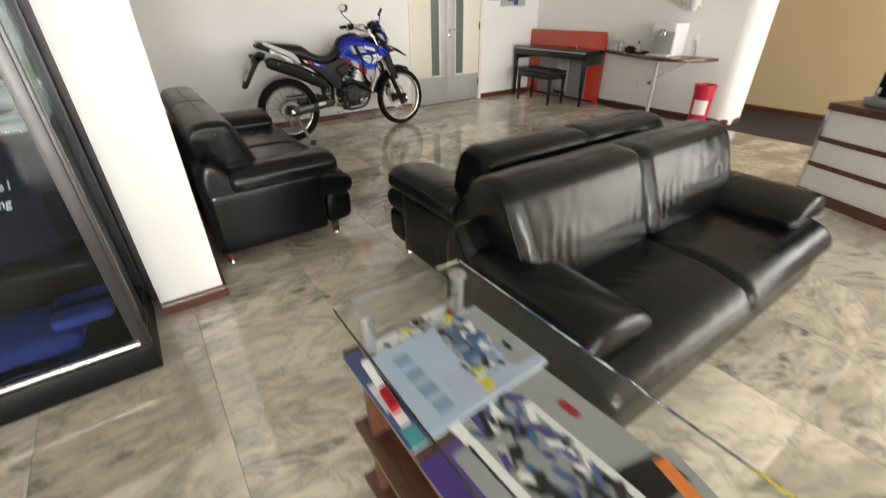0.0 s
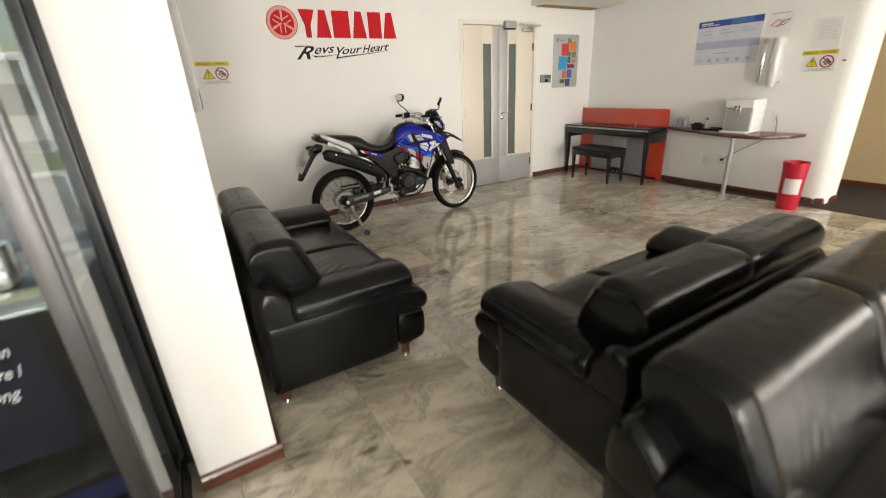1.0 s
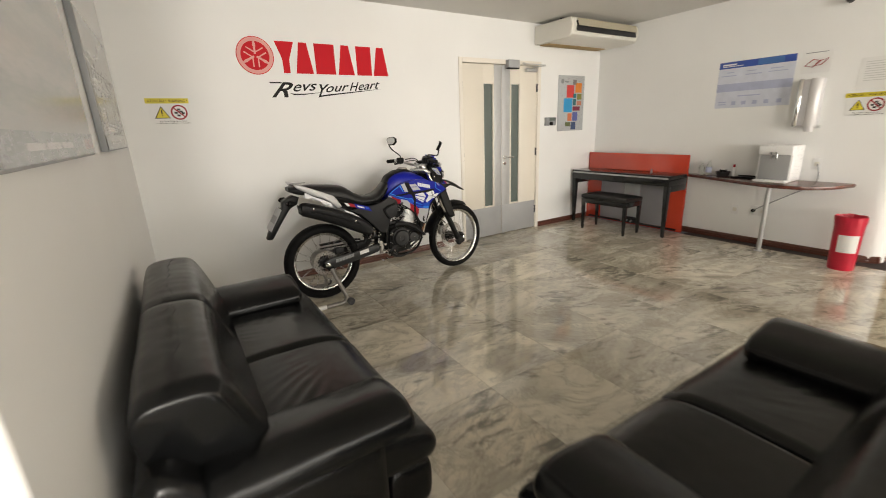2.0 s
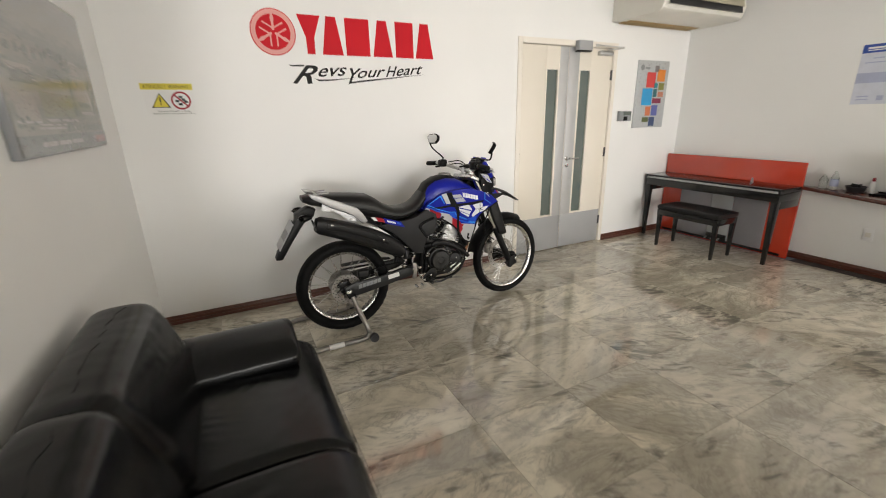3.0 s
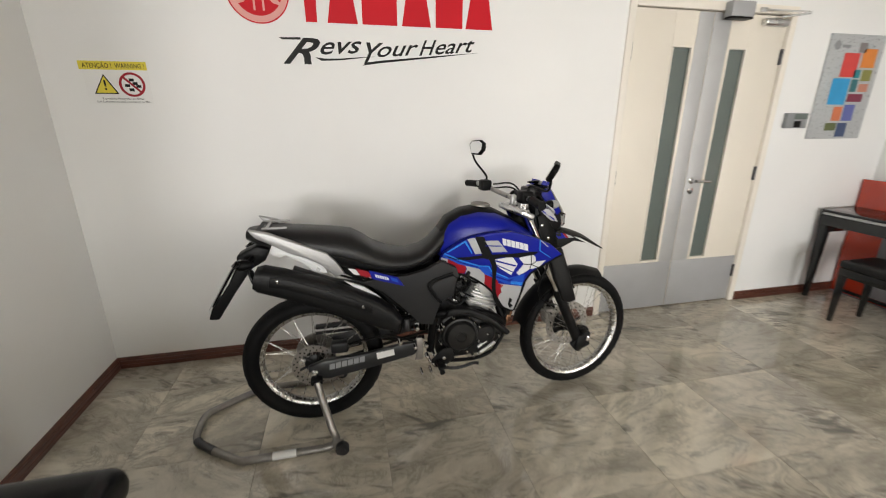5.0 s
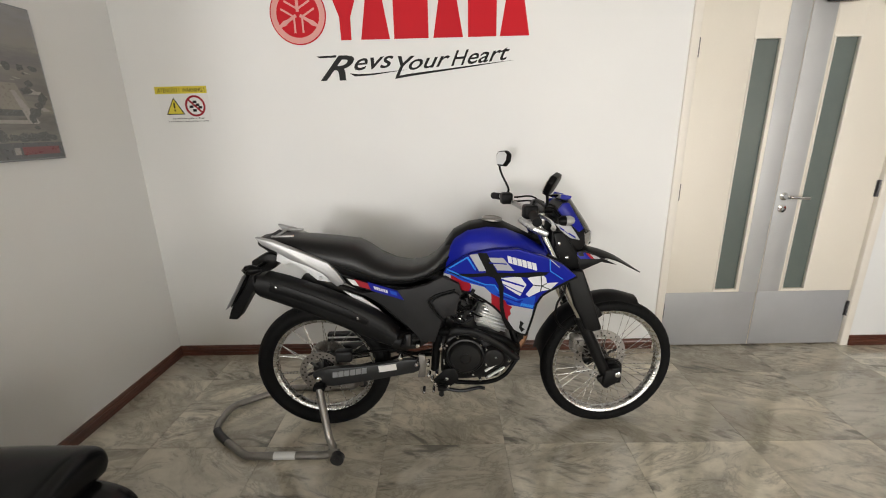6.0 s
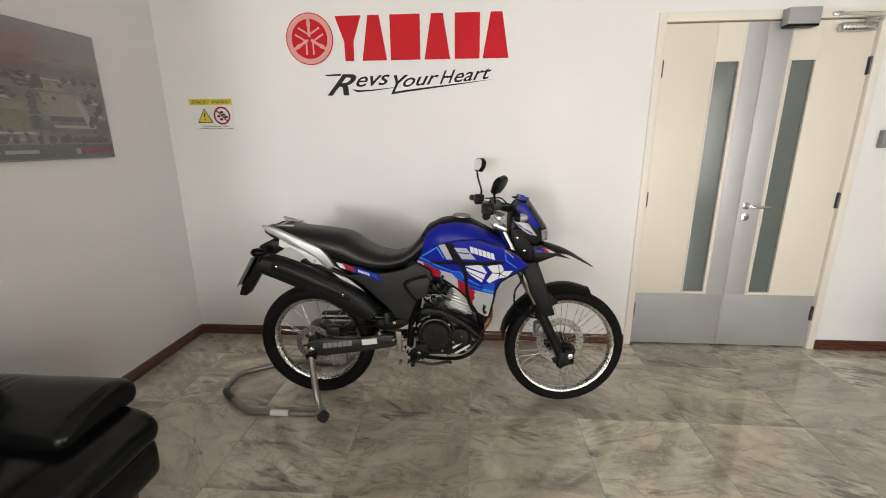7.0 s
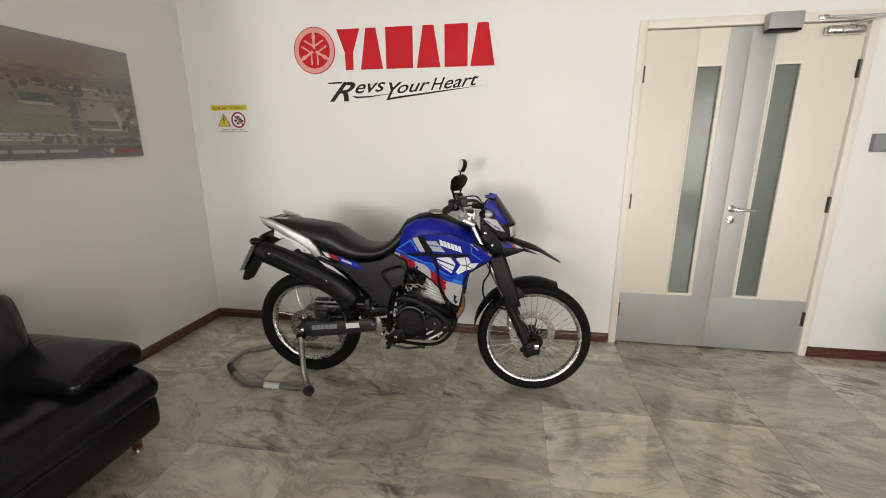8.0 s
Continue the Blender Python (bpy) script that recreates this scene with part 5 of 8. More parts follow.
magazine(0.668, 0.230, 0.757, 0.195, 0.26, 3, GREY_COVER, 0, "grey and white magazine with a dark machine on its cover", [(0.0, 0.05, 0.09, 0.98, PAPER), (0.60, 0.02, 0.66, 0.80, WHITE_DECAL), (0.80, 0.56, 0.87, 0.70, RED_DECAL)], [(0.12, 0.05, 0.58, 0.96, 90, (INK, INK, GREY_COVER, PURPLE, INK, BIKE_INK, DEEP_BLUE, PAPER))])
magazine(0.540, 0.240, 0.757, 0.075, 0.17, 2, PURPLE, 0, "purple magazine partly covered", [(0.55, 0.1, 0.95, 0.9, GREY_COVER)])
magazine(0.722, 0.060, 0.757, 0.10, 0.20, -14, GREY_COVER, 0, "grey leaflet with orange stripe", [(0.62, 0.1, 0.82, 0.95, ORANGE), (0.05, 0.1, 0.2, 0.6, YELLOW)])
pen = thing("red_marker", 0.515, 0.44, 0.763, "short red marker pen with a white barrel", "pen")
part("barrel", tube([(0.520, 0.53, 0.7708), (0.518, 0.462, 0.7708)], 0.007, 10, 0), WHITE_PLASTIC, pen)
part("cap", tube([(0.518, 0.461, 0.7708), (0.516, 0.415, 0.7708)], 0.0078, 10, 0), RED_DECAL, pen)


# ---- display counter ----
def display_counter():
    L, dx, dy = 1.6, 0.363, 0.932
    c = tagged(new("display_counter"), "low white counter with dark red wooden strips", "counter")
    c.empty_display_size = 0.1
    M = Matrix.Translation((4.311, 0.934, 0)) @ Matrix.Rotation(math.atan2(-dx, dy) , 4, "Z")
    # local: front face at x = 0 looking to -x, running to -y
    part("body", box(0, -L, 0.0, 0.55, 0, 0.655, 0.003), WHITE_PLASTIC, c)
    for z0, z1 in ((0.0, 0.075), (0.243, 0.276), (0.425, 0.458)):
        part("strip", box(-0.012, -L, z0, 0.0, 0.004, z1, 0.002), MAHOG, c, "dark red wooden strip")
    part("top", box(-0.03, -L - 0.02, 0.640, 0.58, 0.02, 0.690, 0.005), MAHOG, c, "dark red wooden top")
    part("corner_post", box(-0.008, 0.004, 0.075, 0.03, 0.026, 0.64, 0.002), CHROME, c)
    for o in c.children:
        o.matrix_parent_inverse = Matrix()
    c.matrix_basis = M
    k = tagged(new("screen_stand"), "dark navy display panel in a steel clamp on the counter", "display")
    part("screen", box(0.16, -0.9, 0.742, 0.20, -0.10, 1.5, 0.006), NAVY, k)
    part("clamp", box(0.15, -0.135, 0.691, 0.21, -0.115, 0.80, 0.003), CHROME, k)
    part("foot", box(0.08, -0.9, 0.691, 0.28, -0.10, 0.741, 0.004), GREY_PLASTIC, k)
    for o in k.children:
        o.matrix_parent_inverse = Matrix()
    k.matrix_basis = M


display_counter()


# ---- glass showcase beside the window ----
def showcase():
    x0, x1, y0, y1, h = -1.50, 0.097, 1.745, 2.22, 2.10
    s = thing("showcase", -0.7, 1.98, 0, "black-framed glass showcase holding clothes and small metal parts", "showcase")
    part("plinth", box(x0, y0, 0, x1, y1, 0.125, 0.003), MATT_BLACK, s, "black plinth")
    part("rail", tube([(x0, y0 - 0.004, 0.152), (x1 - 0.036, y0 - 0.004, 0.152)], 0.013, 10, 0), ALU, s, "polished aluminium rail")
    part("floor_board", box(x0 + 0.03, y0 + 0.02, 0.125, x1 - 0.012, y1, 0.165), MATT_BLACK, s)
    part("post", box(x1 - 0.052, y0, 0.125, x1 - 0.012, y0 + 0.030, h, 0.002), DARKMETAL, s, "dark metal front post")
    part("post", box(x1 - 0.012, y0, 0.125, x1, y0 + 0.030, h, 0.002), DARKMETAL, s, "aluminium corner trim")
    part("post", box(x1 - 0.030, y1 - 0.030, 0.125, x1 + 0.004, y1, h, 0.002), DARKMETAL, s, "dark metal back post")
    part("post", box(x0, y0, 0.125, x0 + 0.04, y0 + 0.030, h, 0.002), DARKMETAL, s, "dark metal front post")
    part("top", box(x0, y0, h, x1, y1, h + 0.06, 0.003), MATT_BLACK, s)
    for bm in (box(x0 + 0.04, y0 + 0.010, 0.17, x1 - 0.052, y0 + 0.016, h), box(x1 - 0.009, y0 + 0.03, 0.15, x1 - 0.003, y1 - 0.03, h)):
        part("pane", bm, CASE_GLASS, s)
    for z in (0.98, 0.52):
        g = part("shelf", box(x0 + 0.04, y0 + 0.03, z, x1 - 0.02, y1 - 0.02, z + 0.008, 0.001), GREEN_GLASS, s, "glass shelf")
        g.visible_shadow = False
    part("back_panel", box(x0 + 0.03, y1 - 0.012, 0.165, x1 - 0.032, y1 - 0.002, 0.97), MATT_BLACK, s)

    # what lies inside
    e = thing("engine_part", -0.10, 1.98, 0.988, "shiny metal engine part on the glass shelf", "engine part")
    part("block", joined(box(-0.19, 1.93, 0.989, -0.05, 2.04, 1.09, 0.012), lathe([(0.045, 0), (0.045, 0.06)], (-0.12, 1.93, 1.035), "y", 20)), CHROME, e)
    part("cover", lathe([(0.03, 0), (0.034, 0.03), (0.02, 0.045)], (-0.15, 1.92, 1.03), "y", 18), ALU, e)
    part("pipe", tube([(-0.19, 1.95, 1.03), (-0.25, 1.92, 1.0), (-0.27, 1.88, 1.005)], 0.013, 10), CHROME, e)
    b = thing("helmet", -0.46, 1.96, 0.988, "pale grey rounded helmet on the glass shelf", "helmet")
    part("shell", pillow(-0.60, 1.84, 0.990, -0.34, 2.08, 1.20, 0.11, cuts=8), SILVER_PLASTIC, b)
    t1 = thing("t_shirt", -0.32, 1.90, 0.52, "folded dark navy t-shirt with white script leaning on the shelf", "t-shirt")
    part("cloth", pillow(-0.42, 1.898, 0.530, -0.035, 1.950, 0.935, 0.025, cuts=10, rough=0.006, seed=3), NAVY, t1)
    for words, a, b2, z in (("Ocean", -0.172, -0.090, 0.846), ("Where I", -0.190, -0.084, 0.789), ("Belong", -0.204, -0.104, 0.733)):
        part("script_line", text_bm(words, a, b2, z, 0.030, 1.889, 0.3, 0, 0.002, 0.01), PAPER, t1, "white script line")
    cap = thing("black_cap", -0.02, 2.07, 0.53, "black cap at the back of the shelf", "cap")
    part("crown", pillow(-0.10, 1.975, 0.531, 0.04, 2.16, 0.70, 0.065, cuts=7, rough=0.004), NAVY, cap)
    bag = thing("folded_shirt", -0.30, 1.92, 0.165, "royal blue folded shirt lying in the showcase", "shirt")
    part("cloth", pillow(-0.62, 1.80, 0.167, -0.10, 2.12, 0.24, 0.035, 0.02, cuts=12, rough=0.012, seed=7), ROYAL, bag)
    sl = thing("folded_sleeve", -0.10, 1.90, 0.24, "royal blue sleeve with dark stripe on a black shirt", "shirt")
    part("cloth", pillow(-0.17, 1.81, 0.261, 0.02, 2.02, 0.315, 0.02, cuts=8, rough=0.006, seed=9), ROYAL, sl)
    part("stripe", pillow(-0.17, 1.875, 0.300, 0.022, 1.915, 0.322, 0.008, cuts=4), NAVY, sl)


showcase()


# ---- digital piano and bench ----
def tapered_leg(x, y, z1, w0, w1):
    rings = []
    for z, w in ((0, w0), (z1, w1)):
        rings.append([(x - w, y - w, z), (x + w, y - w, z), (x + w, y + w, z), (x - w, y + w, z)])
    return bevel(loft(rings), 0.003)


def piano():
    p = thing("digital_piano", 5.76, 4.75, 0, "black lacquered digital piano with a red back panel", "piano")
    y0, y1 = 4.035, 5.46
    part("back_panel", box(5.935, 4.045, 0.004, 5.965, 5.485, 0.962, 0.003), RED_LACQUER, p, "glossy orange-red back panel")
    part("rear_box", box(5.966, 4.08, 0.05, 6.030, 5.45, 0.90, 0.004), GLOSS_BLACK, p)
    part("grey_panel", joined(box(5.925, 4.285, 0.045, 5.9345, 4.62, 0.60, 0.002), box(5.925, 4.86, 0.045, 5.9345, 5.235, 0.60, 0.002)), GREY_PANEL, p, "grey panel")
    part("centre_panel", box(5.918, 4.625, 0.045, 5.9345, 4.855, 0.60, 0.002), STEEL_SOFT, p, "paler grey centre panel")
    part("rail", box(5.91, 4.10, 0.020, 5.934, 5.42, 0.043, 0.003), GLOSS_BLACK, p)
    part("key_bed", box(5.545, y0, 0.620, 5.934, y1, 0.700, 0.006), GLOSS_BLACK, p)
    part("key_slip", box(5.538, y0 + 0.02, 0.703, 5.556, y1 - 0.02, 0.722, 0.003), SILVER_PLASTIC, p, "silver strip along the keys")
    part("lid", box(5.545, y0, 0.724, 5.92, y1, 0.742, 0.005), GLOSS_BLACK, p)
    part("cheek", box(5.55, y0, 0.7, 5.934, y0 + 0.02, 0.724), GLOSS_BLACK, p)
    part("cheek", box(5.55, y1 - 0.02, 0.7, 5.934, y1, 0.724), GLOSS_BLACK, p)
    part("music_rest", box(5.90, 4.40, 0.742, 5.912, 5.15, 0.752, 0.002), RED_LACQUER, p)
    for y in (4.070, 5.425):
        part("leg", tapered_leg(5.578, y, 0.62, 0.016, 0.030), GLOSS_BLACK, p)
    part("side", box(5.60, y0 + 0.005, 0.55, 5.934, y0 + 0.03, 0.62, 0.002), GLOSS_BLACK, p)
    part("side", box(5.60, y1 - 0.03, 0.55, 5.934, y1 - 0.005, 0.62, 0.002), GLOSS_BLACK, p)
    for i in range(3):
        part("pedal", tube([(5.915, 4.67 + 0.07 * i, 0.075), (5.86, 4.67 + 0.07 * i, 0.070), (5.82, 4.67 + 0.07 * i, 0.060)], 0.011, 8, flat=0.5), CHROME, p, "chrome pedal")
    part("pedal_box", box(5.90, 4.63, 0.043, 5.917, 4.85, 0.11, 0.003), GLOSS_BLACK, p)
    g = thing("small_figure", 5.80, 4.42, 0.742, "small pale ornament on the piano lid", "ornament")
    part("body", lathe([(0.012, 0), (0.016, 0.012), (0.008, 0.03), (0.011, 0.04), (0.003, 0.05)], (5.80, 4.42, 0.742), "z", 16), ALU, g)
    b = thing("piano_bench", 5.43, 4.71, 0, "black lacquered piano bench with a padded top", "bench")
    part("seat", pillow(5.255, 4.375, 0.415, 5.605, 5.055, 0.472, 0.02, 0.008, cuts=8), SEAT_VINYL, b, "black padded seat")
    part("seat_frame", box(5.262, 4.382, 0.355, 5.598, 5.048, 0.416, 0.003), GLOSS_BLACK, b)
    for x in (5.285, 5.575):
        for y in (4.405, 5.025):
            part("leg", tapered_leg(x, y, 0.356, 0.013, 0.021), GLOSS_BLACK, b)


piano()


# ---- wooden wall shelf with water dispenser ----
PALE_GREY = mat("pale_grey_plastic", (0.36, 0.365, 0.37), 0.4, vary=0.05)


def wall_shelf():
    s = thing("wall_shelf", 5.85, 3.3, 0, "reddish wooden wall shelf with a curved front on a steel leg", "shelf")
    edge = spline([(6.02, 4.17, 0), (5.93, 3.95, 0), (5.80, 3.66, 0), (5.635, 3.30, 0), (5.555, 3.02, 0), (5.60, 2.78, 0), (5.78, 2.63, 0), (6.02, 2.555, 0)], 5)
    part("board", slab([(EX - 0.001, 4.185)] + [(q.x, q.y) for q in edge] + [(EX - 0.001, 2.55)], 0.702, 0.736, 0.006), SHELFWOOD, s)
    part("leg", lathe([(0.022, 0.006), (0.022, 0.702)], (5.80, 3.14, 0), "z", 20), STEEL, s, "brushed steel tube leg")
    part("foot", lathe([(0.040, 0), (0.040, 0.004), (0.024, 0.010)], (5.80, 3.14, 0), "z", 20), STEEL, s)
    w = thing("water_dispenser", 5.87, 3.12, 0.736, "white countertop water dispenser with a grey recess", "water dispenser")
    x0, x1, y0, y1 = 5.735, 6.030, 2.975, 3.265
    part("body", joined(box(x0 + 0.03, y0, 0.738, x1, y1, 1.095, 0.012, 3), box(x0, y0, 1.005, x0 + 0.05, y1, 1.095, 0.012, 3)), WHITE_PLASTIC, w)
    part("recess", box(x0 + 0.022, y0 + 0.018, 0.760, x0 + 0.0315, y1 - 0.018, 1.004, 0.003), PALE_GREY, w, "grey front recess")
    part("drip_tray", box(x0 - 0.055, y0 + 0.005, 0.738, x0 + 0.032, y1 - 0.005, 0.760, 0.006), WHITE_PLASTIC, w)
    for y in (3.105, 3.145):
        part("tap", joined(lathe([(0.010, -0.03), (0.012, 0.0), (0.012, 0.02)], (x0 + 0.008, y, 0.992), "z", 14), lathe([(0.013, 0), (0.010, 0.012)], (x0 - 0.012, y, 1.02), "x", 14)), CHROME, w, "chrome tap")
    b = thing("water_bottle", 5.985, 3.83, 0.736, "clear plastic bottle with a pale label", "bottle")
    part("bottle_body", lathe([(0.028, 0.0), (0.031, 0.01), (0.031, 0.10), (0.012, 0.145), (0.012, 0.165)], (5.985, 3.83, 0.737), "z", 18), GLASS, b)
    part("bottle_label", lathe([(0.0315, 0.03), (0.0315, 0.09)], (5.985, 3.83, 0.737), "z", 18, cap=False), PALE_BLUE, b)
    b2 = thing("water_bottle", 5.99, 3.91, 0.736, "clear plastic bottle with a pale label", "bottle")
    part("bottle_body", lathe([(0.028, 0.0), (0.031, 0.01), (0.031, 0.08), (0.012, 0.115), (0.012, 0.13)], (5.99, 3.91, 0.737), "z", 18), GLASS, b2)
    k = thing("basket", 5.955, 3.66, 0.736, "small dark woven basket of sachets", "basket")
    part("bowl", lathe([(0.055, 0.002), (0.075, 0.055), (0.070, 0.055), (0.050, 0.008)], (5.955, 3.66, 0.736), "z", 20), DARKMETAL, k)
    part("sachets", joined(*[moved(box(-0.016, -0.003, 0, 0.016, 0.003, 0.05, 0.001), pose(5.955 + 0.03 * math.cos(i * 1.3), 3.66 + 0.03 * math.sin(i * 1.3), 0.760, random.uniform(-25, 25), random.uniform(-25, 25), i * 50)) for i in range(7)]), INK, k)
    r = thing("sauce_bottle", 5.985, 3.565, 0.736, "small bottle with a red cap", "bottle")
    part("bottle_body", lathe([(0.022, 0), (0.022, 0.075), (0.009, 0.105)], (5.985, 3.565, 0.737), "z", 16), WHITE_PLASTIC, r)
    part("cap", lathe([(0.012, 0.105), (0.012, 0.13), (0.005, 0.135)], (5.985, 3.565, 0.737), "z", 14), RED_DECAL, r)
    t = thing("tray", 5.93, 3.41, 0.736, "flat black tray on the shelf", "tray")
    part("tray_body", joined(box(5.84, 3.29, 0.737, 6.03, 3.53, 0.744, 0.002), box(5.84, 3.29, 0.744, 5.85, 3.53, 0.756), box(6.02, 3.29, 0.744, 6.03, 3.53, 0.756)), BLACK_PLASTIC, t)
    c = thing("power_cord", 5.95, 3.1, 0.4, "grey power cord hanging from the dispenser to the socket", "cord")
    part("cord", tube([(6.035, 2.86, 0.905), (6.045, 2.84, 0.80), (6.045, 2.86, 0.70), (5.99, 3.00, 0.60), (5.96, 3.15, 0.50), (6.00, 3.30, 0.40), (6.02, 3.335, 0.375)], 0.005, 8), GREY_PLASTIC, c)


wall_shelf()


def waste_bin():
    x, y = 5.72, 2.455
    b = thing("waste_bin", x, y, 0, "red plastic waste bin with a white paper label", "bin")
    part("bin_body", lathe([(0.090, 0.0), (0.094, 0.01), (0.106, 0.47), (0.100, 0.47), (0.085, 0.02)], (x, y, 0), "z", 36), RED_BAG, b)
    rows = []
    for h, r, wob in ((0.41, 0.1065, 0.0008), (0.455, 0.110, 0.002), (0.486, 0.111, 0.003), (0.493, 0.104, 0.003), (0.46, 0.096, 0.002), (0.30, 0.082, 0.002)):
        rows.append([(x + (r + wob * math.sin(7 * u + h * 40) + wob * math.sin(17 * u)) * math.cos(u), y + (r + wob * math.sin(7 * u + h * 40) + wob * math.sin(17 * u)) * math.sin(u), h + wob * math.sin(5 * u)) for u in (2 * math.pi * k / 60 for k in range(60))])
    part("bin_bag", loft(rows, cap=False), RED_BAG, b, "red bag folded over the rim")
    rows = []
    for h in (0.17, 0.33):
        r = 0.094 + 0.012 * h / 0.47
        rows.append([(x + (r + d) * math.cos(u), y + (r + d) * math.sin(u), h) for d, us in ((0.001, range(0, 13)), (0.0025, range(12, -1, -1))) for u in (radians(160 + k * 7.0) for k in us)])
    part("bin_label", loft(rows), PAPER, b, "white paper label")


waste_bin()

# ---- motorcycle: heading along +x, centre plane y = 4.81, its right side towards the room ----
CY = 4.81
bike = thing("motorcycle", 2.35, CY, 0, "blue, white and black trail motorcycle with spoked wheels on a stand", "motorcycle")
STEER = Matrix.Translation((2.71, CY, 0.95)) @ Matrix.Rotation(radians(5), 4, Vector((-0.42, 0, 0.907))) @ Matrix.Translation((-2.71, -CY, -0.95))


def both(name, bm_of, material, parent, label="", m=None):
    """The same part on the right side and, mirrored, on the left."""
    out = []
    for flip in (False, True):
        b = bm_of()
        if flip:
            mirrored(b, CY)
        if m is not None:
            moved(b, m)
        out.append(part(name, b, material, parent, label))
    return out


def steered(name, bm, material, parent, label=""):
    return part(name, moved(bm, STEER), material, parent, label)


def mark_row(a, b, h, lean, n=6, gap=0.22):
    """A row of plain upright blocks along a line in x and z, standing for a name."""
    out = []
    for i in range(n):
        k0, k1 = (i + gap / 2) / n, (i + 1 - gap / 2) / n
        p, q = [(a[0] + (b[0] - a[0]) * k, a[1] + (b[1] - a[1]) * k) for k in (k0, k1)]
        out.append([p, q, (q[0] + lean, q[1] + h), (p[0] + lean, p[1] + h)])
    return out


def spoke_mesh(r0, r1, lean, side):
    bm = tube([(0, side, r0), (lean, side * 0.25, r1)], 0.00145, 5, 0)
    me = bpy.data.meshes.new("spoke")
    bm.to_mesh(me)
    bm.free()
    me.materials.append(RIM_ALU)
    return me


def wheel(name, cx, cz, major, minor, rim_r, hub_r, hub_w, turn, knobs, knob_w):
    C = (cx, CY, cz)
    w = part(name, moved(ring(major, minor, C, squash=1.2 if minor < 0.033 else 1.4, seg=96, sides=16), turn), RUBBER, bike, "black dual-purpose tyre on a spoked rim")
    blocks = []
    for i in range(knobs):
        a = 2 * math.pi * i / knobs
        for o in (-0.56, 0.0, 0.56):
            d = major + minor * math.cos(o * 1.35) - 0.004
            q = box(-knob_w, -0.012, 0, knob_w, 0.012, 0.0030, 0.0010, 1)
            moved(q, Matrix.Rotation(a + (0.5 * 2 * math.pi / knobs if o else 0), 4, "Y") @ Matrix.Translation((0, minor * (1.2 if minor < 0.033 else 1.4) * math.sin(o * 1.35), d)) @ Matrix.Rotation(-o * 1.2, 4, "X"))
            blocks.append(q)
    tagged(part("tread", moved(joined(*blocks), turn @ Matrix.Translation(C)), RUBBER, w), kind="stuff")
    # a polished rim with a well between two lips
    pr = [(rim_r - 0.013, -0.013), (rim_r - 0.004, -0.022), (rim_r + 0.006, -0.024), (rim_r + 0.004, -0.020), (rim_r - 0.008, 0.0), (rim_r + 0.004, 0.020), (rim_r + 0.006, 0.024), (rim_r - 0.004, 0.022), (rim_r - 0.013, 0.013), (rim_r - 0.016, 0.0), (rim_r - 0.013, -0.013)]
    part("rim", moved(lathe(pr, C, "y", 72, cap=False), turn), RIM_ALU, w, "polished aluminium rim")
    part("hub", moved(lathe([(0.012, -hub_w - 0.02), (0.02, -hub_w - 0.018), (hub_r * 0.7, -hub_w), (hub_r, -hub_w + 0.004), (hub_r, -hub_w + 0.010), (hub_r * 0.62, -hub_w + 0.02), (hub_r * 0.62, hub_w - 0.02), (hub_r, hub_w - 0.010), (hub_r, hub_w - 0.004), (hub_r * 0.7, hub_w), (0.012, hub_w + 0.02)], C, "y", 32), turn), BIKE_METAL, w, "dark metal hub")
    for side in (-1, 1):
        for lean in (-1, 1):
            me = spoke_mesh(hub_r * 0.9, rim_r - 0.012, lean * hub_r * 1.4, side * (hub_w - 0.006))
            for i in range(9):
                share("spoke", me, turn @ Matrix.Translation(C) @ Matrix.Rotation(2 * math.pi * (i + 0.25 * (side + 1) + 0.12 * lean) / 9, 4, "Y"), w)
    return w


FW, RW = (3.035, 0.325), (1.655, 0.328)
fw = wheel("front_wheel", FW[0], FW[1], 0.2945, 0.0305, 0.264, 0.036, 0.046, STEER, 44, 0.008)
rw = wheel("rear_wheel", RW[0], RW[1], 0.2875, 0.0405, 0.246, 0.046, 0.055, Matrix(), 36, 0.011)


def disc(cx, cz, y, r, turn, parent, label):
    pr = [(r * 0.70, -0.002), (r, -0.002), (r, 0.002), (r * 0.70, 0.002), (r * 0.70, -0.002)]
    ob = part("brake_disc", moved(lathe(pr, (cx, y, cz), "y", 48, cap=False), turn), DISC_STEEL, parent, label)
    for i in range(6):
        a = i * math.pi / 3
        part("disc_arm", moved(tube([(cx + 0.03 * math.cos(a), y, cz + 0.03 * math.sin(a)), (cx + r * 0.68 * math.cos(a + 0.25), y, cz + r * 0.68 * math.sin(a + 0.25))], 0.006, 6, 0, flat=0.4), turn), BIKE_METAL, ob)
    part("drillings", moved(joined(*[lathe([(0.0042, 0.0023), (0.0042, -0.0023)], (cx + r * k * math.cos(a), y, cz + r * k * math.sin(a)), "y", 8) for i in range(18) for k, a in ((0.78, i * math.pi / 9), (0.90, i * math.pi / 9 + 0.17))]), turn), BLACK_PLASTIC, ob)
    return ob


disc(FW[0], FW[1], CY + 0.062, 0.133, STEER, fw, "drilled steel brake disc")
disc(RW[0], RW[1], CY - 0.066, 0.105, Matrix(), rw, "drilled steel brake disc")
sp = [(0.092 + (0.005 if i % 2 else 0.0)) for i in range(80)]
part("sprocket", prism([(RW[0] + r * math.cos(2 * math.pi * i / 80), RW[1] + r * math.sin(2 * math.pi * i / 80)) for i, r in enumerate(sp)], CY + 0.068, CY + 0.074), DISC_STEEL, rw, "steel chain sprocket")

# fork: chromed tubes above, black sliders and guards below, in line with the steering head
TOP, BOT = (2.650, 1.030), (3.000, 0.300)


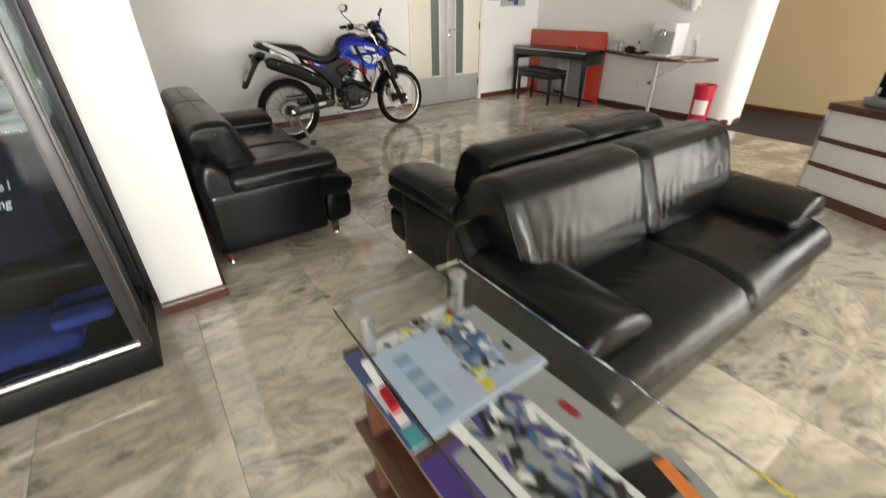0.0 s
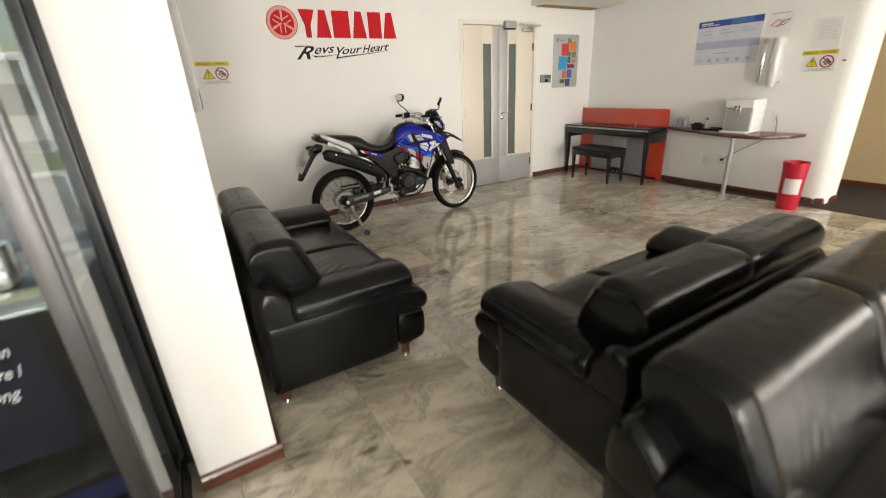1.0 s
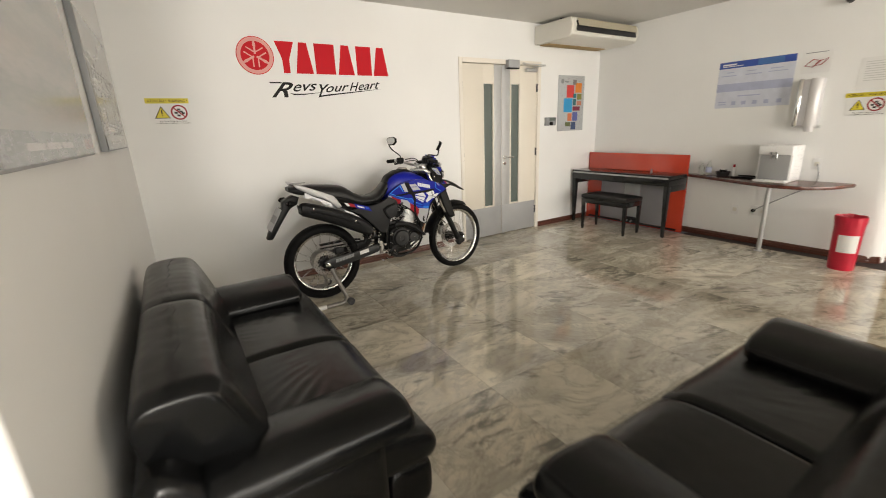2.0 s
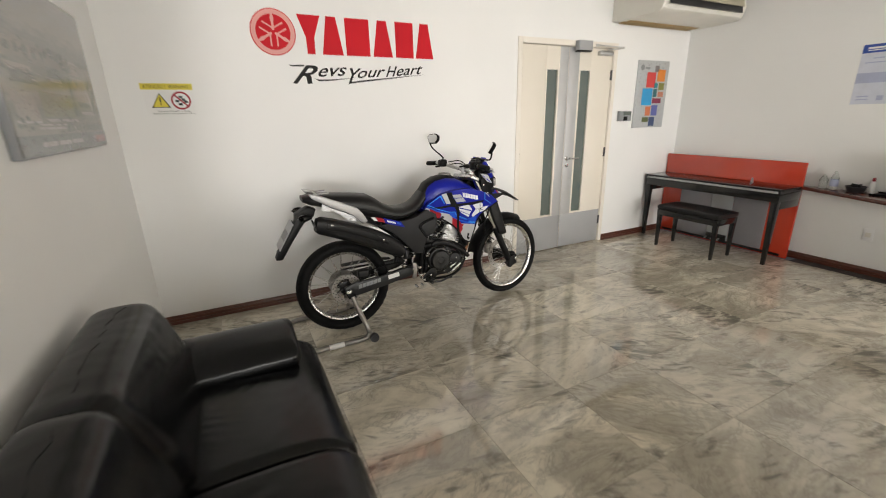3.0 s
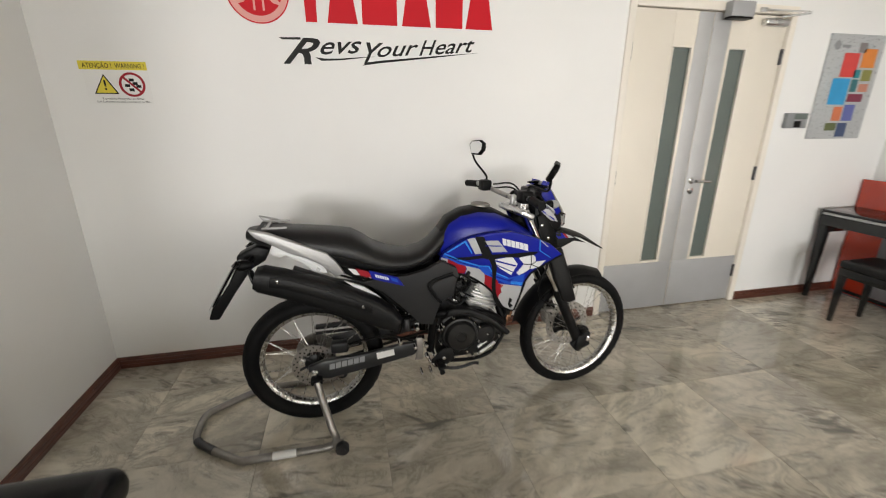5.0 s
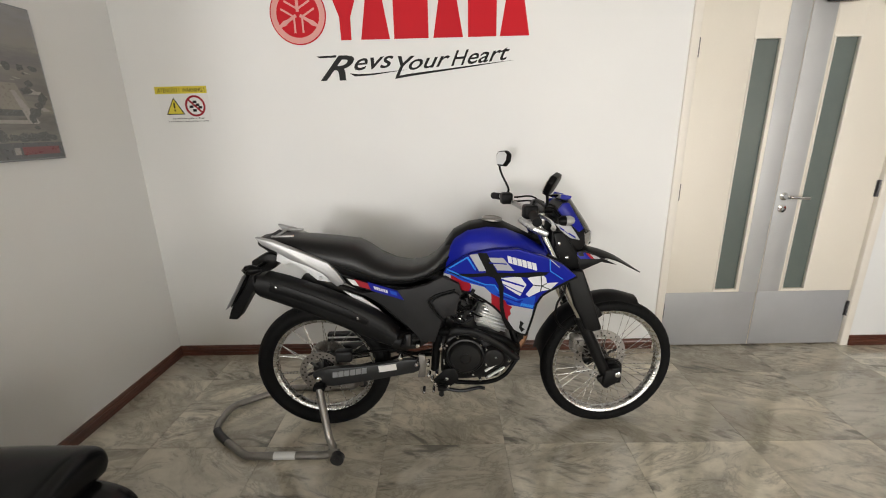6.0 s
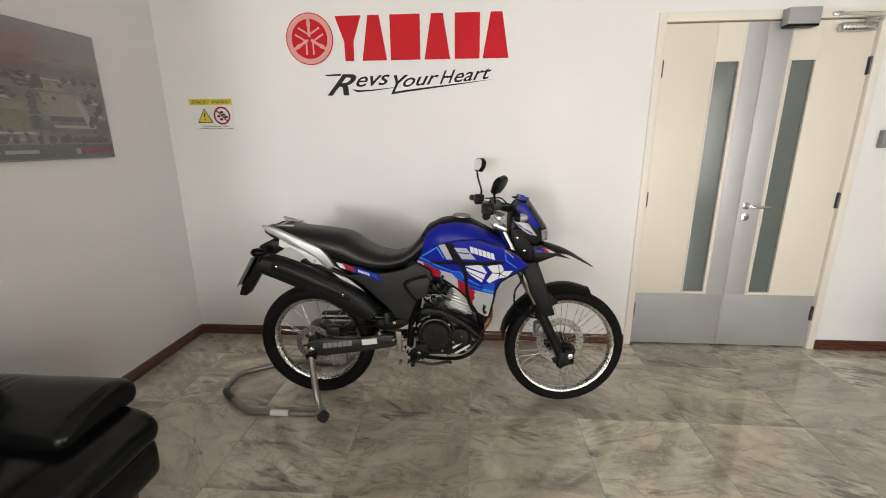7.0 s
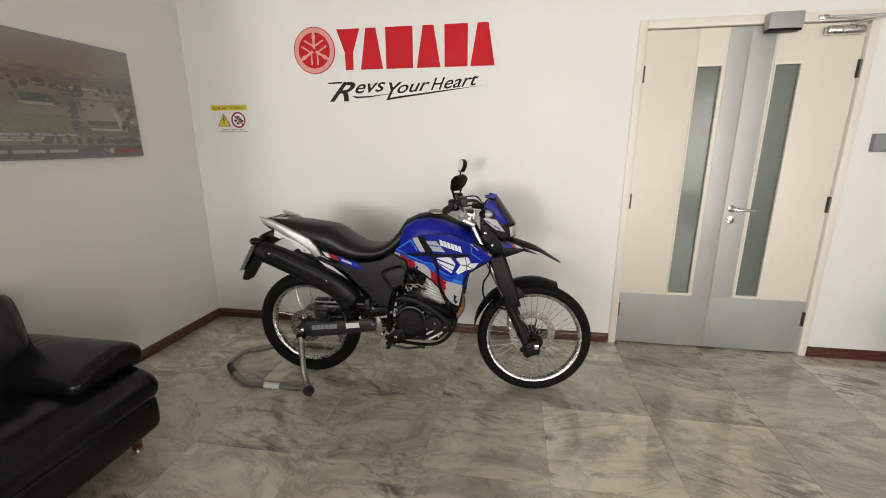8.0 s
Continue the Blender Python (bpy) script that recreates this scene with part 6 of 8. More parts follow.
def on_fork(k):
    return TOP[0] + (BOT[0] - TOP[0]) * k, TOP[1] + (BOT[1] - TOP[1]) * k


def fork_tube(k0, k1, r, dy=0.095, off=0.0):
    a, b = on_fork(k0), on_fork(k1)
    return tube([(a[0] + off, CY - dy, a[1]), (b[0] + off, CY - dy, b[1])], r, 16, 0)


both("fork_tube", lambda: fork_tube(0.0, 0.62, 0.0185), CHROME, bike, "chromed fork tube", STEER)
both("fork_slider", lambda: joined(fork_tube(0.58, 0.985, 0.026), box(FW[0] - 0.028, CY - 0.125, FW[1] - 0.055, FW[0] + 0.026, CY - 0.072, FW[1] + 0.030, 0.012, 3)), MATT_BLACK, bike, "black fork slider", STEER)
both("fork_guard", lambda: prism([(2.764, 0.828), (2.842, 0.840), (2.892, 0.712), (2.945, 0.553), (2.905, 0.545), (2.866, 0.556), (2.842, 0.618), (2.812, 0.672)], CY - 0.136, CY - 0.106, 0.011, 3), MATT_BLACK, bike, "wide black plastic fork guard", STEER)
both("fork_foot", lambda: joined(prism([(2.980, 0.345), (3.046, 0.345), (3.052, 0.305), (3.040, 0.272), (3.012, 0.262), (2.992, 0.246), (2.968, 0.262), (2.970, 0.300)], CY - 0.128, CY - 0.086, 0.010, 3), prism([(2.945, 0.300), (2.985, 0.320), (2.985, 0.285), (2.955, 0.278)], CY - 0.118, CY - 0.100, 0.004)), MATT_BLACK, bike, "black cast foot of the fork", STEER)
steered("speed_sensor", joined(lathe([(0.043, 0.070), (0.043, 0.084), (0.037, 0.090), (0.034, 0.084), (0.018, 0.086), (0.0, 0.086)], (FW[0], CY, FW[1] + 0.006), "y", 32)), MATT_BLACK, bike, "round black wheel sensor")
both("axle_nut", lambda: lathe([(0.014, 0.126), (0.014, 0.138), (0.008, 0.140)], (FW[0], CY, FW[1]), "y", 12), CHROME, bike, "", STEER)
caliper = steered("brake_caliper", joined(box(2.885, CY + 0.045, 0.345, 2.945, CY + 0.105, 0.435, 0.014, 3), box(2.900, CY + 0.030, 0.360, 2.932, CY + 0.047, 0.42, 0.004), box(2.930, CY + 0.075, 0.330, 2.985, CY + 0.100, 0.372, 0.008, 2)), WORN_STEEL, bike, "grey cast brake caliper")
for x, z in ((2.902, 0.364), (2.902, 0.416), (2.934, 0.390), (2.962, 0.348)):
    part("bolt", moved(lathe([(0.007, -0.030), (0.007, -0.022)], (x, CY, z), "y", 10), STEER), CHROME, caliper)
for k, w in ((0.035, 0.021), (0.215, 0.024)):
    x, z = on_fork(k)
    steered("fork_clamp", moved(box(-0.05, -0.125, -w / 1.4, 0.028, 0.125, w / 1.4, 0.010, 3), Matrix.Translation((x, CY, z)) @ Matrix.Rotation(radians(25), 4, "Y")), ALU if k < 0.1 else BLACK_PLASTIC, bike)
part("steering_head", tube([(2.655, CY, 0.985), (2.735, CY, 0.835)], 0.030, 16, 0), BLACK_PLASTIC, bike)
part("brake_hose", moved(tube([(2.73, CY - 0.09, 0.93), (2.765, CY - 0.118, 0.80), (2.768, CY - 0.122, 0.74), (2.738, CY - 0.118, 0.68), (2.742, CY - 0.11, 0.60), (2.80, CY - 0.09, 0.54), (2.93, CY + 0.02, 0.47)], 0.005, 8), STEER), BLACK_PLASTIC, bike)


# front mudguard over the wheel and the high beak
def arched(points, half, thick, drop, sides=9):
    """A guard: a line in x and z, arched across with falling sides."""
    line = spline([(x, 0, z) for x, z in points], 4)
    rows = []
    n = len(line)
    for i, q in enumerate(line):
        k = i / (n - 1)
        hw = half(k)
        top = [(q.x, CY + hw * (2 * s / (sides - 1) - 1), q.z - drop(k) * abs(2 * s / (sides - 1) - 1) ** 2.2) for s in range(sides)]
        rows.append(top + [(x, CY + (y - CY) * 0.96, z - thick) for x, y, z in top[::-1]])
    return loft(rows)


steered("front_fender", arched([(2.690, 0.415), (2.712, 0.495), (2.775, 0.588), (2.857, 0.648), (2.950, 0.686), (3.045, 0.692), (3.150, 0.662)], lambda k: 0.066 - 0.010 * k, 0.005, lambda k: 0.032), MATT_BLACK, bike, "black mudguard close over the wheel")
both("fender_stay", lambda: prism([(2.84, 0.62), (2.93, 0.655), (2.97, 0.60), (2.91, 0.56)], CY - 0.080, CY - 0.070, 0.003), MATT_BLACK, bike, "", STEER)


def tapered(bm, x0=2.75, k=2.6):
    """Draws a plate's sides in towards the front."""
    for v in bm.verts:
        v.co.y = CY + (v.co.y - CY) * (1 - k * max(0.0, v.co.x - x0))
    return bm


beak = steered("beak", arched([(2.790, 0.892), (2.874, 0.913), (2.945, 0.900), (3.026, 0.868), (3.100, 0.822), (3.160, 0.782)], lambda k: 0.074 - 0.052 * k ** 1.4, 0.006, lambda k: 0.040 * (1 - k)), MATT_BLACK, bike, "black pointed high mudguard")
for s in (-1, 1):
    def flank(poly, d0, d1, b=0.0):
        y0, y1 = sorted((CY + s * d0, CY + s * d1))
        return moved(tapered(prism(poly, y0, y1, b), 2.86, 2.3), STEER)
    part("beak_side", flank([(2.795, 0.900), (2.863, 0.910), (2.952, 0.868), (3.036, 0.826), (2.953, 0.848), (2.842, 0.811), (2.805, 0.832)], 0.066, 0.080, 0.003), MATT_BLACK, beak)
    part("beak_decal", flank([(2.822, 0.902), (2.870, 0.899), (2.898, 0.869), (2.848, 0.872)], 0.078, 0.0808), BLUE_PAINT, beak)
    part("beak_decal", flank([(2.871, 0.898), (2.892, 0.892), (2.915, 0.867), (2.899, 0.869)], 0.078, 0.0808), RED_DECAL, beak)
    part("beak_decal", flank([(2.893, 0.891), (2.928, 0.877), (2.948, 0.864), (2.916, 0.867)], 0.078, 0.0808), SILVER_DECAL, beak)
    fk = part("head_bracket", flank([(2.718, 0.995), (2.760, 1.000), (2.826, 0.905), (2.842, 0.820), (2.795, 0.800), (2.742, 0.885)], 0.080, 0.096, 0.004), BLACK_PLASTIC, bike)
    for x, z in ((2.742, 0.951), (2.780, 0.886)):
        b = lathe([(0.007, 0.094), (0.007, 0.102), (0.003, 0.104)], (x, CY, z), "y", 10)
        part("bolt", moved(b if s < 0 else mirrored(b, CY), STEER), CHROME, fk)

# headlight cowl: black core, blue and silver cheeks, clear lamp, small dark screen
cow = steered("headlight_cowl", tapered(prism([(2.728, 1.030), (2.742, 1.100), (2.768, 1.128), (2.812, 1.098), (2.866, 1.006), (2.880, 0.930), (2.850, 0.900), (2.790, 0.930), (2.745, 0.970)], CY - 0.088, CY + 0.088, 0.014, 3)), MATT_BLACK, bike, "black headlight cowl with blue cheeks")
for s in (-1, 1):
    def cheek(poly, d0, d1, b=0.003):
        y0, y1 = sorted((CY + s * d0, CY + s * d1))
        return moved(tapered(prism(poly, y0, y1, b)), STEER)
    part("cheek", cheek([(2.733, 1.094), (2.754, 1.122), (2.784, 1.122), (2.862, 1.004), (2.838, 0.990), (2.800, 1.026), (2.752, 1.068)], 0.080, 0.094), BLUE_PAINT, cow, "blue cheek")
    part("cheek", cheek([(2.722, 1.038), (2.800, 1.021), (2.848, 0.954), (2.800, 0.967), (2.760, 0.996)], 0.080, 0.0925), SILVER_DECAL, cow, "silver cheek")
    part("cowl_decal", cheek([(2.742, 1.024), (2.822, 0.972), (2.826, 0.962), (2.748, 1.013)], 0.090, 0.0934, 0.0), BLUE_PAINT, cow)
part("lamp", moved(loft([[(2.846, CY + y, z) for y, z in ((-0.056, 0.994), (0.056, 0.994), (0.056, 0.930), (0.0, 0.912), (-0.056, 0.930))], [(2.890, CY + y, z) for y, z in ((-0.050, 0.994), (0.050, 0.994), (0.046, 0.925), (0.0, 0.910), (-0.046, 0.925))], [(2.910, CY + y, z) for y, z in ((-0.036, 0.985), (0.036, 0.985), (0.032, 0.930), (0.0, 0.918), (-0.032, 0.930))]]), STEER), LAMP_CLEAR, cow, "clear headlight lens")
part("lamp_bowl", moved(loft([[(2.842, CY + y, z) for y, z in ((-0.0545, 0.992), (0.0545, 0.992), (0.0545, 0.932), (0.0, 0.914), (-0.0545, 0.932))], [(2.886, CY + y, z) for y, z in ((-0.048, 0.991), (0.048, 0.991), (0.044, 0.928), (0.0, 0.913), (-0.044, 0.928))], [(2.898, CY + y, z) for y, z in ((-0.040, 0.984), (0.040, 0.984), (0.036, 0.932), (0.0, 0.920), (-0.036, 0.932))]]), STEER), CAST_ALU, cow, "bright lamp reflector")
rows = []
for x, w, z in ((2.770, 0.052, 1.152), (2.812, 0.064, 1.138), (2.846, 0.070, 1.090), (2.884, 0.070, 1.036), (2.912, 0.060, 0.992)):
    arc = [(x - 0.034 * u * u, CY + w * u, z - 0.010 * u * u) for u in (-1, -0.7, -0.35, 0, 0.35, 0.7, 1)]
    rows.append(arc + [(a - 0.004, CY + (b - CY) * 0.95, c - 0.004) for a, b, c in arc[::-1]])
steered("screen", loft(rows), GLOSS_BLACK, bike, "small dark screen above the headlight")
steered("instrument", box(2.665, CY - 0.060, 1.075, 2.735, CY + 0.060, 1.105, 0.012, 3), BLACK_PLASTIC, bike, "black instrument pod")
steered("headlight_bracket", box(2.715, CY - 0.075, 0.86, 2.770, CY + 0.075, 1.06, 0.012), BLACK_PLASTIC, bike)
for s in (-1, 1):
    part("cowl_fin", moved(prism([(2.752, 1.128), (2.762, 1.156), (2.806, 1.146), (2.800, 1.134)], CY + s * 0.050 - 0.004, CY + s * 0.050 + 0.004, 0.002), STEER), BLUE_PAINT, cow)
    sig = steered("front_indicator", joined(tube([(2.735, CY + s * 0.09, 1.040), (2.738, CY + s * 0.155, 1.058)], 0.008, 8, 0), lathe([(0.010, -0.030), (0.019, -0.018), (0.021, 0.0)], (2.737, CY + s * 0.175, 1.063), "x", 18)), BLACK_PLASTIC, bike, "black indicator")
    part("lens", moved(lathe([(0.021, 0.001), (0.020, 0.018), (0.013, 0.034), (0.0, 0.041)], (2.737, CY + s * 0.175, 1.063), "x", 18), STEER), SILVER_PLASTIC, sig, "smoky silver lens")

# handlebar with grips, levers and mirrors
bar = [(2.555, CY - 0.395, 1.105), (2.575, CY - 0.27, 1.112), (2.640, CY - 0.12, 1.075), (2.668, CY - 0.06, 1.062), (2.668, CY + 0.06, 1.062), (2.640, CY + 0.12, 1.075), (2.575, CY + 0.27, 1.112), (2.555, CY + 0.395, 1.105)]
hb = steered("handlebar", tube(bar, 0.0125, 12, 5), ALU, bike, "silver handlebar")
for s in (-1, 1):
    part("riser", moved(box(2.645, CY + s * 0.045 - 0.015, 1.02, 2.69, CY + s * 0.045 + 0.015, 1.082, 0.008), STEER), ALU, hb)
for s in (-1, 1):
    part("grip", moved(tube([(2.571, CY + s * 0.29, 1.111), (2.553, CY + s * 0.405, 1.104)], 0.0175, 14, 0), STEER), RUBBER, hb, "black rubber grip")
    part("switch_box", moved(box(2.552, CY + s * 0.215 - 0.030, 1.085, 2.607, CY + s * 0.215 + 0.030, 1.140, 0.010, 2), STEER), BLACK_PLASTIC, hb)
    part("lever", moved(tube([(2.61, CY + s * 0.20, 1.100), (2.638, CY + s * 0.28, 1.085), (2.628, CY + s * 0.36, 1.078), (2.615, CY + s * 0.385, 1.074)], 0.006, 8, flat=1.6), STEER), ALU if s < 0 else BLACK_PLASTIC, hb, "hand lever")
    seat_of = Vector((2.636, 4.435, 1.246)) if s < 0 else Vector((2.563, 5.180, 1.284))
    M = Matrix.Translation(seat_of) @ Matrix.Rotation(radians(-62 if s > 0 else -116), 4, "Z") @ Matrix.Rotation(radians(-12 if s > 0 else -27), 4, "X")
    foot = M @ Vector((-0.040 if s > 0 else 0.040, 0.012, -0.030))
    part("mirror_stem", tube([STEER @ Vector((2.588, CY + s * 0.225, 1.135)), STEER @ Vector((2.594, CY + s * 0.240, 1.160)), foot + Vector((0.008, -s * 0.045, -0.045)), foot], 0.0055, 8), BLACK_PLASTIC, hb)
    mir = [(-0.066, 0.016), (-0.046, 0.042), (0.030, 0.050), (0.066, 0.030), (0.070, -0.012), (0.040, -0.046), (-0.036, -0.046)]
    shape = [(a * s * 0.84, b * 0.84) for a, b in mir]
    mo = part("mirror", moved(prism(shape, -0.010, 0.014, 0.007, 3), M), BLACK_PLASTIC, hb, "black angular mirror")
    part("mirror_glass", moved(prism([(a * 0.80, b * 0.82) for a, b in shape], -0.0125, -0.0102), M), MIRROR, mo)
part("master_cylinder", moved(box(2.60, CY - 0.20, 1.10, 2.645, CY - 0.13, 1.150, 0.010), STEER), BIKE_METAL, hb)
for s, dz in ((-1, 0), (-1, 0.02), (1, 0), (1, 0.02)):
    part("cable", moved(tube([(2.61, CY + s * 0.18, 1.10 + dz), (2.70, CY + s * 0.13, 1.10 + dz), (2.745, CY + s * 0.07, 1.02), (2.72, CY + s * 0.03, 0.90)], 0.0042, 7), STEER), BLACK_PLASTIC, hb)


# ---- tank, shrouds and their graphics ----
def tank_ring(x, hw, z0, z1, n=18, flatness=2.6):
    out = []
    for i in range(n):
        a = 2 * math.pi * i / n
        c, s = math.cos(a), math.sin(a)
        out.append((x, CY + hw * math.copysign(abs(c) ** (2 / flatness), c), (z0 + z1) / 2 + (z1 - z0) / 2 * math.copysign(abs(s) ** (2 / flatness), s)))
    return out


tank = part("fuel_tank", loft([tank_ring(2.262, 0.070, 0.815, 0.915, 18, 3.0), tank_ring(2.300, 0.092, 0.80, 0.985, 18, 3.2), tank_ring(2.360, 0.114, 0.78, 1.020, 18, 3.4), tank_ring(2.440, 0.132, 0.76, 1.033, 18, 3.4), tank_ring(2.520, 0.146, 0.76, 1.023, 18, 3.2), tank_ring(2.600, 0.154, 0.76, 0.986, 18, 3.0), tank_ring(2.680, 0.145, 0.78, 0.938, 18, 2.8), tank_ring(2.745, 0.115, 0.80, 0.888)]), BLUE_PAINT, bike, "glossy blue fuel tank")
part("tank_cover", loft([tank_ring(2.262, 0.055, 0.88, 0.952), tank_ring(2.300, 0.066, 0.90, 1.004), tank_ring(2.370, 0.074, 0.93, 1.038), tank_ring(2.440, 0.076, 0.94, 1.048), tank_ring(2.510, 0.075, 0.93, 1.041), tank_ring(2.580, 0.072, 0.90, 1.006), tank_ring(2.660, 0.060, 0.87, 0.962)]), MATT_BLACK, tank, "matt black tank centre cover")
part("fuel_cap", moved(lathe([(0.046, 0), (0.046, 0.008), (0.036, 0.012), (0.034, 0.010), (0.0, 0.010)], (0, 0, 0), "z", 32), Matrix.Translation((2.470, CY, 1.045)) @ Matrix.Rotation(radians(4), 4, "Y")), WORN_STEEL, tank, "round grey fuel cap")

SHROUD_EDGE = [(2.795, 0.842), (2.740, 0.807), (2.699, 0.781), (2.670, 0.758), (2.652, 0.719), (2.641, 0.646), (2.626, 0.571), (2.605, 0.574), (2.571, 0.594), (2.541, 0.640), (2.516, 0.674), (2.480, 0.710), (2.440, 0.740), (2.397, 0.767), (2.348, 0.780), (2.296, 0.812), (2.275, 0.843)]
SHROUD = [(2.276, 0.859), (2.289, 0.881), (2.346, 0.926), (2.392, 0.946), (2.470, 0.960), (2.560, 0.962), (2.660, 0.930), (2.738, 0.893)] + SHROUD_EDGE
SY = CY - 0.205          # right shroud's outer face before it is tucked to the view


def tucked_to_view(bm):
    """Flares in front, tucks towards seat and engine; shaped along the camera's sight lines."""
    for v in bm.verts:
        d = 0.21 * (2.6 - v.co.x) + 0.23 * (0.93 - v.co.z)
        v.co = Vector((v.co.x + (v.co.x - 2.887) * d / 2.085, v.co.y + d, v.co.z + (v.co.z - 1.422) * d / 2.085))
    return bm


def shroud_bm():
    return tucked_to_view(prism(SHROUD, SY, SY + 0.030, 0.005, 3))


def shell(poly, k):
    return tucked_to_view(prism(poly, SY - 0.0006 - 0.0006 * k, SY + 0.0008))


def strip(p, q, w):
    """A thin line of width w from p to q, as a polygon."""
    d = Vector((q[0] - p[0], q[1] - p[1])).normalized() * (w / 2)
    return [(p[0] - d.y, p[1] + d.x), (p[0] + d.y, p[1] - d.x), (q[0] + d.y, q[1] - d.x), (q[0] - d.y, q[1] + d.x)]


STAR = (2.664, 0.802)
DECALS = [
    ("silver_patch", SILVER_DECAL, [(2.277, 0.862), (2.304, 0.853), (2.311, 0.806), (2.298, 0.813), (2.277, 0.840)], 0),
    ("black_fleck", INK, [(2.280, 0.852), (2.300, 0.843), (2.302, 0.830), (2.284, 0.838)], 1),
    ("red_patch", RED_DECAL, [(2.304, 0.853), (2.380, 0.819), (2.387, 0.800), (2.382, 0.778), (2.354, 0.781), (2.311, 0.806)], 0),
    ("silver_patch", SILVER_DECAL, [(2.380, 0.820), (2.456, 0.792), (2.470, 0.764), (2.474, 0.720), (2.440, 0.742), (2.399, 0.768), (2.386, 0.780), (2.390, 0.800)], 0),
    ("red_patch", RED_DECAL, [(2.456, 0.790), (2.520, 0.748), (2.537, 0.716), (2.558, 0.705), (2.550, 0.690), (2.556, 0.672), (2.545, 0.655), (2.548, 0.632), (2.519, 0.672), (2.489, 0.703), (2.474, 0.718), (2.470, 0.764)], 0),
    ("white_patch", SILVER_DECAL, [(2.537, 0.716), (2.641, 0.694), (2.640, 0.646), (2.625, 0.573), (2.605, 0.576), (2.572, 0.596), (2.548, 0.632), (2.545, 0.655), (2.556, 0.672), (2.550, 0.690), (2.558, 0.705)], 0),
    ("black_fleck", INK, [(2.596, 0.640), (2.612, 0.628), (2.604, 0.610), (2.618, 0.598), (2.606, 0.584), (2.594, 0.606)], 1),
    ("blue_stripe", LIGHT_BLUE, [(2.286, 0.880), (2.362, 0.840), (2.441, 0.809), (2.478, 0.806), (2.496, 0.780), (2.574, 0.740), (2.646, 0.757), (2.641, 0.694), (2.571, 0.712), (2.471, 0.767), (2.441, 0.797), (2.355, 0.824), (2.283, 0.866)], 1),
    ("blue_field", BLUE_PAINT, [(2.300, 0.866), (2.362, 0.834), (2.436, 0.806), (2.452, 0.796), (2.360, 0.830)], 2),
    ("blue_field", BLUE_PAINT, [(2.486, 0.772), (2.572, 0.733), (2.600, 0.739), (2.585, 0.722), (2.500, 0.756)], 2),
    ("cyan_line", CYAN_DECAL, [(2.288, 0.882), (2.364, 0.843), (2.441, 0.812), (2.482, 0.808), (2.498, 0.783), (2.574, 0.743), (2.574, 0.739), (2.495, 0.779), (2.479, 0.804), (2.440, 0.808), (2.362, 0.838), (2.287, 0.877)], 3),
    ("black_band", INK, [(2.282, 0.871), (2.331, 0.857), (2.393, 0.857), (2.457, 0.862), (2.556, 0.860), (2.645, 0.864), (2.684, 0.863), (2.675, 0.850), (2.604, 0.840), (2.526, 0.846), (2.490, 0.833), (2.451, 0.847), (2.390, 0.842), (2.335, 0.848)], 3),
    ("black_slash", INK, [(2.404, 0.950), (2.440, 0.948), (2.486, 0.862), (2.444, 0.860)], 3),
    ("black_strap", INK, [(2.470, 0.852), (2.500, 0.846), (2.516, 0.800), (2.519, 0.750), (2.524, 0.703), (2.536, 0.656), (2.552, 0.622), (2.571, 0.594), (2.545, 0.600), (2.522, 0.646), (2.508, 0.703), (2.503, 0.759), (2.494, 0.806)], 4),
    ("cyan_line", CYAN_DECAL, [(2.295, 0.884), (2.364, 0.932), (2.369, 0.932), (2.404, 0.874), (2.399, 0.872), (2.365, 0.925), (2.303, 0.883)], 3),
    ("silver_patch", SILVER_DECAL, [(2.373, 0.941), (2.404, 0.945), (2.442, 0.870), (2.415, 0.869)], 4),
    ("silver_patch", SILVER_DECAL, [(2.447, 0.928), (2.503, 0.927), (2.550, 0.871), (2.486, 0.873)], 4),
    ("blue_line", BLUE_PAINT, strip((2.452, 0.906), (2.520, 0.900), 0.005), 5),
    ("white_patch", WHITE_DECAL, [(2.502, 0.837), (2.576, 0.845), (2.604, 0.808), (2.584, 0.756), (2.536, 0.788), (2.505, 0.815)], 3),
    ("blue_line", BLUE_PAINT, strip((2.503, 0.832), (2.596, 0.800), 0.007), 5),
    ("blue_line", BLUE_PAINT, strip((2.590, 0.770), (2.510, 0.812), 0.004), 5),
    ("white_patch", WHITE_DECAL, [(2.606, 0.836), (2.654, 0.861), (2.676, 0.838), (2.683, 0.815), (2.725, 0.818), (2.699, 0.786), (2.661, 0.778), (2.619, 0.752), (2.606, 0.764), (2.632, 0.806)], 3),
    ("black_line", INK, strip(STAR, (2.654, 0.861), 0.0035), 5), ("black_line", INK, strip(STAR, (2.683, 0.816), 0.0035), 5),
    ("black_line", INK, strip(STAR, (2.699, 0.786), 0.0035), 5), ("black_line", INK, strip(STAR, (2.661, 0.777), 0.0035), 5),
    ("black_line", INK, strip(STAR, (2.632, 0.806), 0.0035), 5),
    ("cyan_line", CYAN_DECAL, strip((2.682, 0.920), (2.690, 0.868), 0.0035), 5), ("cyan_line", CYAN_DECAL, strip((2.690, 0.868), (2.742, 0.832), 0.0035), 5),
    ("silver_line", SILVER_DECAL, strip((2.682, 0.920), (2.722, 0.885), 0.0035), 5),
]
DECALS += [("black_edge", INK, strip(p, q, 0.009), 4) for p, q in zip(SHROUD_EDGE, SHROUD_EDGE[1:])]
DECALS += [("name_block", CYAN_DECAL, q, 3) for q in mark_row((2.588, 0.712), (2.640, 0.701), 0.012, 0.004, 6, 0.2)]
